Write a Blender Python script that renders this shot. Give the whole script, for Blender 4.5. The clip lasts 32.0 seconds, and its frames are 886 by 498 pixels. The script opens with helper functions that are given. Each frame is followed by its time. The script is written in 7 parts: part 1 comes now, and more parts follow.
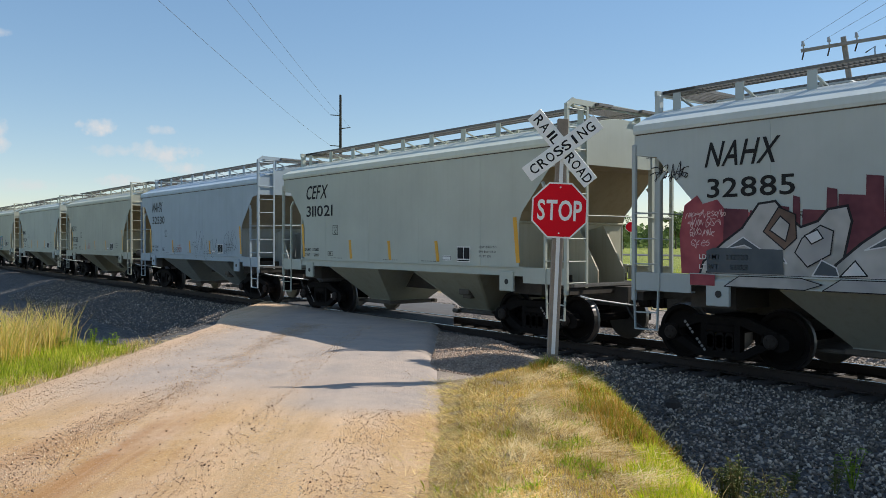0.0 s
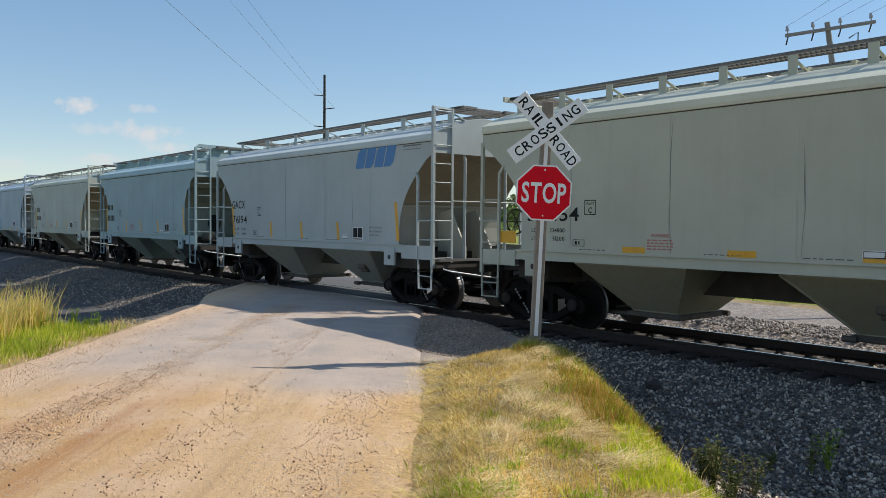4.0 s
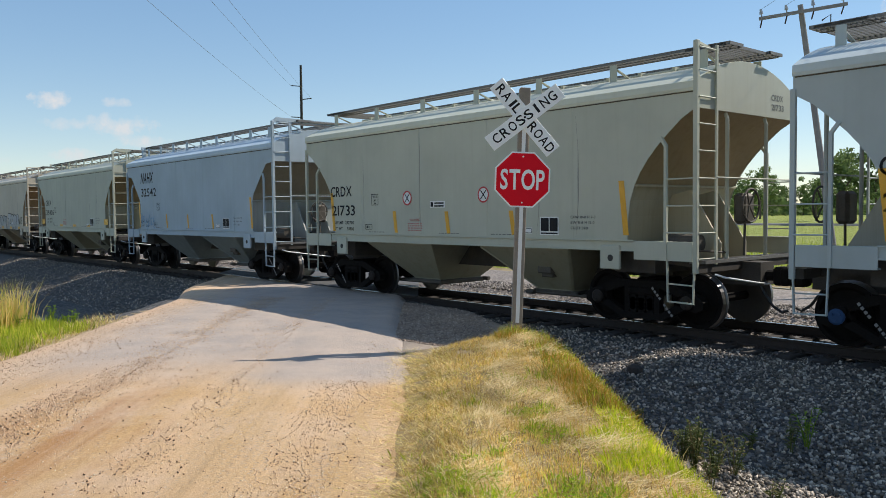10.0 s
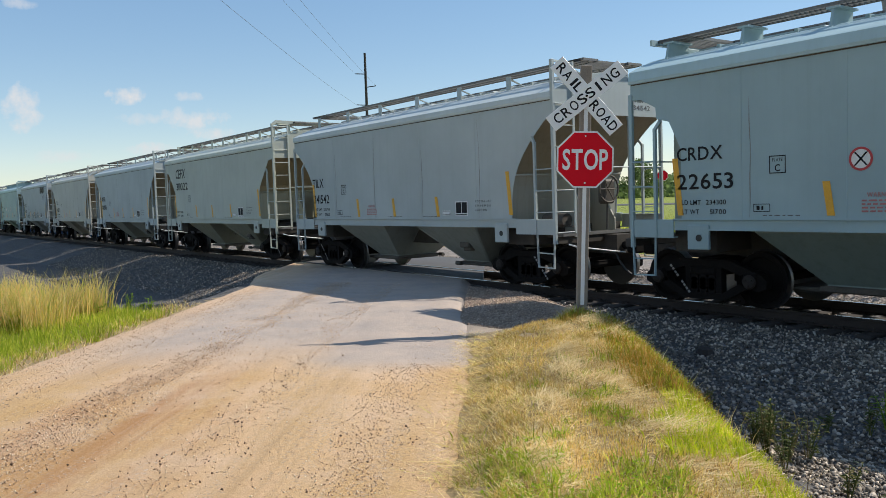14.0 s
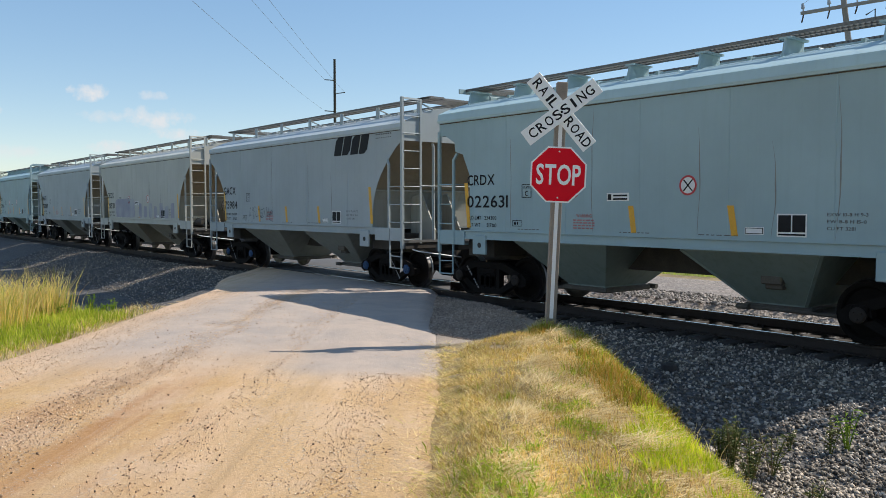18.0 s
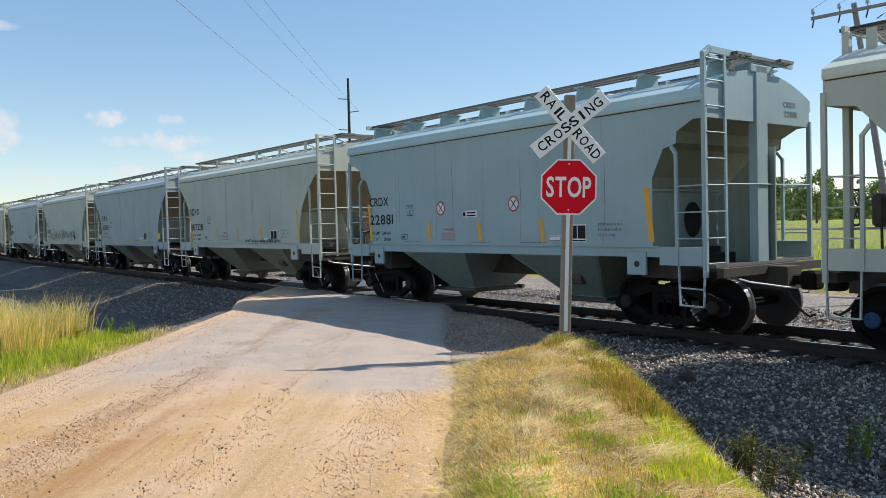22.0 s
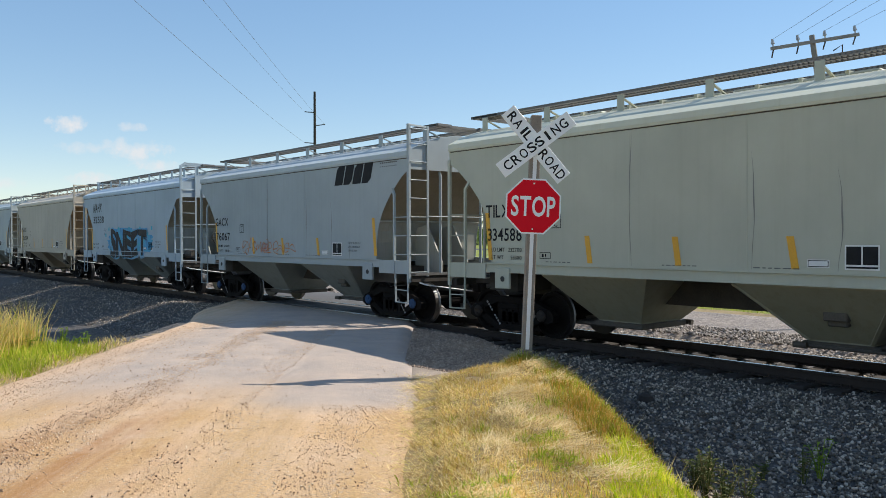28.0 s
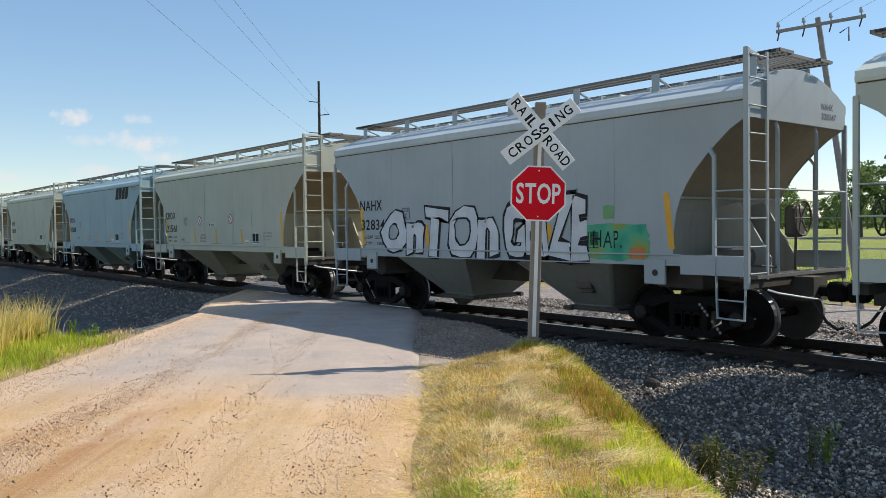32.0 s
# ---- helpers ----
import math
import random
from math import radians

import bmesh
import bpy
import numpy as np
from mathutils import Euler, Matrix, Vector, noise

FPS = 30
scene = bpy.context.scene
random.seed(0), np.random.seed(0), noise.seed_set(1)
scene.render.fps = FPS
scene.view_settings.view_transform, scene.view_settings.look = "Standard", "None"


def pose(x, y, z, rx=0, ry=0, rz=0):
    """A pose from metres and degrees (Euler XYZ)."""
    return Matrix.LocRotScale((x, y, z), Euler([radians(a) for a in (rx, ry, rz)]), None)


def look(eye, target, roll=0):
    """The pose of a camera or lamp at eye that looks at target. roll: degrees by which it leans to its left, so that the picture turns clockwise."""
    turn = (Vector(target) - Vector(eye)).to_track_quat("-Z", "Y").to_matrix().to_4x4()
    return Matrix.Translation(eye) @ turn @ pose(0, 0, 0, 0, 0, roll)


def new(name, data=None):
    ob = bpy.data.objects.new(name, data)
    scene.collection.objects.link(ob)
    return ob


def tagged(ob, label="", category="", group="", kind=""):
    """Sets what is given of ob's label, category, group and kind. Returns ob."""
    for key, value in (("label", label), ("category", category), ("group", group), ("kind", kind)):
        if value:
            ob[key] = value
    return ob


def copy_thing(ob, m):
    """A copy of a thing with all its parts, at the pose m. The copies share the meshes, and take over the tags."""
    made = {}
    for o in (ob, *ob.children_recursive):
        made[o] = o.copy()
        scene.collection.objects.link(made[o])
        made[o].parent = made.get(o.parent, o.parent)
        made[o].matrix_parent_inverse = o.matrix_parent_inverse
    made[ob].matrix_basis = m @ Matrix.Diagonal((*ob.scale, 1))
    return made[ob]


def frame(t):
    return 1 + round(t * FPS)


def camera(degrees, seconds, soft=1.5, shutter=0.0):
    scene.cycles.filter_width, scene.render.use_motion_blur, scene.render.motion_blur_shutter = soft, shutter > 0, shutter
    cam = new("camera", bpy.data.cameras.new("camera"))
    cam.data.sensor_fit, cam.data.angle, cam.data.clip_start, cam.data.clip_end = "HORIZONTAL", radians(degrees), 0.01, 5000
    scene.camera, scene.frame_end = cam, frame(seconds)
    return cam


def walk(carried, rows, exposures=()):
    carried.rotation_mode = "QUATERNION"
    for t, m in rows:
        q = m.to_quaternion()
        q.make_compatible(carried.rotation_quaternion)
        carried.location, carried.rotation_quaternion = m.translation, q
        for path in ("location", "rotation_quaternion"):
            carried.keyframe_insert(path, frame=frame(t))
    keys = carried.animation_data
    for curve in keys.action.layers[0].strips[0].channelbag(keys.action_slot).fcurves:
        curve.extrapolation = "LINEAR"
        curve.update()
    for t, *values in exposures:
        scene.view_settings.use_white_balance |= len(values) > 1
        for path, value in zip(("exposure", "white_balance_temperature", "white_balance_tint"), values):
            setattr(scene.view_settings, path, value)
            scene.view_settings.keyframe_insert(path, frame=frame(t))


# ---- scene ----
# World: the railway runs along X, rail tops at z = 0, the train rolls towards +X.
cam = camera(58.14, 32.0, soft=0.68, shutter=0.0)
# seconds, x, y, z, heading, pitch, roll of a phone held by hand at the edge of the road
PATH = [
    (0.0, -0.016, -12.477, 1.970, 51.65, -0.55, 0.10), (0.5, -0.007, -12.475, 1.977, 51.69, -0.77, 0.07),
    (1.0, -0.039, -12.515, 1.974, 51.46, -1.09, 0.06), (1.5, -0.082, -12.582, 1.975, 50.49, -1.19, -0.21),
    (2.0, -0.103, -12.600, 1.966, 48.97, -1.18, -0.53), (2.5, -0.048, -12.539, 1.964, 48.55, -1.30, 0.03),
    (3.0, -0.021, -12.482, 1.969, 48.71, -1.56, 0.65), (3.5, -0.016, -12.463, 1.969, 49.54, -1.77, 0.79),
    (4.0, -0.012, -12.486, 1.966, 50.48, -1.84, 0.51), (4.5, -0.011, -12.507, 1.971, 50.54, -1.89, -0.02),
    (6.5, -0.010, -12.510, 1.963, 48.11, -2.26, -0.30), (7.0, -0.005, -12.504, 1.959, 48.39, -2.41, -0.55),
    (7.5, -0.007, -12.497, 1.960, 48.62, -2.49, -0.90), (8.0, -0.012, -12.493, 1.958, 48.91, -2.62, -1.10),
    (8.5, -0.009, -12.503, 1.959, 49.46, -2.57, -1.01), (9.0, -0.009, -12.511, 1.957, 49.40, -2.64, -0.78),
    (9.5, -0.014, -12.504, 1.960, 49.00, -2.66, -0.69), (10.0, -0.015, -12.468, 1.962, 49.10, -2.64, -0.62),
    (10.5, -0.009, -12.421, 1.964, 50.78, -2.66, -0.70), (11.0, -0.006, -12.423, 1.959, 51.74, -2.56, -0.98),
    (11.5, -0.006, -12.421, 1.957, 52.28, -2.65, -1.40), (12.0, 0.010, -12.402, 1.948, 52.41, -2.89, -1.60),
    (12.5, 0.011, -12.392, 1.940, 52.40, -3.41, -1.42), (13.0, 0.013, -12.370, 1.944, 52.68, -3.52, -1.43),
    (13.5, 0.009, -12.370, 1.946, 53.41, -3.49, -1.77), (14.0, 0.007, -12.402, 1.939, 53.96, -3.63, -1.94),
    (14.5, -0.011, -12.466, 1.957, 53.87, -3.74, -2.16), (16.5, -0.069, -12.548, 1.951, 50.20, -2.63, -0.82),
    (17.0, -0.053, -12.567, 1.948, 49.37, -2.64, -0.14), (17.5, -0.051, -12.580, 1.948, 48.76, -2.78, 0.06),
    (18.0, -0.051, -12.508, 1.952, 51.30, -2.99, -0.01), (18.5, -0.021, -12.482, 1.956, 52.56, -2.82, 0.03),
    (19.0, -0.012, -12.469, 1.957, 53.35, -2.54, -0.11), (19.5, -0.003, -12.462, 1.960, 53.34, -2.46, -0.39),
    (20.0, 0.008, -12.458, 1.956, 53.28, -2.23, -1.02), (20.5, 0.005, -12.453, 1.955, 53.06, -2.20, -1.27),
    (21.0, 0.006, -12.457, 1.962, 52.84, -2.13, -1.26), (21.5, 0.012, -12.465, 1.963, 52.85, -1.97, -1.47),
    (22.0, 0.015, -12.463, 1.954, 52.56, -1.88, -1.51), (22.5, 0.013, -12.455, 1.959, 52.45, -1.82, -1.41),
    (23.0, 0.017, -12.467, 1.957, 52.26, -1.56, -1.19), (23.5, 0.014, -12.468, 1.958, 52.04, -1.34, -0.97),
    (24.0, 0.017, -12.464, 1.960, 51.78, -1.21, -0.70), (24.5, 0.016, -12.468, 1.954, 51.37, -1.30, -0.43),
    (26.5, 0.012, -12.462, 1.958, 49.62, -1.87, -0.37), (27.0, 0.007, -12.464, 1.958, 49.66, -1.56, -0.29),
    (27.5, 0.002, -12.467, 1.960, 49.80, -1.18, -0.32), (28.0, 0.008, -12.476, 1.956, 49.89, -0.75, -0.11),
    (28.5, 0.007, -12.474, 1.952, 49.84, -0.83, -0.07), (29.0, 0.000, -12.475, 1.953, 49.48, -1.11, -0.01),
    (29.5, 0.002, -12.470, 1.956, 49.80, -1.30, -0.02), (30.0, 0.003, -12.483, 1.955, 49.93, -1.20, -0.02),
    (30.5, 0.004, -12.483, 1.955, 50.25, -1.20, 0.08), (31.0, 0.012, -12.478, 1.955, 50.53, -1.18, 0.01),
    (31.5, 0.019, -12.476, 1.947, 50.47, -1.36, -0.42), (32.0, 0.019, -12.475, 1.955, 50.34, -1.58, -0.79)]
walk(cam, [(t, pose(x, y, z, 0, 0, yaw) @ pose(0, 0, 0, 90 + pitch) @ pose(0, 0, 0, 0, 0, roll)) for t, x, y, z, yaw, pitch, roll in PATH],
     [(0, -0.05), (2, -0.06), (7, 0.0), (13, 0.02), (17, 0.06), (19, 0.15), (22, 0.17), (32, 0.14)])

# ---- light ----
SUN = Vector((0.335, 0.93, 0.98)).normalized()
world = bpy.data.worlds.new("sky")
world.use_nodes = True
scene.world = world
wn = world.node_tree.nodes
sky = wn.new("ShaderNodeTexSky")
sky.sky_type, sky.sun_disc = "NISHITA", False
sky.sun_elevation = math.asin(SUN.z)
sky.sun_rotation = math.atan2(SUN.x, SUN.y)
sky.air_density, sky.dust_density, sky.ozone_density = 1.0, 0.0, 2.8
wn["Background"].inputs["Strength"].default_value = 0.12
wl = world.node_tree.links


def sky_math(op, a, b=None, c=None):
    n = wn.new("ShaderNodeMath")
    n.operation, n.use_clamp = op, False
    for sock, v in zip(n.inputs, (a, b, c)):
        if v is None:
            continue
        if isinstance(v, (int, float)):
            sock.default_value = v
        else:
            wl.new(v, sock)
    return n.outputs[0]


def small_clouds():
    """Fair-weather cumulus low over the railway: heading, height, half-width and half-height in degrees."""
    way = wn.new("ShaderNodeTexCoord").outputs["Generated"]
    puff = wn.new("ShaderNodeTexNoise")
    puff.inputs["Scale"].default_value, puff.inputs["Detail"].default_value, puff.inputs["Roughness"].default_value = 46, 6, 0.62
    wl.new(way, puff.inputs["Vector"])
    total = None
    for az, el, a, b, dense in ((74.9, 7.5, 1.35, 0.62, 1.0), (71.1, 7.5, 0.9, 0.36, 0.6), (74.2, 5.95, 1.7, 0.42, 0.55), (71.0, 5.85, 2.4, 0.75, 0.8), (69.8, 5.0, 1.9, 0.45, 0.75), (73.8, 3.9, 1.6, 0.5, 0.8), (81.3, 6.6, 1.1, 1.5, 0.9), (81.0, 12.9, 1.1, 0.3, 0.45), (66.5, 4.2, 2.5, 0.6, 0.5), (79.5, 3.6, 2.0, 0.5, 0.5)):
        A, E = radians(az), radians(el)
        side = Vector((math.cos(A), math.sin(A), 0)) / radians(a)
        fwd = Vector((-math.sin(A) * math.cos(E), math.cos(A) * math.cos(E), math.sin(E)))
        over = side.normalized().cross(fwd).normalized() / radians(b)
        def dot(v):
            n = wn.new("ShaderNodeVectorMath")
            n.operation = "DOT_PRODUCT"
            n.inputs[1].default_value = v
            wl.new(way, n.inputs[0])
            return n.outputs["Value"]
        r2 = sky_math("ADD", sky_math("POWER", dot(side), 2), sky_math("POWER", dot(over), 2))
        k = sky_math("MULTIPLY", sky_math("SUBTRACT", 1.0, r2), sky_math("GREATER_THAN", dot(fwd), 0.5))
        k = sky_math("MAXIMUM", k, -2.0)
        k = sky_math("ADD", k, sky_math("MULTIPLY", sky_math("SUBTRACT", puff.outputs["Fac"], 0.5), 4.2))
        k = sky_math("MULTIPLY", sky_math("MINIMUM", sky_math("MAXIMUM", sky_math("MULTIPLY", k, 0.75), 0.0), 1.0), dense)
        total = k if total is None else sky_math("MAXIMUM", total, k)
    m = wn.new("ShaderNodeMix")
    m.data_type = "RGBA"
    wl.new(total, m.inputs[0])
    even = wn.new("ShaderNodeGamma")
    even.inputs["Gamma"].default_value = 0.63
    wl.new(sky.outputs[0], even.inputs["Color"])
    rich = wn.new("ShaderNodeHueSaturation")
    rich.inputs["Hue"].default_value, rich.inputs["Saturation"].default_value, rich.inputs["Value"].default_value = 0.502, 1.36, 2.06
    wl.new(even.outputs[0], rich.inputs["Color"])
    wl.new(rich.outputs[0], m.inputs[6])
    m.inputs[7].default_value = (6.2, 6.2, 6.3, 1)
    wl.new(m.outputs[2], wn["Background"].inputs["Color"])


small_clouds()
sun = new("sun", bpy.data.lights.new("sun", "SUN"))
sun.data.energy, sun.data.angle, sun.data.color = 5.0, radians(0.53), (1.0, 0.94, 0.84)
sun.matrix_world = look(SUN * 50, (0, 0, 0))

# ---- materials ----
def nodes_of(name):
    m = bpy.data.materials.new(name)
    m.use_nodes = True
    nt = m.node_tree
    return m, nt, nt.nodes["Principled BSDF"]


def noise_node(nt, vec, scale, detail=4, rough=0.6, w=None):
    n = nt.nodes.new("ShaderNodeTexNoise")
    n.inputs["Scale"].default_value, n.inputs["Detail"].default_value, n.inputs["Roughness"].default_value = scale, detail, rough
    if w is not None:
        n.noise_dimensions = "4D"
        nt.links.new(w, n.inputs["W"])
    nt.links.new(vec, n.inputs["Vector"])
    return n.outputs["Fac"]


def ramp(nt, fac, stops):
    r = nt.nodes.new("ShaderNodeValToRGB")
    e = r.color_ramp.elements
    while len(e) < len(stops):
        e.new(0.5)
    for k, (at, c) in zip(e, stops):
        k.position, k.color = at, (*c, 1) if len(c) == 3 else c
    nt.links.new(fac, r.inputs[0])
    return r.outputs[0]


def mix(nt, fac, a, b, mode="MIX"):
    n = nt.nodes.new("ShaderNodeMix")
    n.data_type, n.blend_type = "RGBA", mode
    for sock, v in ((n.inputs[0], fac), (n.inputs[6], a), (n.inputs[7], b)):
        if isinstance(v, (int, float)):
            sock.default_value = v
        elif isinstance(v, tuple):
            sock.default_value = (*v, 1)
        else:
            nt.links.new(v, sock)
    return n.outputs[2]


def stretch(nt, vec, s):
    n = nt.nodes.new("ShaderNodeMapping")
    n.inputs["Scale"].default_value = s
    nt.links.new(vec, n.inputs["Vector"])
    return n.outputs[0]


def bump(nt, bs, height, strength, dist):
    n = nt.nodes.new("ShaderNodeBump")
    n.inputs["Strength"].default_value, n.inputs["Distance"].default_value = strength, dist
    nt.links.new(height, n.inputs["Height"])
    nt.links.new(n.outputs[0], bs.inputs["Normal"])


def coords(nt, kind="Object"):
    return nt.nodes.new("ShaderNodeTexCoord").outputs[kind]


def scale3(c, k):
    return tuple(min(1, a * k) for a in c)


def plain(name, col, rough=0.6, metal=0.0, var=0.18, size=6.0, grain=60.0, relief=0.2, depth=0.003, island=0.0):
    """A worn surface: colour varied at two scales, fine relief."""
    m, nt, bs = nodes_of(name)
    v = coords(nt)
    c = ramp(nt, noise_node(nt, v, size, 5), [(0.3, scale3(col, 1 - var)), (0.7, scale3(col, 1 + var))])
    c = mix(nt, 0.5, c, ramp(nt, noise_node(nt, v, grain, 3), [(0.3, scale3(col, 1 - var)), (0.75, scale3(col, 1 + var * 0.8))]))
    if island:
        g = nt.nodes.new("ShaderNodeNewGeometry").outputs["Random Per Island"]
        c = mix(nt, 1.0, c, ramp(nt, g, [(0, (1 - island,) * 3), (1, (1, 1, 1))]), "MULTIPLY")
    nt.links.new(c, bs.inputs["Base Color"])
    bs.inputs["Roughness"].default_value, bs.inputs["Metallic"].default_value = rough, metal
    bump(nt, bs, noise_node(nt, v, grain, 4), relief, depth)
    return m


def car_paint(name, col, wear=0.25, rust=0.25):
    """Road-dusted hopper paint: faded patches, long vertical streaks, specks of rust."""
    m, nt, bs = nodes_of(name)
    v = coords(nt)
    rnd = nt.nodes.new("ShaderNodeObjectInfo").outputs["Random"]
    w = nt.nodes.new("ShaderNodeMath")
    w.operation = "MULTIPLY"
    w.inputs[1].default_value = 40
    nt.links.new(rnd, w.inputs[0])
    w = w.outputs[0]
    c = ramp(nt, noise_node(nt, v, 0.7, 5, 0.6, w), [(0.3, scale3(col, 0.90)), (0.7, scale3(col, 1.08))])
    streak = noise_node(nt, stretch(nt, v, (5.0, 5.0, 0.22)), 1.6, 5, 0.7, w)
    dust = tuple(a * b for a, b in zip(col, (0.66, 0.60, 0.50)))
    c = mix(nt, ramp(nt, streak, [(0.50, (0, 0, 0)), (0.85, (wear * 0.7,) * 3)]), c, dust)
    fine = noise_node(nt, stretch(nt, v, (14.0, 14.0, 0.8)), 3.0, 4, 0.7, w)
    c = mix(nt, ramp(nt, fine, [(0.64, (0, 0, 0)), (0.84, (wear * 0.3,) * 3)]), c, tuple(a * b for a, b in zip(col, (0.55, 0.47, 0.38))))
    spots = noise_node(nt, v, 22.0, 3, 0.7, w)
    c = mix(nt, ramp(nt, spots, [(0.72, (0, 0, 0)), (0.80, (rust,) * 3)]), c, (0.13, 0.07, 0.04))
    nt.links.new(c, bs.inputs["Base Color"])
    nt.links.new(ramp(nt, streak, [(0.3, (0.48,) * 3), (0.7, (0.7,) * 3)]), bs.inputs["Roughness"])
    bs.inputs["Specular IOR Level"].default_value = 0.35
    bump(nt, bs, noise_node(nt, stretch(nt, v, (1, 1, 0.6)), 1.4, 3), 0.25, 0.02)
    return m


COLOURS = {
    "sage": ((0.475, 0.505, 0.43), 0.30, 0.25), "greygreen": ((0.48, 0.535, 0.49), 0.25, 0.25), "palegrey": ((0.425, 0.495, 0.515), 0.22, 0.2),
    "bluegrey": ((0.372, 0.435, 0.47), 0.25, 0.25), "lightblue": ((0.39, 0.49, 0.575), 0.25, 0.2), "teal": ((0.318, 0.45, 0.497), 0.22, 0.2),
    "tan": ((0.511, 0.475, 0.4), 0.5, 0.5), "greytan": ((0.485, 0.505, 0.475), 0.40, 0.4)}
COLOURS = {k: (tuple(a * b for a, b in zip(c, (0.985, 0.93, 0.885))), wear, rust) for k, (c, wear, rust) in COLOURS.items()}
PAINTS = {k: car_paint(k + "_paint", c, wear, rust) for k, (c, wear, rust) in COLOURS.items()}
# hopper bays: more grime than the sides, plus underbody shade put into the colour
SHADED_BAYS = {k: car_paint(k + "_shaded_bay_paint", tuple(0.60 * a * b for a, b in zip(c, (1.04, 0.97, 0.86))), 0.75, 0.6) for k, (c, wear, rust) in COLOURS.items()}
# slope sheets at the ends are darker and browner than the sides
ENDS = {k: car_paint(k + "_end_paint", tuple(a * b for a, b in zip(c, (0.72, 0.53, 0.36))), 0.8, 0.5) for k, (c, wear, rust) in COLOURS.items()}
BULKS = {k: car_paint(k + "_bulkhead_paint", tuple(a * b for a, b in zip(c, (0.90, 0.80, 0.68))), 0.9, 0.7) for k, (c, wear, rust) in COLOURS.items()}
# roofs: side paint lightened 1.28 times, sunlight put into the colour
SUNLIT_ROOFS = {k: car_paint(k + "_sunlit_roof_paint", tuple(min(0.8, 1.28 * a) for a in c), 0.35, 0.2) for k, (c, wear, rust) in COLOURS.items()}
TRUCK = plain("truck_iron", (0.011, 0.009, 0.008), 0.85, 0.0, 0.35, 5, 40, 0.4, 0.004)
WHEEL_IRON = plain("wheel_iron", (0.010, 0.008, 0.007), 0.85, 0.0, 0.35, 6, 50)
for m in (TRUCK, WHEEL_IRON):
    m.node_tree.nodes["Principled BSDF"].inputs["Specular IOR Level"].default_value = 0.12
TREAD = plain("polished_tread", (0.20, 0.19, 0.185), 0.42, 1.0, 0.1, 8, 60, 0.05)
GALV = plain("galvanised_grating", (0.20, 0.19, 0.18), 0.6, 0.5, 0.25, 5, 40)
GRIME = plain("grimy_steel", (0.10, 0.085, 0.07), 0.7, 0.2, 0.35, 4, 40)
UNDER = plain("dusty_underframe", (0.055, 0.046, 0.038), 0.85, 0.0, 0.4, 4, 40)
RUBBER = plain("black_rubber", (0.02, 0.02, 0.02), 0.6)
CAP_BLUE = plain("blue_bearing_cap", (0.018, 0.062, 0.16), 0.7)
CAP_RUST = plain("rusty_bearing_cap", (0.022, 0.015, 0.011), 0.8)
BLACK = plain("black_lettering", (0.018, 0.018, 0.02), 0.6, 0, 0.3, 8, 60, 0.02)
BLACK.node_tree.nodes["Principled BSDF"].inputs["Specular IOR Level"].default_value = 0.15
SCUFF = plain("rubbed_line", (0.24, 0.235, 0.215), 0.8, 0, 0.3, 3, 40, 0.02)
GREYTXT = plain("faded_lettering", (0.12, 0.12, 0.12), 0.6, 0, 0.3, 8, 60, 0.02)
REDTXT = plain("red_stencil", (0.45, 0.16, 0.15), 0.6, 0, 0.2, 8, 60, 0.02)
GREYWHITE = plain("worn_white_stencil", (0.26, 0.25, 0.24), 0.8, 0, 0.3, 8, 60, 0.02)
DISC_RED = plain("disc_red", (0.50, 0.045, 0.05), 0.6, 0, 0.15, 8, 60, 0.02)
WHITE = plain("white_stencil", (0.75, 0.75, 0.73), 0.6, 0, 0.1, 8, 60, 0.02)
YELLOW = plain("yellow_reflector", (0.72, 0.36, 0.02), 0.4, 0, 0.15, 5, 60, 0.02)
LOGO_BLUE = plain("blue_logo", (0.06, 0.20, 0.45), 0.5, 0, 0.15, 5, 60, 0.02)
SIGN_RED = plain("stop_red", (0.74, 0.006, 0.020), 0.5, 0, 0.06, 3, 60, 0.02)
SIGN_RED.node_tree.nodes["Principled BSDF"].inputs["Specular IOR Level"].default_value = 0.12
SIGN_WHITE = plain("sign_white", (0.86, 0.86, 0.85), 0.35, 0, 0.05, 3, 60, 0.02)
POST_WOOD = plain("weathered_post", (0.27, 0.225, 0.18), 0.85, 0, 0.3, 5, 70, 0.5, 0.004)
POLE_WOOD = plain("utility_pole_wood", (0.25, 0.235, 0.22), 0.85, 0, 0.25, 3, 40, 0.5, 0.004)
POLE_DARK = plain("dark_pole_wood", (0.035, 0.032, 0.032), 0.85, 0, 0.25, 3, 40, 0.5, 0.004)
ALU = plain("aluminium_strip", (0.80, 0.80, 0.79), 0.4, 0.0, 0.08, 4, 60, 0.05)
PORCELAIN = plain("insulator", (0.35, 0.36, 0.38), 0.25)
WIRE = plain("wire", (0.12, 0.12, 0.13), 0.6, 0.2)
RAIL_SIDE = plain("rusty_rail", (0.040, 0.027, 0.020), 0.8, 0.1, 0.3, 4, 50)
RAIL_TOP = plain("polished_rail_head", (0.50, 0.48, 0.46), 0.25, 1.0, 0.1, 5, 50, 0.04)
TIE_WOOD = plain("creosoted_tie", (0.045, 0.036, 0.030), 0.9, 0, 0.35, 4, 40, 0.6, 0.006)


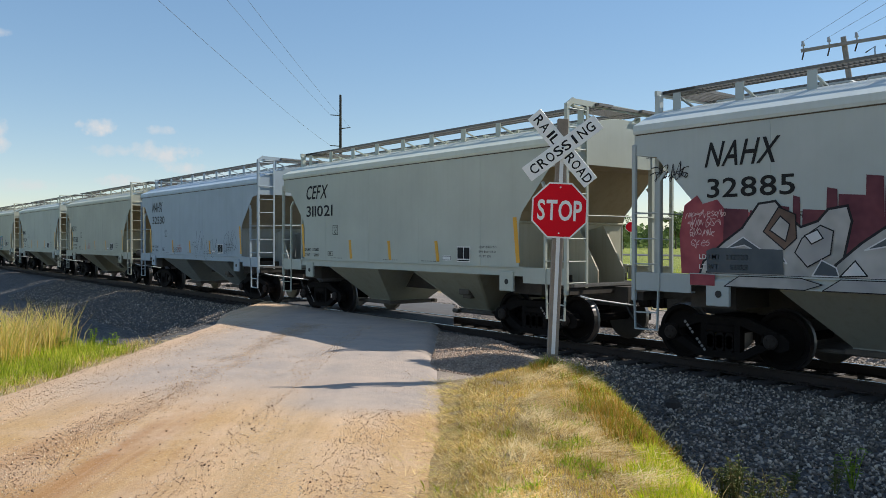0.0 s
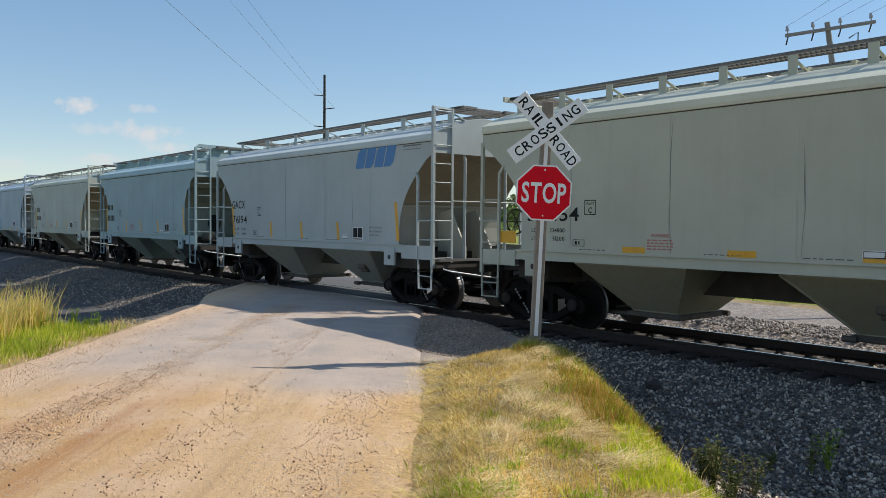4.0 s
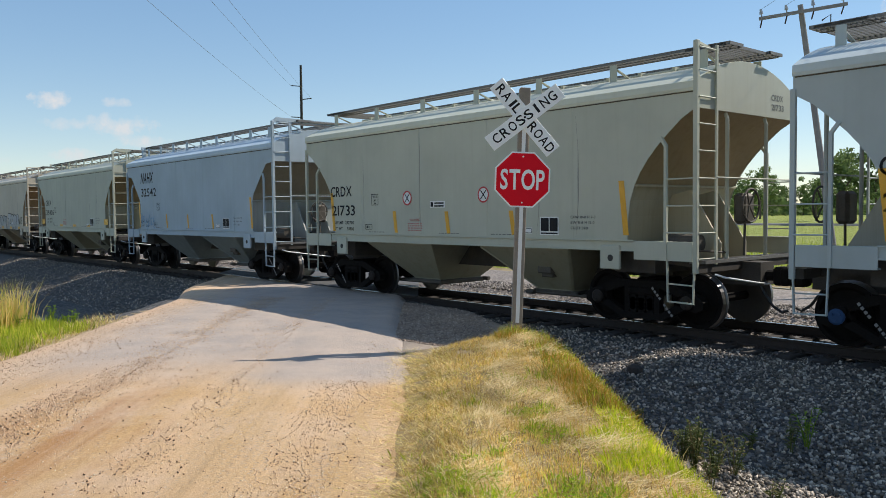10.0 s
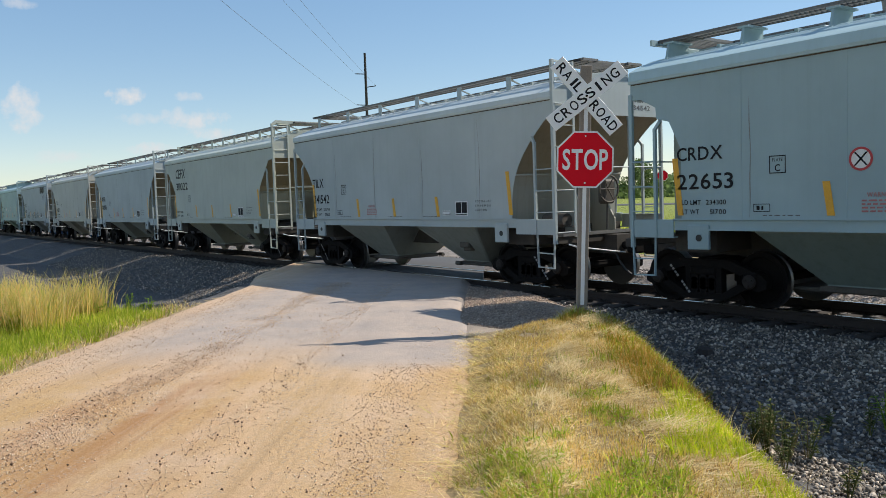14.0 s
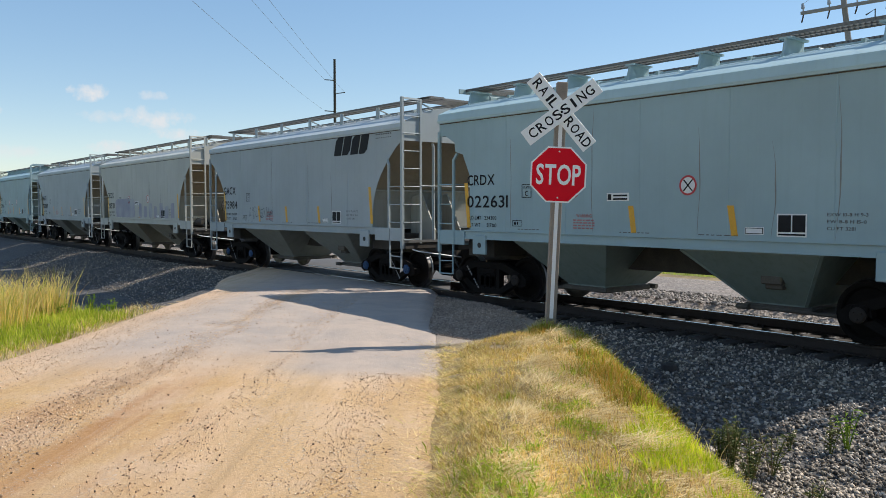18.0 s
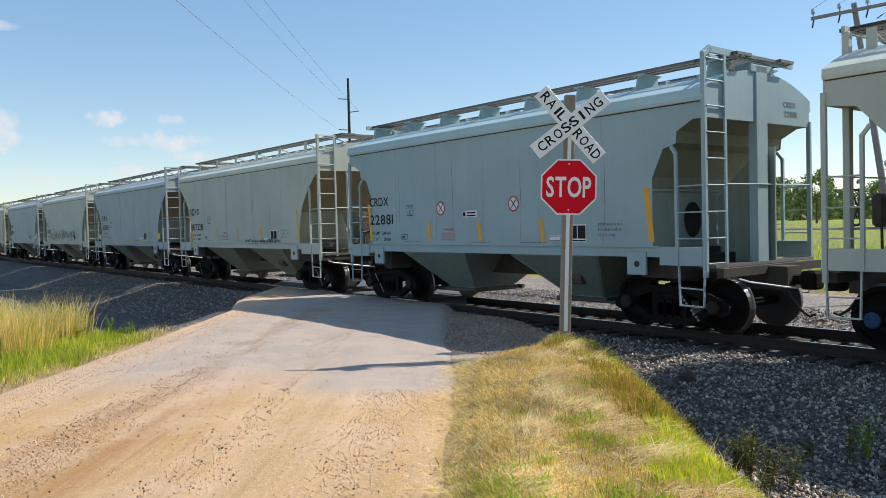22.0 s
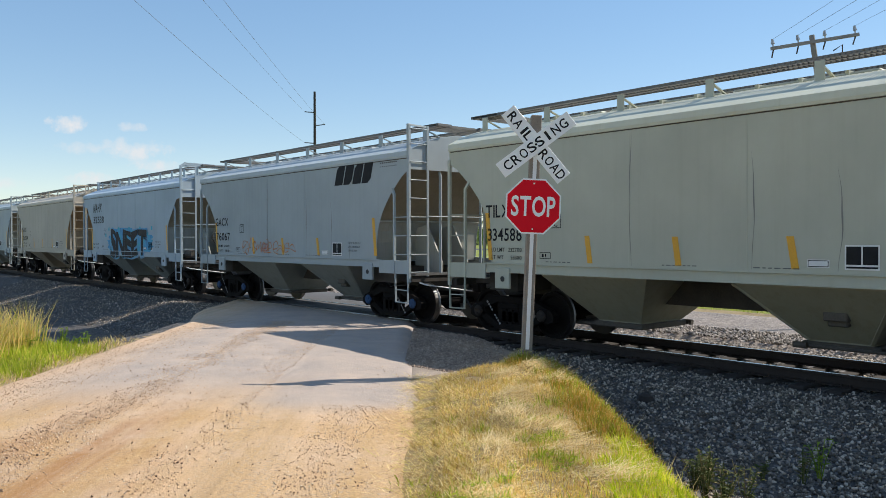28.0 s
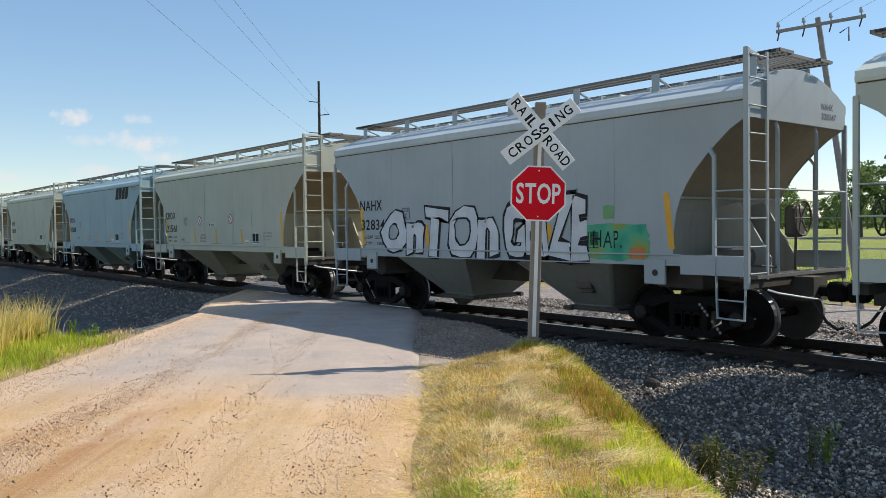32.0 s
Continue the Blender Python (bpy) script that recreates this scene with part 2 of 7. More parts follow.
def ballast_mat(name, a, b, c, island=True):
    m, nt, bs = nodes_of(name)
    v = coords(nt)
    vor = nt.nodes.new("ShaderNodeTexVoronoi")
    vor.inputs["Scale"].default_value = 19
    nt.links.new(v, vor.inputs["Vector"])
    sep = nt.nodes.new("ShaderNodeSeparateColor")
    nt.links.new(vor.outputs["Color"], sep.inputs[0])
    pick = nt.nodes.new("ShaderNodeNewGeometry").outputs["Random Per Island"] if island else sep.outputs[0]
    col = ramp(nt, pick, [(0.0, scale3(a, 0.6)), (0.3, a), (0.6, b), (0.85, c), (1.0, scale3(c, 1.5))])
    col = mix(nt, 0.35, col, ramp(nt, noise_node(nt, v, 70, 4), [(0.3, scale3(a, 0.6)), (0.7, scale3(b, 1.4))]))
    big = ramp(nt, noise_node(nt, v, 0.9, 4), [(0.35, (0.8, 0.8, 0.82)), (0.65, (1.08, 1.05, 1.0))])
    nt.links.new(mix(nt, 1.0, col, big, "MULTIPLY"), bs.inputs["Base Color"])
    bs.inputs["Roughness"].default_value = 0.85
    h = vor.outputs["Distance"] if not island else noise_node(nt, v, 60, 4)
    bump(nt, bs, h, 0.9 if not island else 0.4, 0.03 if not island else 0.005)
    return m


BALLAST = ballast_mat("ballast_bed", (0.055, 0.052, 0.050), (0.10, 0.093, 0.088), (0.19, 0.175, 0.16), False)
STONES = ballast_mat("ballast_stone", (0.079, 0.066, 0.054), (0.27, 0.227, 0.182), (0.67, 0.575, 0.47))
FARGRAVEL = ballast_mat("pale_gravel", (0.19, 0.155, 0.13), (0.26, 0.22, 0.19), (0.34, 0.30, 0.27), False)


def road_mat():
    """Packed dirt with gravel windrows along the wheel tracks and a grey paved apron near the rails."""
    m, nt, bs = nodes_of("dirt_road")
    v = coords(nt)
    along = stretch(nt, v, (0.16, 1.7, 1.0))
    dirt = ramp(nt, noise_node(nt, along, 1.1, 6, 0.65), [(0.34, (0.57, 0.315, 0.145)), (0.5, (0.68, 0.44, 0.26)), (0.66, (0.66, 0.49, 0.345))])
    dirt = mix(nt, ramp(nt, noise_node(nt, v, 9, 5, 0.7), [(0.4, (0, 0, 0)), (0.75, (0.55,) * 3)]), dirt, (0.62, 0.47, 0.30))
    # coarse sand: light and dark grains
    dirt = mix(nt, 0.55, dirt, ramp(nt, noise_node(nt, v, 130, 3, 0.8), [(0.30, (0.28, 0.16, 0.085)), (0.5, (0.72, 0.485, 0.30)), (0.70, (0.98, 0.77, 0.53))]))
    lanes = stretch(nt, v, (0.05, 2.6, 1.0))
    dirt = mix(nt, ramp(nt, noise_node(nt, lanes, 1.5, 5, 0.7), [(0.50, (0, 0, 0)), (0.68, (0.55,) * 3)]), dirt, (0.34, 0.235, 0.14))
    # red clay shows in one worn stretch
    sx = nt.nodes.new("ShaderNodeSeparateXYZ")
    nt.links.new(v, sx.inputs[0])
    def band(sock, lo, hi, soft):
        a = nt.nodes.new("ShaderNodeMapRange")
        a.interpolation_type = "SMOOTHSTEP"
        a.inputs[1].default_value, a.inputs[2].default_value = lo - soft, lo + soft
        nt.links.new(sock, a.inputs[0])
        b = nt.nodes.new("ShaderNodeMapRange")
        b.interpolation_type = "SMOOTHSTEP"
        b.inputs[1].default_value, b.inputs[2].default_value = hi + soft, hi - soft
        nt.links.new(sock, b.inputs[0])
        p = nt.nodes.new("ShaderNodeMath")
        p.operation = "MULTIPLY"
        nt.links.new(a.outputs[0], p.inputs[0])
        nt.links.new(b.outputs[0], p.inputs[1])
        return p.outputs[0]
    def wob(sock, amount, size):
        n = nt.nodes.new("ShaderNodeMath")
        n.operation = "MULTIPLY_ADD"
        n.inputs[1].default_value = amount
        nt.links.new(noise_node(nt, v, size, 5, 0.7), n.inputs[0])
        nt.links.new(sock, n.inputs[2])
        return n.outputs[0]
    X, Y = sx.outputs[0], sx.outputs[1]
    def both(a, b):
        p = nt.nodes.new("ShaderNodeMath")
        p.operation = "MULTIPLY"
        nt.links.new(a, p.inputs[0])
        nt.links.new(b, p.inputs[1])
        return p.outputs[0]
    clay = both(band(wob(X, 1.6, 0.7), 2.0, 9.2, 1.2), band(wob(Y, 0.9, 1.3), 2.9, 4.2, 0.6))
    dirt = mix(nt, both(clay, ramp(nt, noise_node(nt, lanes, 2.2, 6, 0.75), [(0.36, (0.25,) * 3), (0.60, (1.0,) * 3)])), dirt, (0.40, 0.185, 0.075))
    ochre = both(band(wob(X, 2.2, 0.5), -20.0, 9.6, 1.4), ramp(nt, noise_node(nt, along, 0.8, 4, 0.6), [(0.36, (0.15,) * 3), (0.60, (0.85,) * 3)]))
    dirt = mix(nt, ochre, dirt, ramp(nt, noise_node(nt, v, 45, 4, 0.8), [(0.32, (0.42, 0.24, 0.095)), (0.68, (0.74, 0.49, 0.225))]))
    # wind-rowed gravel between the tracks
    grav = both(ramp(nt, noise_node(nt, v, 34, 3, 0.7), [(0.52, (0, 0, 0)), (0.60, (1, 1, 1))]), ramp(nt, noise_node(nt, along, 2.3, 4), [(0.42, (0, 0, 0)), (0.62, (0.8,) * 3)]))
    dirt = mix(nt, grav, dirt, ramp(nt, noise_node(nt, v, 55, 2), [(0.35, (0.26, 0.16, 0.09)), (0.65, (0.62, 0.50, 0.38))]))
    dirt = mix(nt, ramp(nt, noise_node(nt, v, 0.8, 5, 0.7), [(0.45, (0, 0, 0)), (0.7, (0.5,) * 3)]), dirt, (0.72, 0.55, 0.41))
    asphalt = ramp(nt, noise_node(nt, v, 90, 3, 0.7), [(0.3, (0.32, 0.27, 0.238)), (0.7, (0.50, 0.425, 0.375))])
    asphalt = mix(nt, ramp(nt, noise_node(nt, v, 1.2, 5, 0.7), [(0.35, (0, 0, 0)), (0.75, (0.75,) * 3)]), asphalt, (0.60, 0.47, 0.37))
    apron = both(band(wob(X, 2.5, 0.6), 10.6, 60, 1.6), band(wob(Y, 0.8, 0.8), -3.0, 5.4, 0.9))
    near_apron = both(band(wob(X, 0.8, 1.2), 8.9, 60, 0.5), band(wob(Y, 0.6, 0.8), -2.0, 2.3, 0.6))
    most = nt.nodes.new("ShaderNodeMath")
    most.operation = "MAXIMUM"
    nt.links.new(apron, most.inputs[0])
    nt.links.new(near_apron, most.inputs[1])
    c = mix(nt, most.outputs[0], dirt, asphalt)
    nt.links.new(c, bs.inputs["Base Color"])
    bs.inputs["Roughness"].default_value = 0.95
    bs.inputs["Specular IOR Level"].default_value = 0.2
    h = mix(nt, 0.4, noise_node(nt, v, 60, 5, 0.8), noise_node(nt, along, 3.0, 5, 0.7))
    bump(nt, bs, h, 0.8, 0.03)
    return m


ROAD = road_mat()
SOIL = plain("grassy_soil", (0.34, 0.25, 0.13), 0.95, 0, 0.45, 1.3, 14, 0.8, 0.03)


def field_mat():
    m, nt, bs = nodes_of("field")
    v = coords(nt)
    c = ramp(nt, noise_node(nt, v, 0.05, 6, 0.7), [(0.3, (0.22, 0.26, 0.03)), (0.55, (0.32, 0.36, 0.045)), (0.75, (0.40, 0.42, 0.07))])
    c = mix(nt, 0.5, c, ramp(nt, noise_node(nt, v, 2.2, 5, 0.7), [(0.3, (0.16, 0.20, 0.025)), (0.7, (0.42, 0.44, 0.08))]))
    nt.links.new(c, bs.inputs["Base Color"])
    bs.inputs["Roughness"].default_value = 0.9
    bump(nt, bs, noise_node(nt, v, 6, 5, 0.7), 1.0, 0.3)
    return m


FIELD = field_mat()


def blade_mat(name, stops, through_light=0.35):
    m, nt, bs = nodes_of(name)
    g = nt.nodes.new("ShaderNodeNewGeometry").outputs["Random Per Island"]
    c = ramp(nt, g, stops)
    v = coords(nt)
    c = mix(nt, 1.0, c, ramp(nt, noise_node(nt, v, 1.4, 4), [(0.3, (0.72, 0.70, 0.64)), (0.7, (1.25, 1.22, 1.12))]), "MULTIPLY")
    nt.links.new(c, bs.inputs["Base Color"])
    bs.inputs["Roughness"].default_value = 0.7
    bs.inputs["Specular IOR Level"].default_value = 0.25
    t = nt.nodes.new("ShaderNodeBsdfTranslucent")
    nt.links.new(c, t.inputs["Color"])
    s = nt.nodes.new("ShaderNodeMixShader")
    s.inputs[0].default_value = through_light
    nt.links.new(bs.outputs[0], s.inputs[1])
    nt.links.new(t.outputs[0], s.inputs[2])
    nt.links.new(s.outputs[0], nt.nodes["Material Output"].inputs["Surface"])
    return m


STRAW = blade_mat("straw", [(0.0, (0.20, 0.12, 0.05)), (0.16, (0.42, 0.27, 0.10)), (0.32, (0.74, 0.55, 0.22)), (0.7, (0.92, 0.76, 0.40)), (0.88, (0.94, 0.84, 0.54)), (0.90, (0.62, 0.58, 0.10)), (1.0, (0.50, 0.52, 0.08))], 0.35)
PALE_STRAW = blade_mat("pale_straw", [(0.0, (0.50, 0.34, 0.14)), (0.3, (0.82, 0.64, 0.33)), (1.0, (0.94, 0.84, 0.56))], 0.35)
STUBBLE = blade_mat("stubble", [(0.0, (0.38, 0.25, 0.08)), (0.3, (0.74, 0.52, 0.17)), (0.7, (0.92, 0.70, 0.28)), (0.85, (0.72, 0.58, 0.14)), (1.0, (0.46, 0.44, 0.07))], 0.45)
CLOVER = blade_mat("clover_leaves", [(0.0, (0.20, 0.36, 0.015)), (0.5, (0.36, 0.54, 0.025)), (1.0, (0.54, 0.62, 0.06))], 0.55)
GREEN = blade_mat("green_blades", [(0.0, (0.24, 0.34, 0.03)), (0.5, (0.40, 0.50, 0.04)), (0.85, (0.66, 0.70, 0.10)), (1.0, (0.76, 0.66, 0.18))], 0.6)
TALL = blade_mat("tall_blades", [(0.0, (0.42, 0.46, 0.08)), (0.30, (0.70, 0.60, 0.18)), (0.8, (0.90, 0.74, 0.34)), (1.0, (0.84, 0.56, 0.22))], 0.6)
LIME = blade_mat("lime_blades", [(0.0, (0.34, 0.44, 0.02)), (0.5, (0.58, 0.66, 0.03)), (0.85, (0.76, 0.78, 0.06)), (1.0, (0.78, 0.62, 0.20))], 0.4)
RIDGE = blade_mat("ridge_blades", [(0.0, (0.16, 0.21, 0.02)), (0.35, (0.34, 0.32, 0.03)), (0.7, (0.52, 0.26, 0.05)), (1.0, (0.70, 0.50, 0.18))], 0.45)
LEAF = blade_mat("leaves", [(0.0, (0.12, 0.24, 0.02)), (0.5, (0.22, 0.36, 0.035)), (1.0, (0.34, 0.44, 0.06))], 0.4)
# leaves of the ditch weeds: darker than LEAF, shade put into the colour
SHADE_LEAF = blade_mat("shaded_weed_leaves", [(0.0, (0.08, 0.11, 0.035)), (0.6, (0.16, 0.19, 0.06)), (1.0, (0.32, 0.25, 0.13))], 0.35)
CROWN = blade_mat("tree_leaves", [(0.0, (0.10, 0.16, 0.06)), (0.5, (0.15, 0.22, 0.08)), (1.0, (0.22, 0.29, 0.11))], 0.45)
BARK = plain("bark", (0.10, 0.08, 0.06), 0.9)


# ---- mesh helpers ----
class Geo:
    """Collects vertices and faces; several materials by index."""

    def __init__(self):
        self.v, self.f, self.mi, self.k = [], [], [], 0

    def add(self, vs, fs):
        o = len(self.v)
        self.v += [tuple(p) for p in vs]
        self.f += [tuple(o + i for i in q) for q in fs]
        self.mi += [self.k] * len(fs)
        return self

    def box(self, lo, hi):
        x0, y0, z0 = lo
        x1, y1, z1 = hi
        return self.add([(x0, y0, z0), (x1, y0, z0), (x1, y1, z0), (x0, y1, z0), (x0, y0, z1), (x1, y0, z1), (x1, y1, z1), (x0, y1, z1)],
                        [(0, 3, 2, 1), (4, 5, 6, 7), (0, 1, 5, 4), (1, 2, 6, 5), (2, 3, 7, 6), (3, 0, 4, 7)])

    def soft(self, lo, hi, b):
        """A box with its long edges chamfered all round (in plan and height)."""
        x0, y0, z0 = lo
        x1, y1, z1 = hi
        def ring(z, i):
            return [(x0 + i, y0, z), (x1 - i, y0, z), (x1, y0 + i, z), (x1, y1 - i, z), (x1 - i, y1, z), (x0 + i, y1, z), (x0, y1 - i, z), (x0, y0 + i, z)]
        def inner(z):
            return [(min(max(x, x0 + b), x1 - b), min(max(y, y0 + b), y1 - b), z) for x, y, _ in ring(z, b)]
        return self.loft([inner(z0), ring(z0 + b, b), ring(z1 - b, b), inner(z1)])

    def prism(self, poly, y0, y1):
        """A polygon in x, z (counter-clockwise seen from -y), drawn out from y0 to y1."""
        n = len(poly)
        vs = [(x, y0, z) for x, z in poly] + [(x, y1, z) for x, z in poly]
        fs = [tuple(range(n)), tuple(range(2 * n - 1, n - 1, -1))]
        fs += [(i, n + i, n + (i + 1) % n, (i + 1) % n) for i in range(n)]
        return self.add(vs, fs)

    def loft(self, rings, caps=True):
        """Rings of equal length joined one to the next."""
        n = len(rings[0])
        vs = [p for r in rings for p in r]
        fs = [(a * n + i, a * n + (i + 1) % n, (a + 1) * n + (i + 1) % n, (a + 1) * n + i) for a in range(len(rings) - 1) for i in range(n)]
        if caps:
            fs += [tuple(range(n - 1, -1, -1)), tuple(range((len(rings) - 1) * n, len(rings) * n))]
        return self.add(vs, fs)

    def tube(self, pts, r, n=6, r2=None):
        pts = [Vector(p) for p in pts]
        rings = []
        for i, p in enumerate(pts):
            d = (pts[min(i + 1, len(pts) - 1)] - pts[max(i - 1, 0)]).normalized()
            a = d.cross(Vector((0, 0, 1)) if abs(d.z) < 0.9 else Vector((1, 0, 0))).normalized()
            b = d.cross(a)
            rr = r if r2 is None else r + (r2 - r) * i / max(1, len(pts) - 1)
            rings.append([p + (a * math.cos(t) + b * math.sin(t)) * rr for t in (2 * math.pi * j / n for j in range(n))])
        return self.loft(rings)

    def bar(self, p, q, w, h):
        """A flat bar from p to q, w wide sideways and h thick upwards."""
        p, q = Vector(p), Vector(q)
        d = (q - p).normalized()
        a = (d.cross(Vector((0, 0, 1))) if abs(d.z) < 0.95 else Vector((0, 1, 0))).normalized()
        b = a.cross(d)
        return self.loft([[c + a * w / 2 * s + b * h / 2 * u for s, u in ((-1, -1), (1, -1), (1, 1), (-1, 1))] for c in (p, q)])

    def lathe_y(self, prof, n=20, c=(0, 0, 0), caps=True):
        """Rings of (radius, y) about the y axis through c."""
        return self.loft([[(c[0] + r * math.cos(2 * math.pi * j / n), c[1] + y, c[2] + r * math.sin(2 * math.pi * j / n)) for j in range(n)] for r, y in prof], caps)

    def mesh(self, name, mats, smooth=False):
        me = bpy.data.meshes.new(name)
        me.from_pydata(self.v, [], self.f)
        for m in (mats if isinstance(mats, (list, tuple)) else [mats]):
            me.materials.append(m)
        if any(self.mi):
            me.polygons.foreach_set("material_index", self.mi)
        if smooth:
            me.polygons.foreach_set("use_smooth", [True] * len(me.polygons))
        bm = bmesh.new()
        bm.from_mesh(me)
        bmesh.ops.recalc_face_normals(bm, faces=bm.faces)
        bm.to_mesh(me)
        bm.free()
        return me


def part(name, me, parent, label=""):
    ob = new(name, me)
    ob.parent = parent
    return tagged(ob, label)


def thing(name, me, label, category, group="", kind=""):
    return tagged(new(name, me), label, category, group, kind)


def cloud_mesh(name, verts, faces, material):
    """One mesh out of numpy arrays, for stuff."""
    me = bpy.data.meshes.new(name)
    nv, nf, k = len(verts), len(faces), faces.shape[1]
    me.vertices.add(nv)
    me.vertices.foreach_set("co", verts.astype(np.float32).ravel())
    me.loops.add(nf * k)
    me.loops.foreach_set("vertex_index", faces.astype(np.int32).ravel())
    me.polygons.add(nf)
    me.polygons.foreach_set("loop_start", np.arange(0, nf * k, k, dtype=np.int32))
    me.materials.append(material)
    me.update(calc_edges=True)
    me.validate()
    return me


GLYPHS = {}
FATS = (-0.012, -0.01, 0.0, 0.005, 0.008, 0.012, 0.02, 0.022, 0.035, 0.05, 0.06, 0.075, 0.08, 0.085, 0.09, 0.095, 0.10, 0.11, 0.12, 0.13)


def cut_letters():
    """All letters of the built-in font at every boldness in use, as flat vertices and faces."""
    made = []
    for c in "ABCDEFGHIJKLMNOPQRSTUVWXYZabcdefghijklmnopqrstuvwxyz0123456789.-":
        for fat in FATS:
            cu = bpy.data.curves.new("letter", "FONT")
            cu.body, cu.offset, cu.resolution_u, cu.fill_mode = c, fat, 3, "FRONT"
            made.append((c, fat, cu, new("letter", cu)))
    deps = bpy.context.evaluated_depsgraph_get()
    for c, fat, cu, ob in made:
        me = bpy.data.meshes.new_from_object(ob.evaluated_get(deps))
        GLYPHS[c, fat] = [tuple(v.co) for v in me.vertices], [tuple(p.vertices) for p in me.polygons]
        bpy.data.meshes.remove(me)
    for c, fat, cu, ob in made:
        bpy.data.objects.remove(ob)
        bpy.data.curves.remove(cu)


cut_letters()


def glyphs(s, fat=0.0):
    """A word as flat vertices and faces, letters set side by side."""
    vs, fs, x = [], [], 0.0
    for c in s:
        if c == " ":
            x += 0.34
            continue
        thin = GLYPHS[c, 0.0][0]
        lo, hi = min(v[0] for v in thin), max(v[0] for v in thin)
        v, f = GLYPHS[c, fat]
        o = len(vs)
        vs += [(q[0] - lo + x, q[1], 0) for q in v]
        fs += [tuple(o + i for i in q) for q in f]
        x += hi - lo + 0.11
    return vs, fs


def lettering(geo, s, x0, x1, z0, z1, y, fat=0.012, shear=0.0, extent=None):
    """Letters fitted into a box of the plane y = const, facing -y."""
    vs, fs = glyphs(s, fat)
    ref = extent or glyphs(s, 0.0)[0]
    ax, bx = min(v[0] for v in ref), max(v[0] for v in ref)
    az, bz = min(v[1] for v in ref), max(v[1] for v in ref)
    out = []
    for u, w, _ in vs:
        z = (w - az) / (bz - az)
        out.append((x0 + (u - ax) / (bx - ax) * (x1 - x0) + shear * (z - 0.5) * (z1 - z0), y, z0 + z * (z1 - z0)))
    return geo.add(out, fs)


def patch(geo, x0, x1, z0, z1, y, lean=0.0):
    return geo.add([(x0, y, z0), (x1, y, z0), (x1 + lean, y, z1), (x0 + lean, y, z1)], [(0, 1, 2, 3)])


# ---- ground, road, railway ----
EYE = Vector((0, -12.47, 0))
AHEAD, RIGHT = Vector((-0.772, 0.636, 0)), Vector((0.636, 0.772, 0))     # along the road, and across it


def road_xy(x, y):
    """Metres along the road from where the phone is held, and metres to its right."""
    p = Vector((x, y, 0)) - EYE
    return p.dot(AHEAD), p.dot(RIGHT)


def world_xy(a, w):
    return EYE + AHEAD * a + RIGHT * w


def step(x, lo, hi):
    t = min(1, max(0, (x - lo) / (hi - lo)))
    return t * t * (3 - 2 * t)


def road_z(a, w):
    y = -12.47 + 0.636 * a + 0.772 * w
    k = step(y, -6.5, -1.5)
    return (0.15 + 0.05 * step(a, 13, 4) - 0.006 * (w + 2.9) ** 2) * (1 - k) - 0.004 * k


def ground_z(x, y):
    """The lie of the land under road and ballast."""
    a, w = road_xy(x, y)
    left = step(w, -5.6, -8.5)
    z = 0.05
    if y < 6:
        right_ditch = step(w, 1.55, 2.40)
        z = 0.20 - 0.65 * right_ditch + 0.08 * math.exp(-((w - 1.05) / 0.7) ** 2) * (1 - right_ditch)
        z = z + (0.05 - z) * step(w, 0.0, -0.7)
        z = z - 1.0 * left * max(step(a, 13.6, 17.2), step(y, -7.4, -5.2))
        if -6.0 < w < 0.3:
            z += (min(z, road_z(a, w) - 0.035) - z) * step(w, 0.12, -0.12) * step(w, -5.95, -5.6)
        z -= 0.32 * step(a, 10.3, 11.7) * step(w, 1.25, 0.6) * step(w, -0.9, -0.3)
        # under the ballast
        if abs(y) < 4.5:
            z = min(z, -0.75)
    else:
        z = -0.55 + 0.75 * step(y, 14, 70)
    if 3.5 < y < 14:
        z = -1.0 + 0.45 * step(y, 10.5, 13.5)
    d = math.hypot(x, y + 12)
    z += 0.05 * noise.noise(Vector((x * 0.6, y * 0.6, 3))) * step(d, 400, 100)
    return z


def spread(lo, hi, fine_lo, fine_hi, stepsize):
    """Coordinates that are close together in the middle and far apart towards the horizon."""
    xs = list(np.arange(fine_lo, fine_hi, stepsize))
    k, x = stepsize, fine_hi
    while x < hi:
        xs.append(x)
        k *= 1.35
        x += k
    xs.append(hi)
    k, x = stepsize, fine_lo
    while x > lo:
        k *= 1.35
        x -= k
        xs.insert(0, max(x, lo))
    return xs


def sheet(name, xs, ys, zf, material, smooth=True):
    nx, ny = len(xs), len(ys)
    v = np.array([(x, y, zf(x, y)) for y in ys for x in xs])
    i = np.arange(nx - 1)[None, :] + nx * np.arange(ny - 1)[:, None]
    f = np.stack([i, i + 1, i + 1 + nx, i + nx], -1).reshape(-1, 4)
    me = cloud_mesh(name, v, f, material)
    me.polygons.foreach_set("use_smooth", [smooth] * len(me.polygons))
    return me


def build_ground():
    me = sheet("ground", spread(-2500, 2000, -48, 8, 0.4), spread(-1500, 2500, -22, 9, 0.3), ground_z, SOIL)
    me.materials.append(FIELD)
    me.materials.append(BALLAST)
    for p in me.polygons:
        c = p.center
        if c.y > 13 or c.y < -30 or abs(c.x + 20) > 60:
            p.material_index = 1
        elif road_xy(c.x, c.y)[1] > 1.8 and -10 < c.y < -4 or (road_xy(c.x, c.y)[1] < -5.5 and road_xy(c.x, c.y)[0] > 14.4):
            p.material_index = 2
    thing("ground", me, "rough grassy ground and green field beyond the railway", "ground", kind="structure")


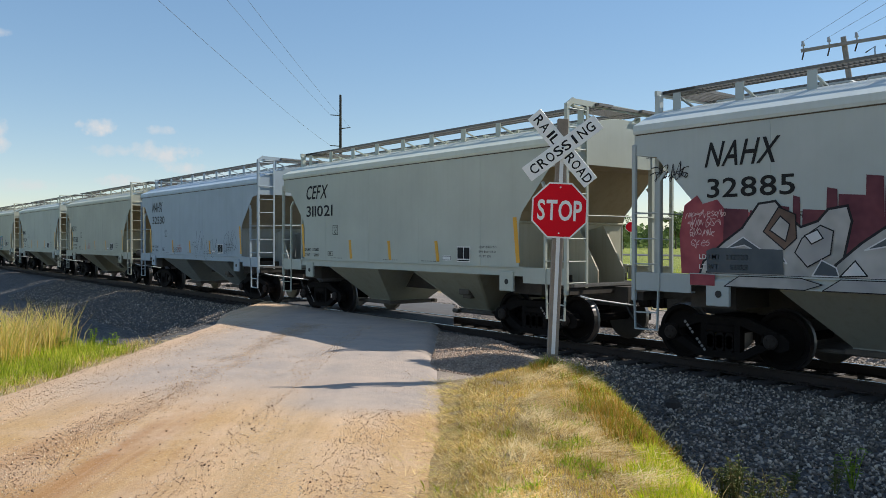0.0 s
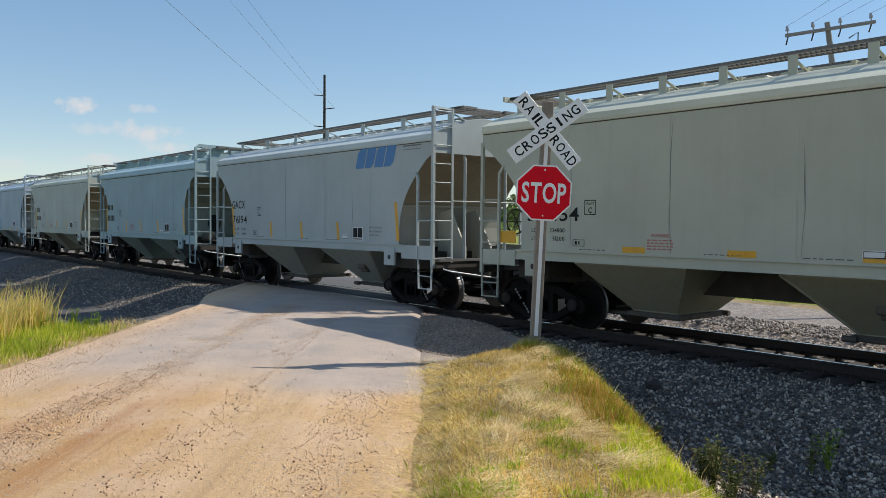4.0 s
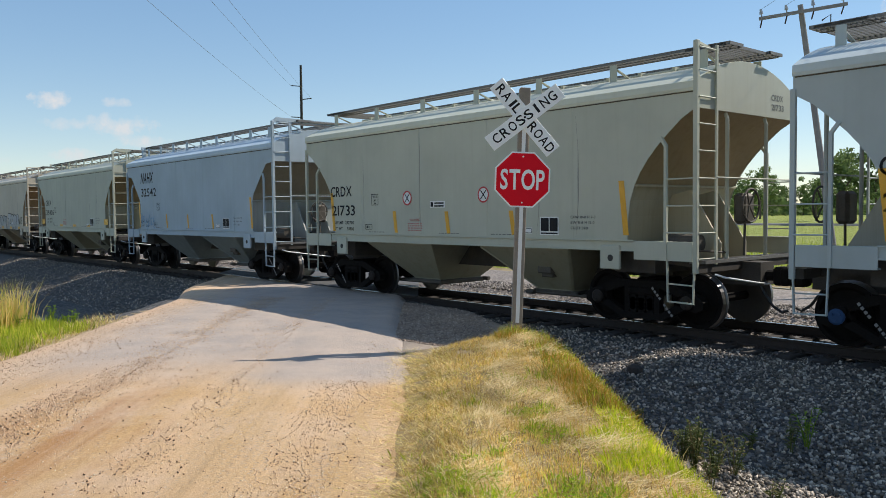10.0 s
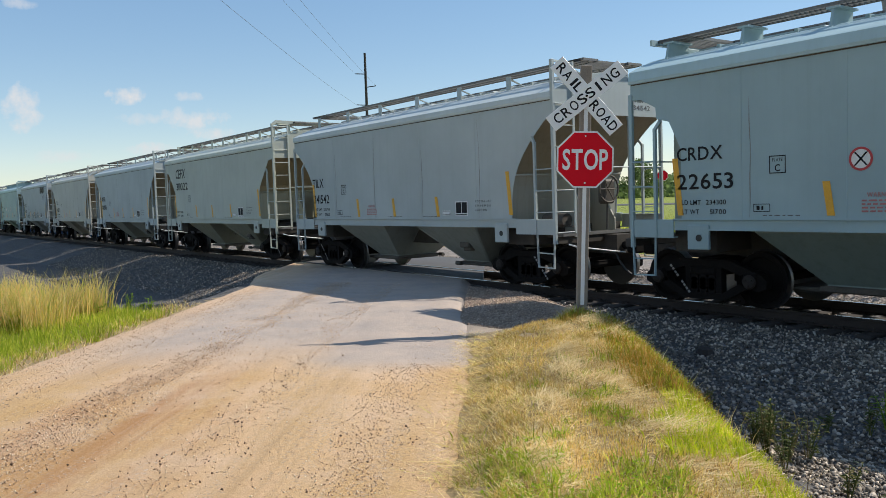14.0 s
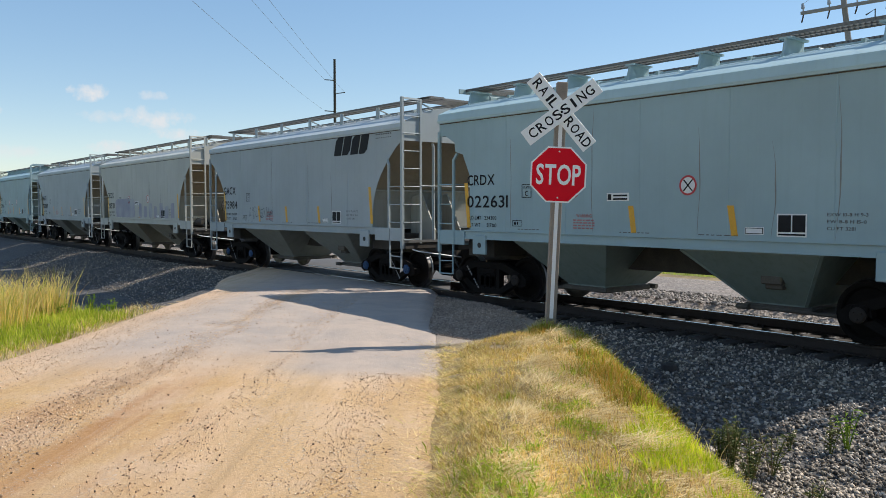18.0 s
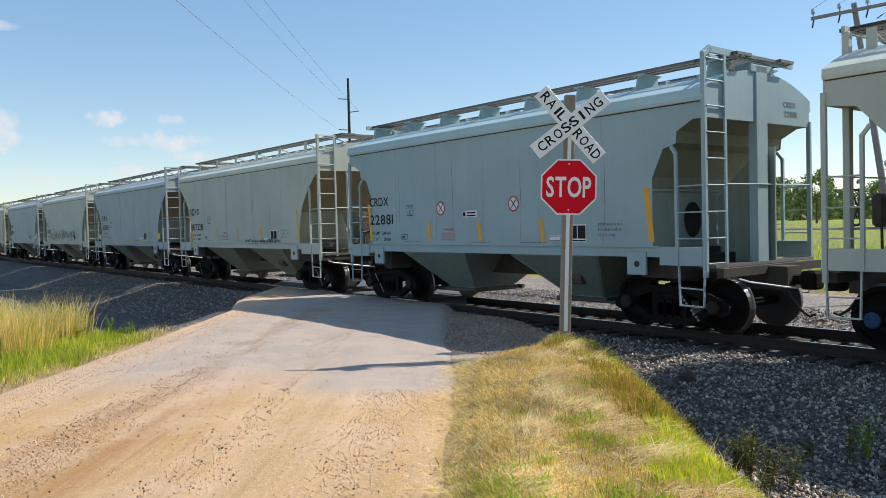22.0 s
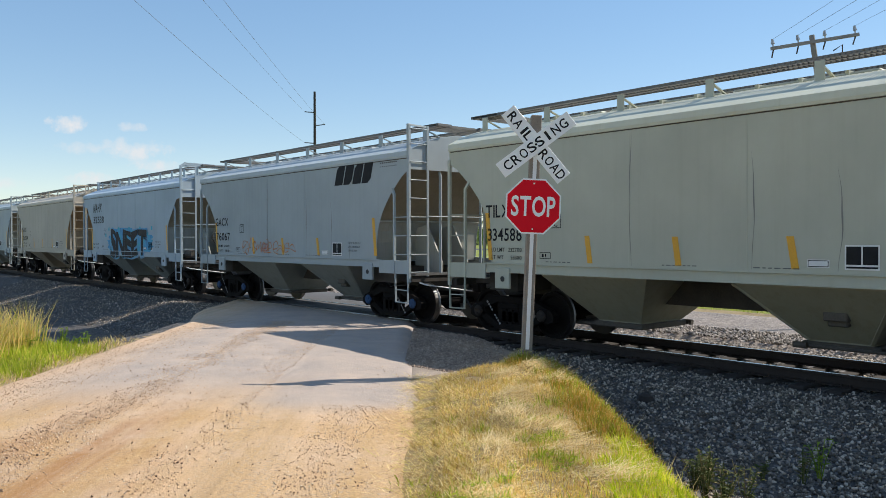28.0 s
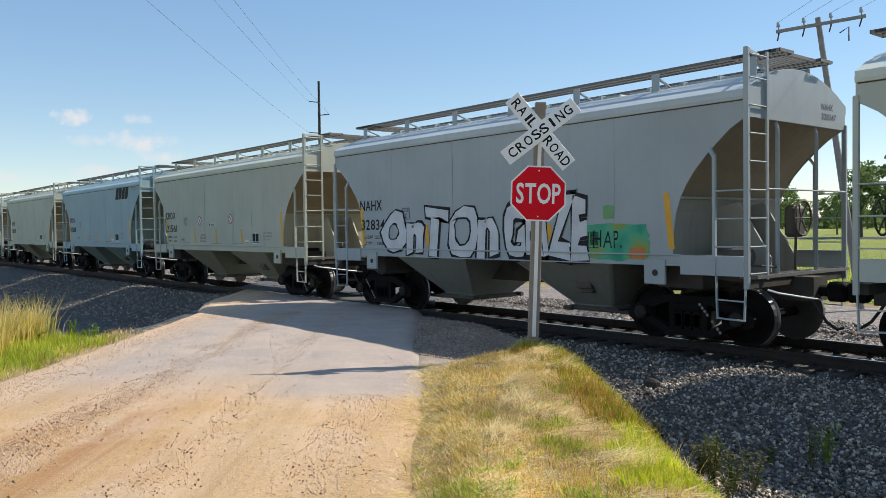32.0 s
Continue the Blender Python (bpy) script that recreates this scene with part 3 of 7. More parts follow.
def build_road():
    def edge(a, side):
        n = 0.06 * noise.noise(Vector((a * 1.1, side * 7, 0))) + 0.025 * noise.noise(Vector((a * 4, side * 9, 2)))
        if side > 0:
            return -0.14 + 0.10 * step(a, 6, 4) - 0.3 * step(a, 11, 14) + n
        return -5.62 - 1.0 * step(a, 17, 23) + n
    # the surface runs up to the near rail, which it meets at a slant
    rows, na = 190, 44
    va = list(range(rows + 1))
    vs, fs = [], []
    for i in va:
        t = i / rows
        for j in range(na + 1):
            k = j / na
            a = -14 + 34 * t
            for _ in range(3):
                w = edge(a, -1) + (edge(a, 1) - edge(a, -1)) * k
                a = -14 + ((-0.80 + 12.47 - 0.772 * w) / 0.636 + 14) * t
            rut = 0.02 * noise.noise(Vector((a * 0.12, w * 1.9, 5))) + 0.010 * noise.noise(Vector((a * 1.5, w * 5, 8)))
            drop = -0.10 if j in (0, na) else (-0.03 if j in (1, na - 1) else 0.0)
            vs.append((a, -w, road_z(a, w) + rut * step(a, 19, 15) + drop))
    n = na + 1
    for i in range(len(va) - 1):
        for j in range(na):
            fs.append((i * n + j, (i + 1) * n + j, (i + 1) * n + j + 1, i * n + j + 1))
    me = cloud_mesh("dirt_road", np.array(vs), np.array(fs), ROAD)
    me.polygons.foreach_set("use_smooth", [True] * len(me.polygons))
    ob = thing("road", me, "packed tan dirt road with gravel windrows and grey apron", "road", kind="structure")
    ob.matrix_world = Matrix.Translation(EYE) @ Matrix.Rotation(math.atan2(AHEAD.y, AHEAD.x), 4, "Z")


def plank_line(y0, y1, name, label):
    """One strip of the paved crossing, skewed with the road."""
    g = Geo()
    def x_at(y, w):
        return (w - 0.772 * (y + 12.47)) / 0.636
    top, low = -0.004, -0.2
    wl, wr = (-6.9, -0.15)
    c = [(x_at(y0, wl), y0), (x_at(y0, wr), y0), (x_at(y1, wr), y1), (x_at(y1, wl), y1)]
    g.loft([[(x, y, low) for x, y in c], [(x, y, top) for x, y in c]])
    return part(name, g.mesh(name, ASPHALT), CROSSING, label)


ASPHALT = plain("worn_asphalt", (0.10, 0.098, 0.10), 0.9, 0, 0.25, 1.2, 80, 0.5, 0.006)
build_ground()
build_road()
CROSSING = tagged(new("crossing_surface"), "worn grey asphalt crossing between and beside the rails", "road", kind="structure")
plank_line(-0.66, 0.66, "middle_panel", "worn asphalt between the rails")
plank_line(0.83, 3.2, "approach_panel", "worn asphalt beside the rail")


def ballast_z(x, y):
    a, w = road_xy(x, y)
    left, right = step(w, -5.7, -8.0), step(w, -0.4, 1.4)
    ay = abs(y)
    if y > 0:
        z = -0.22 - 0.42 * step(ay, 2.0, 4.6)
    else:
        z = -0.22 - 0.92 * left * max(0, min(1, (ay - 2.1) / 3.0)) - (0.20 * step(ay, 2.2, 5.6) - 0.10 * step(ay, 1.5, 2.2) * step(w, 2.2, 0.2)) * right + 0.10 * (1 - left) * (1 - right)
    if ay > 5.4 and y < 0:
        z -= 0.25 * (ay - 5.4) + 0.0
    if y > 4.6:
        z -= 0.2 * (y - 4.6)
    return z + 0.02 * noise.noise(Vector((x * 2, y * 2, 1)))


def build_track():
    track = tagged(new("railway_track"), "single railway track of steel rails on dark wooden ties", "railway", kind="structure")
    xs = spread(-900, 300, -46, 10, 0.5)
    me = sheet("ballast_bed", xs, list(np.arange(-6.6, 5.8, 0.3)), ballast_z, BALLAST)
    thing("ballast", me, "grey crushed-stone ballast shoulder sloping down from the track", "gravel", kind="structure")
    prof = [(-0.075, -0.17), (0.075, -0.17), (0.075, -0.155), (0.012, -0.14), (0.012, -0.045), (0.036, -0.035), (0.036, -0.004), (0.030, 0), (-0.030, 0), (-0.036, -0.004), (-0.036, -0.035), (-0.012, -0.045), (-0.012, -0.14), (-0.075, -0.155)]
    for s in (-1, 1):
        g = Geo()
        g.loft([[(x, s * 0.755 + p, z) for p, z in prof] for x in (-900, 300)])
        g.k = 1
        g.box((-900, s * 0.755 - 0.027, -0.001), (300, s * 0.755 + 0.027, 0.0005))
        part("rail", g.mesh("rail", [RAIL_SIDE, RAIL_TOP]), track, "rusty steel rail with a polished head")
    rng = random.Random(5)
    tie = Geo().soft((-0.115, -1.3, -0.34), (0.115, 1.3, -0.165), 0.015).mesh("tie", TIE_WOOD)
    plate = Geo().soft((-0.1, -0.17, -0.167), (0.1, 0.17, -0.158), 0.003)
    for sx in (-0.06, 0.06):
        plate.soft((sx - 0.015, 0.085, -0.16), (sx + 0.015, 0.115, -0.125), 0.004)
        plate.soft((sx - 0.015, -0.115, -0.16), (sx + 0.015, -0.085, -0.125), 0.004)
    plate = plate.mesh("tie_plate", RAIL_SIDE)
    for k in range(232):
        x = 6 - k * 0.52
        t = part("tie", tie, track)
        t.matrix_basis = pose(x + rng.uniform(-0.03, 0.03), rng.uniform(-0.05, 0.05), rng.uniform(-0.008, 0.004), 0, 0, rng.uniform(-1.5, 1.5))
        if k < 80:
            for s in (-1, 1):
                p = part("tie_plate", plate, t)
                p.matrix_basis = pose(0, s * 0.755, 0.004)
    return track


TRACK = build_track()


def shoulder_z(x, y):
    """Dusty gravel that runs level from the road's edge towards the post, then down to the ballast."""
    a, w = road_xy(x, y)
    low = max(ballast_z(x, y), ground_z(x, y)) - 0.02
    k = step(w, 0.5, 1.9)
    return (road_z(a - 0.3 * w, -0.25) - 0.012) * (1 - k) + low * k + 0.008 * noise.noise(Vector((x * 3, y * 3, 6)))


def build_shoulder():
    vs, rows, cols = [], 40, 20
    for i in range(rows + 1):
        y = -6.3 + 5.0 * i / rows
        for j in range(cols + 1):
            w = -0.42 + 2.4 * j / cols
            x = (w - 0.772 * (y + 12.47)) / 0.636
            z = shoulder_z(x, y) - (0.06 if j in (0, cols) or i == 0 else 0) - 0.12 * step(y, -1.9, -1.35)
            vs.append((x, y, z))
    n = cols + 1
    fs = [(i * n + j, i * n + j + 1, (i + 1) * n + j + 1, (i + 1) * n + j) for i in range(rows) for j in range(cols)]
    me = cloud_mesh("gravel_shoulder", np.array(vs), np.array(fs), SHOULDER)
    me.polygons.foreach_set("use_smooth", [True] * len(me.polygons))
    thing("shoulder", me, "dusty tan gravel shoulder between the road and the sign post", "gravel", kind="structure")


SHOULDER = plain("dusty_gravel", (0.36, 0.285, 0.22), 0.95, 0, 0.35, 2.0, 45, 0.8, 0.02)
build_shoulder()


def stones(name, spots, size, material, label, seed):
    """Angular stones, one mesh: spots is an array of x, y, z; size their half-width range."""
    r = np.random.RandomState(seed)
    n = len(spots)
    cube = np.array([(-1, -1, -1), (1, -1, -1), (1, 1, -1), (-1, 1, -1), (-1, -1, 1), (1, -1, 1), (1, 1, 1), (-1, 1, 1)], float)
    face = np.array([(0, 3, 2, 1), (4, 5, 6, 7), (0, 1, 5, 4), (1, 2, 6, 5), (2, 3, 7, 6), (3, 0, 4, 7)])
    s = r.uniform(size[0], size[1], (n, 1, 1)) * r.uniform(0.6, 1.25, (n, 1, 3))
    v = (cube[None] * r.uniform(0.75, 1.0, (n, 8, 1)) + r.uniform(-0.45, 0.45, (n, 8, 3))) * s
    q = r.normal(size=(n, 4))
    q /= np.linalg.norm(q, axis=1)[:, None]
    w, x, y, z = q.T
    R = np.stack([1 - 2 * (y * y + z * z), 2 * (x * y - z * w), 2 * (x * z + y * w), 2 * (x * y + z * w), 1 - 2 * (x * x + z * z), 2 * (y * z - x * w), 2 * (x * z - y * w), 2 * (y * z + x * w), 1 - 2 * (x * x + y * y)], -1).reshape(n, 3, 3)
    v = np.einsum("nij,nkj->nki", R, v) + spots[:, None, :]
    f = (face[None] + 8 * np.arange(n)[:, None, None]).reshape(-1, 4)
    return thing(name, cloud_mesh(name, v.reshape(-1, 3), f, material), label, "gravel", kind="stuff")


def ballast_stones():
    r = np.random.RandomState(11)
    spots = []
    while len(spots) < 100000:
        x = -1.0 - 46 * r.rand() ** 2.2
        y = r.uniform(-6.0, 2.6) if r.rand() < 0.85 else r.uniform(2.6, 5.2)
        a, w = road_xy(x, y)
        if -6.9 < w < -0.2 and y < 3.4:
            continue
        if abs(y) < 1.3 and r.rand() < 0.5 or (w < 1.1 and -6 < w and y < -1.9 and r.rand() < 0.9):
            continue
        if abs(abs(y) - 0.755) < 0.12:
            continue
        z = ballast_z(x, y)
        if y < 0 and ground_z(x, y) > z + 0.06 and r.rand() < 0.93:
            continue
        spots.append((x, y, z + r.uniform(-0.01, 0.02)))
    # stones spilt down into the ditch
    while len(spots) < 116000:
        a, w = r.uniform(3.3, 8.5), r.uniform(2.0, 5.0)
        if w < 2.0 + 0.3 * r.rand():
            continue
        p = world_xy(a, w)
        z = ballast_z(p.x, p.y)
        if p.y > -5.6 and z > ground_z(p.x, p.y):
            continue
        spots.append((p.x, p.y, max(ground_z(p.x, p.y), z if p.y > -6.5 else -9) + r.uniform(-0.01, 0.02)))
    stones("ballast_stones", np.array(spots), (0.008, 0.0195), STONES, "loose grey crushed ballast stones beside the rails", 3)
    # bright coarse stones on the far shoulder
    spots = []
    while len(spots) < 22000:
        x, y = -0.5 - 42 * r.rand() ** 1.6, 2.4 + 4.6 * r.rand()
        w = road_xy(x, y)[1]
        if -6.9 < w < 0 and y < 3.4:
            continue
        spots.append((x, y, max(ballast_z(x, y), -0.47 if y > 5.1 else -9) + r.uniform(0.0, 0.03)))
    stones("far_stones", np.array(spots), (0.014, 0.034), FAR_STONE, "sunlit coarse stones on the far shoulder of the track", 12)
    # dusty gravel between the crossing and the verge
    spots = []
    while len(spots) < 15000:
        w, y = r.uniform(-0.45, 1.35), r.uniform(-5.3, -1.7)
        if w > 0.3 + 1.0 * r.rand() and y > -3.4 - 0.8 * r.rand():
            continue
        x = (w - 0.772 * (y + 12.47)) / 0.636
        spots.append((x, y, shoulder_z(x, y) + r.uniform(-0.004, 0.008)))
    stones("apron_gravel", np.array(spots), (0.004, 0.014), APRON_STONE, "dusty tan gravel between the crossing and the grass", 9)
    # pebbles wind-rowed on the road
    spots = []
    while len(spots) < 24000:
        a = 3.5 + 15 * r.rand() ** 1.5
        w = r.choice([-5.1, -4.75, -3.65, -3.45, -3.45, -3.3, -2.1, -0.95, -0.6]) + r.normal() * 0.17
        if r.rand() < 0.14:
            w = r.uniform(-5.5, -0.2)
        if w > -0.25 or w < -5.5 or (a > 8.6 and w > -2.0 and r.rand() < 0.93):
            continue
        p = world_xy(a, w)
        spots.append((p.x, p.y, road_z(a, w) + 0.003))
    stones("road_pebbles", np.array(spots), (0.0018, 0.0058), PEBBLE, "small brown and grey pebbles scattered on the dirt road", 4)
    spots = []
    while len(spots) < 700:
        a = 3.5 + 14 * r.rand() ** 1.3
        w = r.choice([-5.0, -3.65, -3.4, -3.3, -2.2, -2.0, -0.9]) + r.normal() * 0.22 if r.rand() < 0.75 else r.uniform(-5.5, -0.3)
        if w > -0.25 or w < -5.5 or (a > 8.8 and w > -2.6 and r.rand() < 0.93):
            continue
        p = world_xy(a, w)
        spots.append((p.x, p.y, road_z(a, w) + 0.008))
    stones("road_stones", np.array(spots), (0.003, 0.0075), PEBBLE_DARK, "dark loose stones on the dirt road", 6)


PEBBLE = ballast_mat("road_pebble", (0.46, 0.29, 0.17), (0.66, 0.47, 0.31), (0.80, 0.62, 0.45))
FAR_STONE = ballast_mat("far_stone", (0.14, 0.12, 0.105), (0.27, 0.235, 0.20), (0.42, 0.37, 0.33))
APRON_STONE = ballast_mat("apron_stone", (0.27, 0.19, 0.14), (0.42, 0.31, 0.23), (0.56, 0.44, 0.34))
PEBBLE_DARK = ballast_mat("dark_pebble", (0.13, 0.08, 0.05), (0.24, 0.15, 0.095), (0.36, 0.25, 0.16))
ballast_stones()


# ---- the train: two-bay covered hopper cars ----
PITCH, HALF = 12.78, 5.6        # coupled length; half the length of a body
SIDE = 1.58                     # half the width
EAVE, SILL = 3.80, 1.42


SHORT = {"crd": 0.25, "trin": 0.15}      # how much shorter each end of a body is


def end_cut(kind):
    """How the side is cut away at the +x end, from the end panel down to the sill: x, z."""
    if kind in ("arc", "trin"):
        cut = [(0, 3.51), (-0.25, 3.36), (-0.47, 3.17), (-0.68, 2.97), (-0.85, 2.78), (-1.0, 2.57), (-1.11, 2.36), (-1.19, 2.12), (-1.23, 1.85), (-1.25, SILL)]
    elif kind == "crd":
        cut = [(0, 3.50), (-0.20, 3.49), (-0.50, 3.33), (-0.52, 3.14), (-0.77, 3.07), (-1.22, 2.61), (-1.25, 2.40), (-1.25, SILL)]
    else:
        cut = [(0, 3.42), (-0.42, 3.36), (-1.17, 2.55), (-1.25, 2.35), (-1.25, SILL)]
    return [(HALF + max(x, -1.25 + SHORT.get(kind, 0)) - SHORT.get(kind, 0), z) for x, z in cut]


def make_hull(kind, paint, end_paint, sunlit_roof, bulk_paint):
    """Side sheet, roof, end sheet, floor sheet and weld seam of a body."""
    right = end_cut(kind)
    half = HALF - SHORT.get(kind, 0)
    M = {}
    outline = [(-right[-1][0], SILL)] + list(reversed(right)) + [(half, EAVE), (-half, EAVE)] + [(-x, z) for x, z in right[:-1]]
    M["side_sheet"] = Geo().prism(outline, -SIDE - 0.006, -SIDE + 0.006).mesh("side_sheet", paint)
    # roof: top chord lip and shallow arch
    lip = 0.20 if kind == "crd" else 0.15
    out = 0.0 if kind != "crd" else 0.02
    arch = [(-SIDE - 0.030 - out, EAVE - 0.03), (-SIDE - 0.042 - out, EAVE + 0.02), (-SIDE - 0.03, EAVE + lip - 0.03), (-SIDE + 0.03, EAVE + lip)]
    top = 4.36
    for i in range(1, 12):
        y = -(SIDE - 0.03) + 2 * (SIDE - 0.03) * i / 12
        arch.append((y, EAVE + lip + (top - EAVE - lip) * (1 - (y / (SIDE - 0.03)) ** 2)))
    arch += [(-y, z) for y, z in reversed(arch[:4])]
    M["roof"] = Geo().loft([[(x, y, z) for y, z in arch] for x in (-half - 0.03, -half * 0.5, 0, half * 0.5, half + 0.03)]).mesh("roof", sunlit_roof)
    # end sheet: panel under the arch, then inwards along the cut
    inner = [(x - 0.012 if i else x, z + 0.012 if i else z) for i, (x, z) in enumerate(right)]
    cut = min(range(len(inner)), key=lambda i: abs(inner[i][1] - 2.40))
    t = 0.012
    face = [(y, z) for y, z in arch if abs(y) < SIDE - 0.02 or z > EAVE + 0.05]
    rim = [(-SIDE + 0.004, inner[0][1]), (-SIDE + 0.004, EAVE)] + face + [(SIDE - 0.004, EAVE), (SIDE - 0.004, inner[0][1])]
    M["end_panel"] = Geo().loft([[(x, y, z - 0.008 if z > EAVE else z) for y, z in rim] for x in (half - 0.01, half + 0.034)]).mesh("end_panel", paint)
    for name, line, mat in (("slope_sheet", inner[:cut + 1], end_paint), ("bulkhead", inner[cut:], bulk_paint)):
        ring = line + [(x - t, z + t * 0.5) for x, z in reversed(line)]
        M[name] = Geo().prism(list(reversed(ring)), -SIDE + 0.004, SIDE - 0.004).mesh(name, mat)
    z = inner[cut][1]
    M["stiffener"] = Geo().soft((inner[cut][0] - 0.01, -SIDE + 0.01, z - 0.03), (inner[cut][0] + 0.05, SIDE - 0.01, z + 0.015), 0.008).mesh("stiffener", bulk_paint)
    M["floor_sheet"] = Geo().box((-4.36, -SIDE, SILL - 0.012), (4.36, SIDE, SILL)).mesh("floor_sheet", paint)
    M["weld_seam"] = Geo().soft((-0.010, -SIDE - 0.0105, SILL), (0.010, -SIDE, EAVE - 0.055), 0.003).mesh("weld_seam", paint)
    return M


def make_seam(half):
    g = Geo().box((-half, -SIDE - 0.010, EAVE - 0.050), (half, -SIDE - 0.002, EAVE - 0.032))
    return g.mesh("eave_seam", GRIME)


def make_grating(lo, hi, along):
    """Open walkway grating: bearing bars, edges and thin slats."""
    g = Geo()
    x0, y0, z = lo
    x1, y1, z1 = hi
    for y in (y0, y1 - 0.02):
        g.box((x0, y, z1 - 0.045), (x1, y + 0.02, z1 + 0.004))
    for x in (x0, x1 - 0.02):
        g.box((x, y0, z1 - 0.045), (x + 0.02, y1, z1 + 0.004))
    if along:
        g.box((x0, (y0 + y1) / 2 - 0.006, z1 - 0.04), (x1, (y0 + y1) / 2 + 0.006, z1))
    n = int((x1 - x0) / 0.08)
    for i in range(1, n):
        x = x0 + (x1 - x0) * i / n
        g.box((x - 0.011, y0, z1 - 0.035), (x + 0.011, y1, z1))
    return g.mesh("grating", GALV)


def car_meshes(kind, paint, shaded_bay, end_paint, sunlit_roof, bulk_paint):
    """All meshes of one kind of car in one paint, by part name."""
    M = make_hull(kind, paint, end_paint, sunlit_roof, bulk_paint)
    half = HALF - SHORT.get(kind, 0)
    M["eave_seam"] = make_seam(half)
    M["running_board"] = make_grating((-half - 0.15, -0.21, 4.50), (half + 0.15, 0.21, 4.58), True)
    M["end_platform"] = make_grating((-0.36, -0.86, 4.49), (0.36, 0.86, 4.57), False)
    g = Geo()
    if kind == "crd":
        g.prism([(-0.015, 4.03), (0.015, 4.03), (0.015, 4.50), (-0.015, 4.50)], 0.0, 0.02)
        g.loft([[(x, -0.42, 4.07), (x, 0.22, 4.20), (x, 0.22, 4.50), (x, -0.30, 4.50)] for x in (-0.02, 0.02)])
        g.box((-0.10, -0.32, 4.47), (0.10, 0.22, 4.50))
    else:
        g.soft((-0.075, -0.225, 4.10), (0.075, -0.20, 4.52), 0.006)
        g.bar((0, -0.21, 4.48), (0.0, 0.25, 4.33), 0.05, 0.02)
        g.box((-0.075, -0.225, 4.10), (0.075, -0.12, 4.12))
    M["board_bracket"] = g.mesh("board_bracket", paint)
    g = Geo().soft((-1.15, -0.36, 4.28), (1.15, 0.36, 4.39), 0.03)
    for x in (-0.7, 0.0, 0.7):
        g.box((x - 0.03, -0.40, 4.28), (x + 0.03, 0.40, 4.41))
    M["hatch_cover"] = g.mesh("hatch_cover", paint)
    # side sill: channel with lips, deeper beyond the bulkheads
    g = Geo()
    prof = [(-0.015, 1.29), (0.05, 1.29), (0.05, 1.31), (0.015, 1.31), (0.015, 1.45), (0.05, 1.455), (0.05, 1.48), (-0.03, 1.475)]
    g.loft([[(x, -SIDE - y + 0.01, z) for y, z in prof] for x in (-4.5, 4.5)])
    M["side_sill"] = g.mesh("side_sill", paint)
    prof = [(-0.02, 1.16), (0.10, 1.16), (0.10, 1.18), (0.0, 1.18), (0.0, 1.44), (0.10, 1.44), (0.10, 1.46), (-0.02, 1.46)]
    M["sill_extension"] = Geo().loft([[(x, -SIDE + y - 0.012, z) for y, z in prof] for x in (4.5, half - 0.03)]).mesh("sill_extension", paint)
    g = Geo().soft((-0.20, -SIDE - 0.045, 0.98), (0.20, -SIDE + 0.02, 1.38), 0.012)
    g.k = 1
    g.lathe_y([(0.055, -SIDE - 0.052), (0.055, -SIDE - 0.03)], 14, (0.02, 0, 1.17))
    M["jacking_pad"] = g.mesh("jacking_pad", [paint, RUBBER])
    # hopper bay: inverted pyramid with a rim, and its outlet gate
    g = Geo()
    g.loft([[(x, y, z) for x, y in ((a, -b), (c, -b), (c, b), (a, b))] for a, c, b, z in ((-1.16, 1.16, 1.52, 1.36), (-1.16, 1.16, 1.50, 1.26), (-0.42, 0.52, 0.62, 0.44), (-0.42, 0.52, 0.62, 0.40))])
    M["hopper_bay"] = g.mesh("hopper_bay", shaded_bay)
    g = Geo().soft((0.02, -1.13, 0.78), (0.36, -0.98, 0.93), 0.02)
    g.soft((0.05, -1.05, 0.70), (0.33, -0.90, 0.80), 0.02)
    M["edge_flange"] = Geo().bar((-1.14, -1.52, 1.27), (-0.40, -0.64, 0.44), 0.05, 0.03).mesh("edge_flange", shaded_bay)
    M["inner_flange"] = Geo().bar((1.14, -1.52, 1.27), (0.50, -0.64, 0.44), 0.05, 0.03).mesh("edge_flange", shaded_bay)
    M["vibrator_bracket"] = g.mesh("vibrator_bracket", GRIME)
    g = Geo().soft((-0.50, -0.68, 0.32), (0.62, 0.68, 0.42), 0.02)
    g.soft((0.55, -0.55, 0.30), (1.25, 0.55, 0.37), 0.02)
    g.tube([(-0.55, -0.80, 0.37), (-0.35, -0.80, 0.37)], 0.05, 10)
    g.tube([(-0.5, -0.76, 0.36), (1.30, -0.76, 0.36)], 0.025, 6)
    M["outlet_gate"] = g.mesh("outlet_gate", GRIME)
    g = Geo().box((-4.4, -0.33, 0.78), (4.4, 0.33, 1.40))
    for s in (-1, 1):
        g.box((min(s * 4.4, s * 5.95), -0.22, 0.72), (max(s * 4.4, s * 5.95), 0.22, 1.10))
        g.box((min(s * 5.5, s * 5.62), -1.5, 0.98), (max(s * 5.5, s * 5.62), 1.5, 1.12))
        g.box((min(s * 3.9, s * 4.7), -1.3, 0.92), (max(s * 3.9, s * 4.7), 1.3, 1.30))
        for y in (-0.9, 0.9):
            g.bar((s * 4.35, y, 1.15), (s * 5.55, y, 1.05), 0.10, 0.12)
    M["underframe"] = g.mesh("underframe", UNDER)
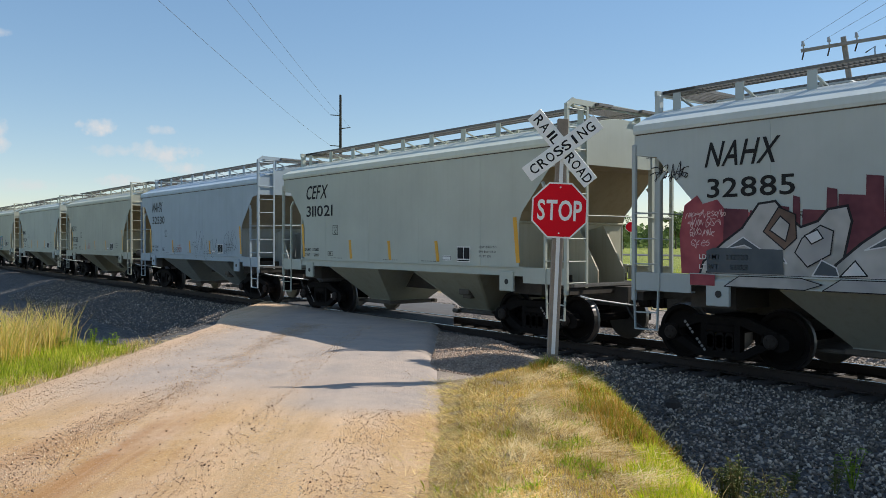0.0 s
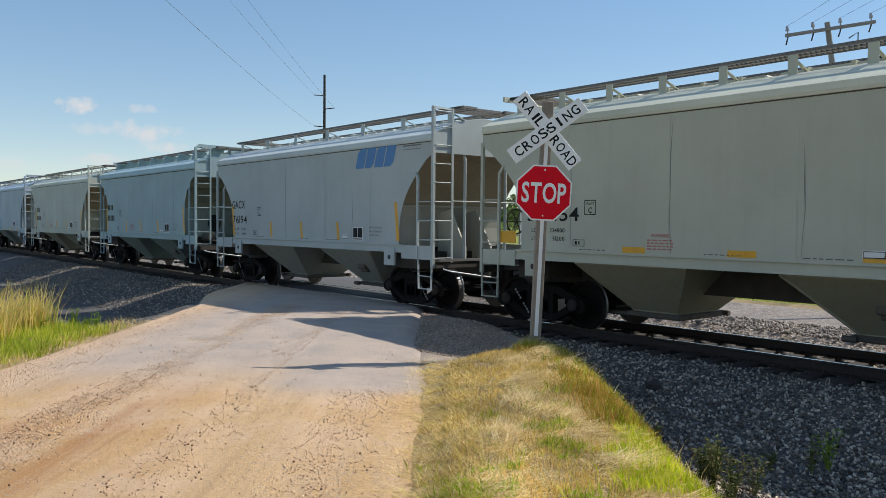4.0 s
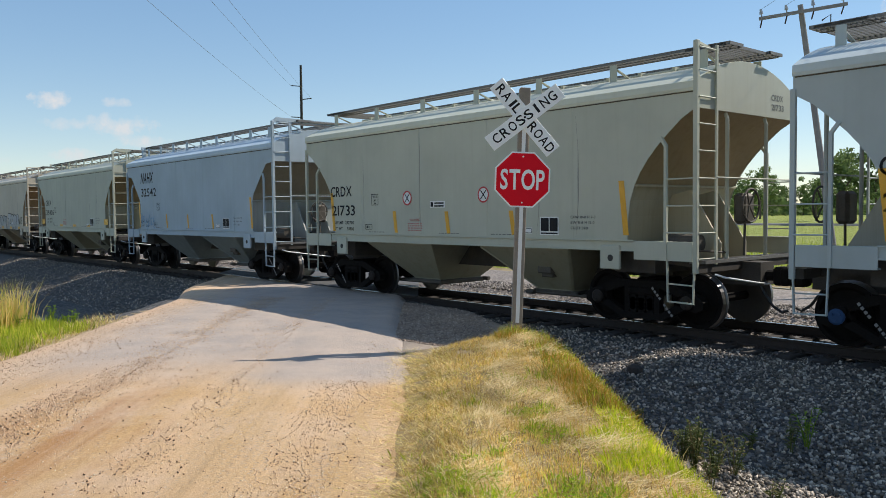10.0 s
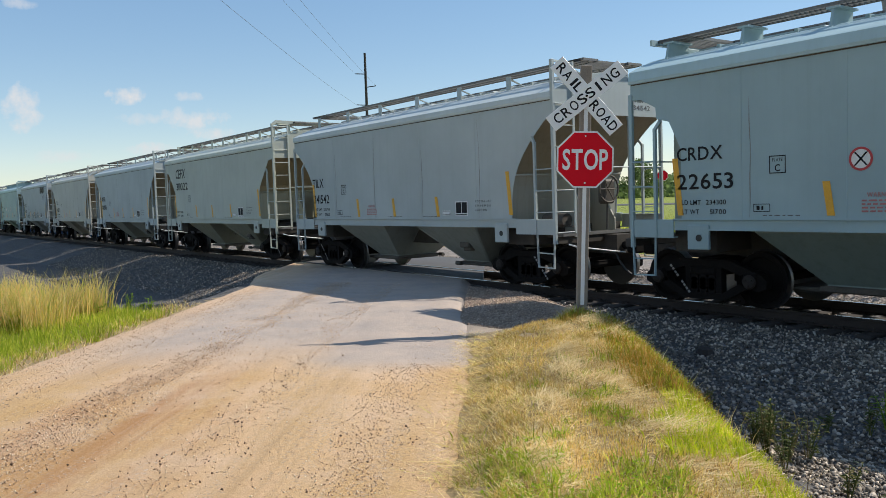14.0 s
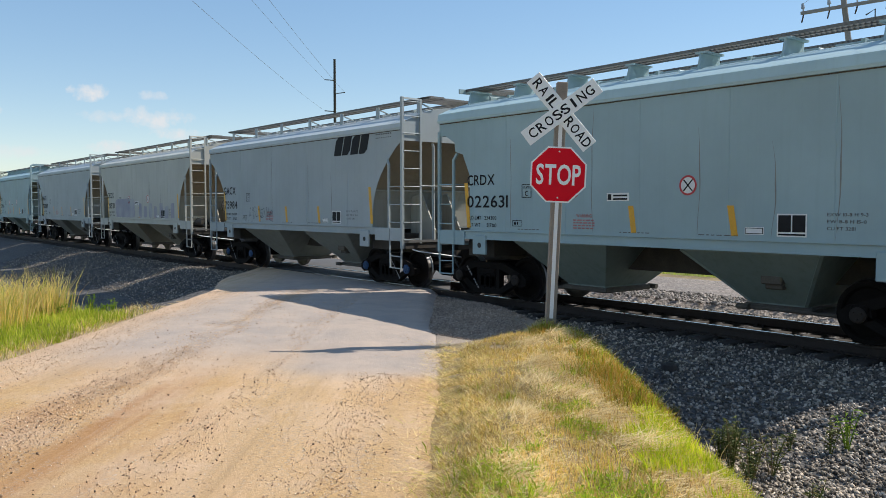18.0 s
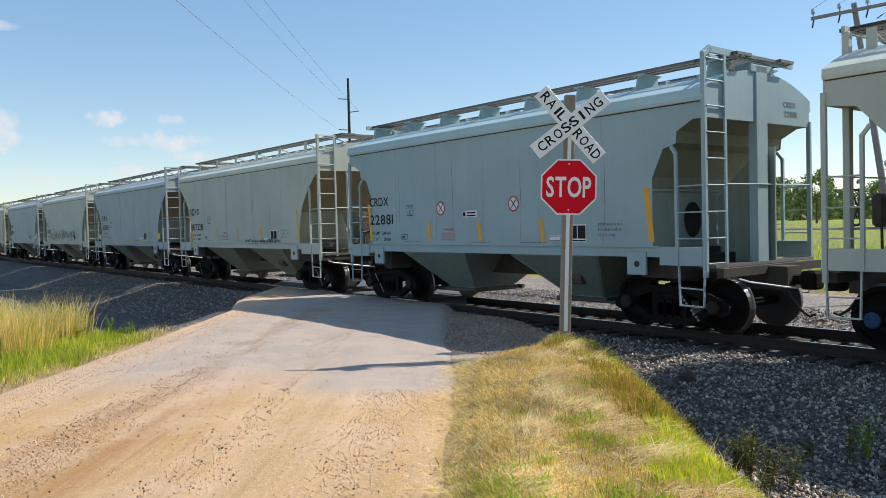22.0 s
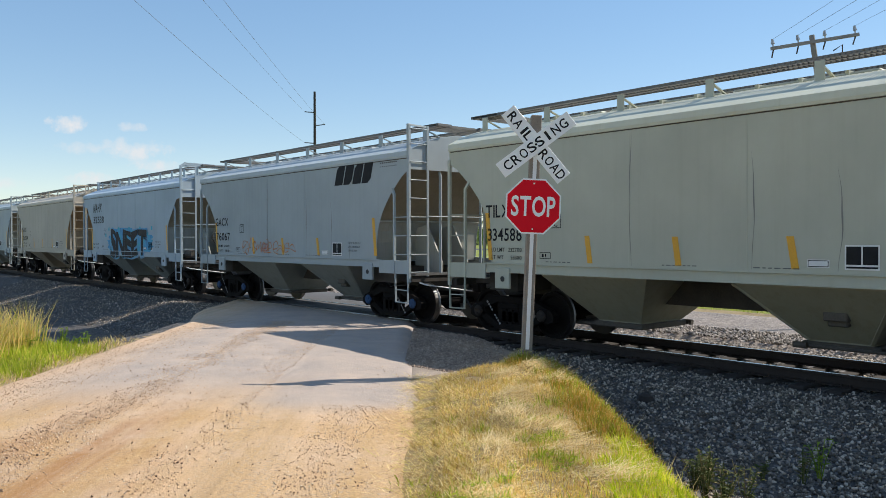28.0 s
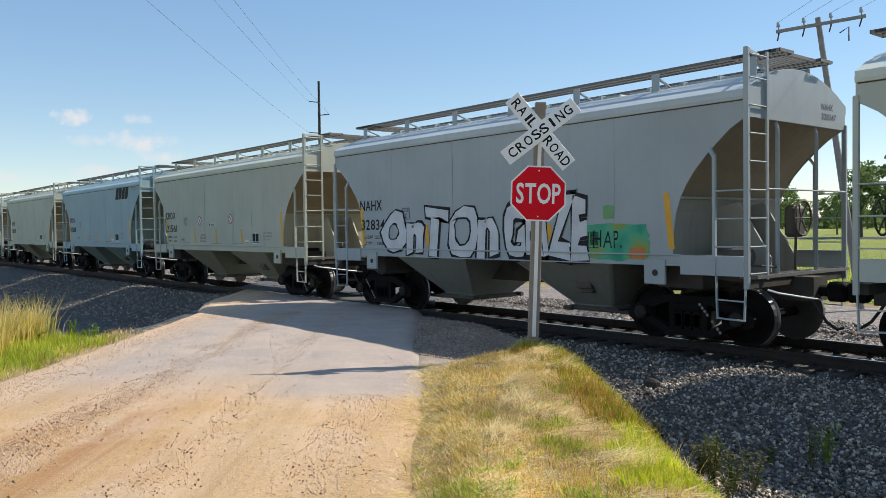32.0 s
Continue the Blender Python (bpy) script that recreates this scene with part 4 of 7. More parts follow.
    # end: longitudinal shear plates, and a round lightening hole in the newer cars
    if kind == "crd":
        M["shear_plate"] = Geo().prism([(0, 1.12), (1.1, 1.12), (1.1, 3.1), (0.85, 3.1), (0, 2.3)], -0.02, 0.02).mesh("shear_plate", bulk_paint)
        n = 20
        M["round_hole"] = Geo().loft([[(x, -0.48 + 0.24 * math.cos(2 * math.pi * i / n), 1.90 + 0.31 * math.sin(2 * math.pi * i / n)) for i in range(n)] for x in (0.0, 0.012)]).mesh("round_hole", RUBBER)
    else:
        M["shear_plate"] = Geo().prism([(0, 1.12), (1.0, 1.12), (1.0, 1.4), (0.45, 2.3), (0, 2.2)], -0.02, 0.02).mesh("shear_plate", bulk_paint)
    # corner: side ladder (two stiles, rungs), end ladder, steps; built for the +x, -y corner
    M["corner_post"] = Geo().soft((5.585, -SIDE - 0.055, 0.98), (5.66, -SIDE + 0.02, 4.52), 0.008).mesh("corner_post", paint)
    M["short_post"] = Geo().soft((5.585, -SIDE - 0.035, 0.98), (5.66, -SIDE + 0.03, 3.60), 0.008).mesh("short_post", paint)
    g = Geo()
    g.bar((5.10, -SIDE - 0.03, 1.16), (5.10, -SIDE - 0.03, 2.98), 0.05, 0.05)
    g.bar((5.10, -SIDE - 0.03, 2.96), (5.00, -SIDE - 0.01, 3.10), 0.05, 0.05)
    for z in (1.60, 2.02, 2.44):
        g.tube([(5.10, -SIDE - 0.045, z), (5.60, -SIDE - 0.045, z)], 0.013, 6)
    M["side_ladder"] = g.mesh("side_ladder", paint)
    g = Geo()
    g.bar((5.66, -1.08, 1.10), (5.66, -1.08, 4.50), 0.05, 0.03)
    for z in (1.20, 1.60, 2.02, 2.44, 2.86, 3.27, 3.68, 4.08, 4.42):
        g.tube([(5.66, -SIDE, z), (5.66, -1.08, z)], 0.013, 6)
    g.tube([(5.67, -1.08, 2.46), (5.67, 1.5, 2.46)], 0.014, 6)
    g.bar((5.60, -SIDE, 4.50), (5.40, -0.86, 4.52), 0.05, 0.04)
    M["end_ladder"] = g.mesh("end_ladder", paint)
    g = Geo()
    g.bar((5.12, -SIDE - 0.02, 1.16), (5.14, -SIDE - 0.02, 0.52), 0.04, 0.02)
    g.bar((5.60, -SIDE - 0.02, 1.00), (5.58, -SIDE - 0.02, 0.50), 0.04, 0.02)
    g.bar((5.13, -SIDE - 0.02, 0.52), (5.59, -SIDE - 0.02, 0.51), 0.05, 0.02)
    g.bar((5.13, -SIDE - 0.02, 0.80), (5.59, -SIDE - 0.02, 0.79), 0.03, 0.02)
    M["sill_step"] = g.mesh("sill_step", paint)
    # posts that carry the end: bent pipes, one channel, or one broad box beam
    if kind == "arc":
        g = Geo().tube([(0, 0, 1.12), (0, 0, 3.40), (-0.04, 0, 3.52), (-0.04, 0, 3.66)], 0.034, 8)
    elif kind == "cham":
        g = Geo().soft((-0.05, -0.06, 1.12), (0.05, 0.06, 4.50), 0.008)
    else:
        g = Geo().soft((-0.10, -0.17, 1.12), (0.06, 0.17, 4.44), 0.012)
    M["end_post"] = g.mesh("end_post", paint)
    g = Geo().bar((5.62, -SIDE - 0.01, 4.48), (5.62, -1.42, 4.60), 0.05, 0.09)
    g.bar((5.62, -1.44, 4.57), (5.62, 1.02, 4.53), 0.05, 0.10)
    M["top_frame"] = g.mesh("top_frame", paint)
    g = Geo().soft((5.36, -0.34, 4.30), (5.66, 0.34, 4.47), 0.03)
    M["platform_bracket"] = g.mesh("platform_bracket", paint)
    M["crossover"] = make_grating((5.45, -1.5, 1.13), (5.73, 1.5, 1.17), False)
    g = Geo()
    g.tube([(5.9, 0, 0.88), (6.15, 0, 0.88)], 0.085, 8)
    g.soft((6.10, -0.14, 0.73), (6.37, 0.16, 1.03), 0.04)
    g.soft((6.25, -0.20, 0.74), (6.40, -0.05, 1.02), 0.03)
    M["coupler"] = g.mesh("coupler", TRUCK)
    M["cut_lever"] = Geo().tube([(6.0, -0.04, 0.74), (6.02, -0.5, 0.80), (6.0, -1.40, 0.93), (5.9, -1.52, 0.98)], 0.016, 6).mesh("cut_lever", ALU)
    g = Geo().tube([(5.95, -0.30, 0.80), (6.05, -0.30, 0.62), (6.18, -0.27, 0.42), (6.31, -0.22, 0.32), (6.40, -0.2, 0.36)], 0.024, 7)
    M["air_hose"] = g.mesh("air_hose", RUBBER)
    # hand brake: wheel, and housing with its chain
    g = Geo()
    ring = [(0.27 * math.cos(t), 0.27 * math.sin(t)) for t in (2 * math.pi * i / 18 for i in range(19))]
    g.tube([(0, y, z) for y, z in ring], 0.018, 6)
    for i in range(6):
        t = 2 * math.pi * i / 6
        g.tube([(-0.03, 0, 0), (0, 0.26 * math.cos(t), 0.26 * math.sin(t))], 0.013, 5)
    M["brake_wheel"] = g.mesh("brake_wheel", GRIME)
    g = Geo().soft((5.50, -0.30, 1.72), (5.70, 0.06, 2.22), 0.05)
    g.tube([(5.62, -0.12, 1.74), (5.62, -0.14, 1.20)], 0.022, 5)
    M["brake_housing"] = g.mesh("brake_housing", GRIME)
    g = Geo().tube([(4.75, -1.0, 1.42), (5.35, -1.0, 1.42)], 0.14, 12)
    g.tube([(4.6, -1.05, 1.30), (5.55, -1.05, 1.30), (5.6, -0.6, 1.26)], 0.02, 6)
    M["air_reservoir"] = g.mesh("air_reservoir", GRIME)
    return M


def wheel_meshes():
    g = Geo()
    g.tube([(0, -1.08, 0), (0, 1.08, 0)], 0.075, 10)
    for s in (-1, 1):
        g.k = 0
        g.lathe_y([(0.02, s * 0.84), (0.16, s * 0.84), (0.18, s * 0.80), (0.35, s * 0.775), (0.385, s * 0.83), (0.452, s * 0.83)], 28, (0, 0, 0), False)
        g.k = 1
        g.lathe_y([(0.452, s * 0.831), (0.458, s * 0.80), (0.462, s * 0.735), (0.486, s * 0.715), (0.484, s * 0.70), (0.40, s * 0.695), (0.02, s * 0.70)], 28, (0, 0, 0), False)
    wheelset = g.mesh("wheelset", [WHEEL_IRON, TREAD])
    g = Geo()
    # cast side frame: two pedestals, arched top chord, dipping bottom chord, columns
    y0, y1 = -1.13, -0.97
    g.prism([(-1.16, 0.36), (-1.02, 0.30), (-0.70, 0.40), (-0.74, 0.56), (-1.06, 0.58), (-1.17, 0.48)], y0, y1)
    g.prism([(1.16, 0.36), (1.17, 0.48), (1.06, 0.58), (0.74, 0.56), (0.70, 0.40), (1.02, 0.30)], y0, y1)
    g.prism([(-0.78, 0.52), (-0.36, 0.66), (0.36, 0.66), (0.78, 0.52), (1.04, 0.58), (0.50, 0.78), (-0.50, 0.78), (-1.04, 0.58)], y0, y1)
    g.prism([(-0.78, 0.46), (-0.88, 0.36), (-0.40, 0.12), (0.40, 0.12), (0.88, 0.36), (0.78, 0.46), (0.36, 0.23), (-0.36, 0.23)], y0, y1)
    for s in (-1, 1):
        g.prism([(s * 0.30 - 0.05, 0.2), (s * 0.30 + 0.05, 0.2), (s * 0.30 + 0.05, 0.7), (s * 0.30 - 0.05, 0.7)], y0 + 0.02, y1)
        g.soft((s * 0.89 - 0.12, -1.17, 0.36), (s * 0.89 + 0.12, -0.98, 0.60), 0.03)
    for x in (-0.17, 0.0, 0.17):
        for i in range(4):
            g.lathe_y([(0.02, -1.12), (0.075, -1.12), (0.075, -1.0), (0.02, -1.0)], 8, (x, 0, 0.28 + 0.065 * i))
    g.soft((-0.26, -1.14, 0.52), (0.26, -0.98, 0.66), 0.03)
    frame_mesh = g.mesh("side_frame", TRUCK)
    g = Geo().soft((-0.22, -1.0, 0.50), (0.22, 1.0, 0.80), 0.04)
    g.tube([(0, 0, 0.72), (0, 0, 0.95)], 0.22, 14)
    for s in (-1, 1):
        g.soft((s * 0.44 - 0.03, -0.85, 0.42), (s * 0.44 + 0.03, 0.85, 0.56), 0.01)
    bolster = g.mesh("bolster", TRUCK)
    g = Geo()
    for i in range(9):
        if i != 4:
            u = i / 8
            x, z = -0.62 + 0.36 * u, 0.66 - 0.42 * u
            g.add([(x, -1.185, z), (x + 0.030, -1.185, z - 0.035), (x + 0.062, -1.185, z - 0.008), (x + 0.032, -1.185, z + 0.027)], [(0, 1, 2, 3)])
    stencil = g.mesh("frame_stencil", GREYWHITE)
    cap = {}
    for k, m in (("blue", CAP_BLUE), ("rust", CAP_RUST)):
        g = Geo().lathe_y([(0.115, -1.14), (0.115, -1.18), (0.09, -1.20), (0.03, -1.205)], 14)
        for i in range(3):
            t = 2 * math.pi * i / 3 + 0.5
            g.lathe_y([(0.022, -1.195), (0.022, -1.22), (0.005, -1.221)], 6, (0.06 * math.cos(t), 0, 0.06 * math.sin(t)))
        cap[k] = g.mesh("bearing_cap", m)
    return wheelset, frame_mesh, bolster, cap, stencil


WHEELSET, SIDE_FRAME, BOLSTER, CAPS, FRAME_STENCIL = wheel_meshes()
WHEELSETS = []


def add_truck(car, x, caps):
    t = new("truck")
    t.parent = car
    t.matrix_basis = pose(x, 0, 0)
    for s in (0, 180):
        part("side_frame", SIDE_FRAME, t).matrix_basis = pose(0, 0, 0, 0, 0, s)
    part("bolster", BOLSTER, t)
    part("frame_stencil", FRAME_STENCIL, t, "faded white stencil bars").matrix_basis = pose(0, 0, 0) if x < 0 else pose(0.86, 0, 0.0)
    for k in (-0.889, 0.889):
        w = part("wheelset", WHEELSET, t, "steel wheels with bright treads on an axle")
        w.matrix_parent_inverse = Matrix.Translation((k, 0, 0.457))
        WHEELSETS.append(w)
        for s in (0, 180):
            c = part("bearing_cap", CAPS[caps], t, "round %s bearing cap" % ("blue" if caps == "blue" else "rusty"))
            c.matrix_basis = pose(k, 0, 0.457, 0, 0, s)
    return t


MESHES = {}


def make_car(kind, paint, caps, brake_end, brackets=6):
    key = (kind, paint)
    if key not in MESHES:
        MESHES[key] = car_meshes(kind, PAINTS[paint], SHADED_BAYS[paint], ENDS[paint], SUNLIT_ROOFS[paint], BULKS[paint])
    M = MESHES[key]
    car = new("covered_hopper_car")
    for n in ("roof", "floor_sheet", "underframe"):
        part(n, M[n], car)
    for x in ((-3.2, -1.05, 1.05, 3.2) if kind != "crd" else (-3.25, -1.65, 0.0, 1.65, 3.25)):
        part("weld_seam", M["weld_seam"], car).matrix_basis = pose(x, 0, 0)
    turned = pose(0, 0, 0, 0, 0, 180)
    cut = SHORT.get(kind, 0)
    inset = pose(-cut, 0, 0)
    for s, turn in ((1, Matrix()), (-1, turned)):
        for n in ("side_sheet", "eave_seam", "end_panel", "slope_sheet", "bulkhead", "stiffener"):
            part(n, M[n], car).matrix_basis = turn
        b = part("running_board", M["running_board"], car, "open steel grating walkway")
        b.matrix_basis = pose(0, -0.65 * s, 0) @ turn
        part("end_platform", M["end_platform"], car, "open steel grating walkway").matrix_basis = pose((5.32 - cut) * s, 0, 0.0)
        for i in range(brackets):
            x = (-5.3 + cut) + (10.6 - 2 * cut) * i / (brackets - 1)
            part("board_bracket", M["board_bracket"], car).matrix_basis = pose(x, -0.65 * s, 0) @ turn
        part("side_sill", M["side_sill"], car).matrix_basis = turn
        for flip in (Matrix(), Matrix.Diagonal((-1, 1, 1, 1))):
            part("sill_extension", M["sill_extension"], car).matrix_basis = turn @ flip
        for x in (-4.02, 4.02):
            part("jacking_pad", M["jacking_pad"], car).matrix_basis = pose(x, 0, 0) @ turn
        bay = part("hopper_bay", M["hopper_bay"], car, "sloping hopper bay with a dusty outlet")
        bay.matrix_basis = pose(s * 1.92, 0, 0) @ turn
        part("outlet_gate", M["outlet_gate"], bay)
        part("vibrator_bracket", M["vibrator_bracket"], bay)
        part("edge_flange", M["edge_flange"], bay)
        part("edge_flange", M["inner_flange"], bay)
        for y in ((0.30,) if kind == "crd" else (-0.40, 0.40)):
            part("shear_plate", M["shear_plate"], car).matrix_basis = turn @ pose(4.36, y, 0)
        if kind == "crd":
            part("round_hole", M["round_hole"], car, "dark round hole in the bulkhead").matrix_basis = turn @ pose(4.352, 0, 0)
        part("end_ladder", M["end_ladder"], car).matrix_basis = turn @ inset
        part("crossover", M["crossover"], car, "open steel grating step").matrix_basis = turn @ inset
        part("coupler", M["coupler"], car).matrix_basis = turn
        part("cut_lever", M["cut_lever"], car, "pale bent uncoupling lever").matrix_basis = turn
        part("air_hose", M["air_hose"], car, "black rubber hose").matrix_basis = turn
        for y in {"arc": (-0.66, 0.60), "cham": (0.95,), "crd": (0.0,), "trin": (0.0,)}[kind]:
            part("end_post", M["end_post"], car).matrix_basis = turn @ pose(5.60 - cut, y, 0)
        if kind != "arc":
            part("top_frame", M["top_frame"], car).matrix_basis = turn @ pose(-cut, 0, 0)
        if cut:
            part("platform_bracket", M["platform_bracket"], car).matrix_basis = turn @ pose(-cut, 0, 0)
        for flip in (Matrix(), Matrix.Diagonal((-1, 1, 1, 1))):
            for n in ("side_ladder", "sill_step"):
                part(n, M[n], car).matrix_basis = turn @ flip @ inset
        part("corner_post", M["corner_post"], car).matrix_basis = turn @ inset
        part("corner_post", M["short_post"], car).matrix_basis = turn @ Matrix.Diagonal((-1, 1, 1, 1)) @ inset
        add_truck(car, 4.3 * s, caps)
    if kind != "cham":
        for i, (x, z0, z1, bow) in enumerate(((-3.12, 1.5, 3.3, 0.02), (-1.0, 1.5, 3.7, -0.03), (1.12, 1.5, 3.2, 0.04), (2.35, 1.5, 2.9, 0.06), (3.28, 1.5, 3.6, 0.05))):
            if i == 1 or kind == "crd" or (len(MESHES) * 3 + i) % 4:
                if ("scuff", i) not in MESHES:
                    g = Geo()
                    n = 10
                    v = []
                    for k in range(n + 1):
                        t = k / n
                        h = 0.007 * (0.25 + math.sin(math.pi * t)) * (1 + 0.4 * math.sin(9 * t + i))
                        c = x + bow * math.sin(math.pi * t) + 0.006 * math.sin(14 * t + i)
                        v += [(c - h, Y_SIDE + 0.004, z0 + (z1 - z0) * t), (c + h, Y_SIDE + 0.004, z0 + (z1 - z0) * t)]
                    g.add(v, [(2 * k, 2 * k + 1, 2 * k + 3, 2 * k + 2) for k in range(n)])
                    MESHES[("scuff", i)] = g.mesh("scuff_line", SCUFF)
                part("scuff_line", MESHES[("scuff", i)], car, "dark rubbed line over a panel seam")
    for i in range(4):
        part("hatch_cover", M["hatch_cover"], car).matrix_basis = pose(-3.75 + 2.5 * i, 0, 0)
    turn = Matrix() if brake_end > 0 else turned
    w = part("brake_wheel", M["brake_wheel"], car, "spoked hand brake wheel")
    w.matrix_basis = turn @ pose(5.80, -0.26 if brake_end > 0 else 0.3, 2.02)
    for n in ("brake_housing", "air_reservoir"):
        part(n, M[n], car).matrix_basis = turn
    return car


Y_SIDE = -SIDE - 0.012


def decal(car, name, geo, mats, label=""):
    return part(name, geo.mesh(name, mats), car, label)


SHARED = {}


def small_stencils(car, bars, warn, square_x):
    """Stencilled notices that are the same on most cars: load bars, plate box, warning, inspection panel."""
    key = (bars, warn, square_x)
    if key not in SHARED:
        out = []
        g = Geo()
        r = random.Random(7)
        for row, line in enumerate(("EXW 10-8 H 9-3", "EW 8-8 H 15-0", "CU FT 3281")):
            lettering(g, line, square_x + 0.70, square_x + (1.24, 1.22, 1.08)[row], 1.83 - row * 0.095, 1.875 - row * 0.095, Y_SIDE, 0.012)
        for x0 in (-2.9, -0.4, 1.15):
            x = x0
            while x < x0 + 0.6:
                w = r.uniform(0.04, 0.12)
                patch(g, x, x + w, 1.518, 1.533, Y_SIDE)
                x += w + 0.035
        out.append(("size_stencil", g.mesh("size_stencil", GREYTXT), "rows of small dark stencilled data"))
        g = Geo()
        x0, x1, z0, z1 = -2.79, -2.53, 2.14, 2.40
        for a in ((x0, x1, z0, z0 + 0.014), (x0, x1, z1 - 0.014, z1), (x0, x0 + 0.014, z0, z1), (x1 - 0.014, x1, z0, z1)):
            patch(g, *a, Y_SIDE)
        lettering(g, "PLATE", x0 + 0.05, x1 - 0.05, z1 - 0.085, z1 - 0.04, Y_SIDE)
        lettering(g, "C", x0 + 0.09, x1 - 0.09, z0 + 0.03, z0 + 0.13, Y_SIDE)
        for a in ((-3.05, -2.78, 1.58, 1.59), (-3.05, -2.78, 1.69, 1.70), (-3.05, -3.04, 1.58, 1.70), (-2.79, -2.78, 1.58, 1.70), (-3.0, -2.95, 1.61, 1.67), (-2.92, -2.89, 1.61, 1.67)):
            patch(g, *a, Y_SIDE)
        out.append(("plate_stencil", g.mesh("plate_stencil", BLACK), "small square outlined plate stencil"))
        if warn:
            g = Geo()
            lettering(g, "WARNING", -1.38, -1.02, 1.77, 1.83, Y_SIDE)
            for row in range(4):
                x = -1.45
                while x < -0.98:
                    w = r.uniform(0.04, 0.11)
                    patch(g, x, min(x + w, -0.95), 1.71 - row * 0.048, 1.733 - row * 0.048, Y_SIDE)
                    x += w + 0.025
            out.append(("warning_stencil", g.mesh("warning_stencil", REDTXT), "faded red warning stencil"))
        g = Geo()
        patch(g, square_x - 0.02, square_x + 0.42, 1.53, 1.86, Y_SIDE)
        g.k = 1
        patch(g, square_x, square_x + 0.19, 1.60, 1.84, Y_SIDE - 0.003)
        patch(g, square_x + 0.21, square_x + 0.40, 1.60, 1.84, Y_SIDE - 0.003)
        patch(g, square_x, square_x + 0.40, 1.55, 1.575, Y_SIDE - 0.003)
        out.append(("inspection_panel", g.mesh("inspection_panel", [WHITE, BLACK]), "black and white inspection panel"))
        g = Geo()
        patch(g, square_x - 0.52, square_x - 0.22, 1.55, 1.66, Y_SIDE)
        g.k = 1
        patch(g, square_x - 0.51, square_x - 0.23, 1.56, 1.65, Y_SIDE - 0.003)
        g.k = 0
        patch(g, square_x - 0.50, square_x - 0.24, 1.57, 1.64, Y_SIDE - 0.006)
        out.append(("placard", g.mesh("placard", [WHITE, BLACK]), "small white outlined placard"))
        if bars == "upright":
            for i, (x, z0, z1, lean) in enumerate(((-4.42, 1.53, 2.46, 0.09), (-1.92, 1.52, 2.0, -0.07), (-0.15, 1.52, 1.98, -0.07), (1.72, 1.52, 1.98, -0.08), (4.28, 1.55, 2.45, -0.10))):
                g = Geo()
                patch(g, x, x + 0.11, z0, z1, Y_SIDE, lean if i else -0.10)
                out.append(("reflector", g.mesh("reflector", YELLOW), "yellow reflective strip"))
        elif bars == "flat":
            for x in (-4.95, -1.95, 0.0, 1.95, 4.2):
                g = Geo()
                big = abs(x) > 4
                patch(g, x, x + 0.46, 1.60 if big else 1.50, 1.83 if big else 1.60, Y_SIDE)
                out.append(("reflector", g.mesh("reflector", YELLOW), "yellow reflective strip"))
        elif bars == "sill":
            for x in (-4.3, -2.0, -0.2, 1.7, 3.4):
                g = Geo()
                patch(g, x, x + 0.42, 1.325, 1.43, Y_SIDE - 0.03)
                out.append(("reflector", g.mesh("reflector", YELLOW), "yellow reflective strip"))
        SHARED[key] = out
    for n, me, lab in SHARED[key]:
        part(n, me, car, lab)


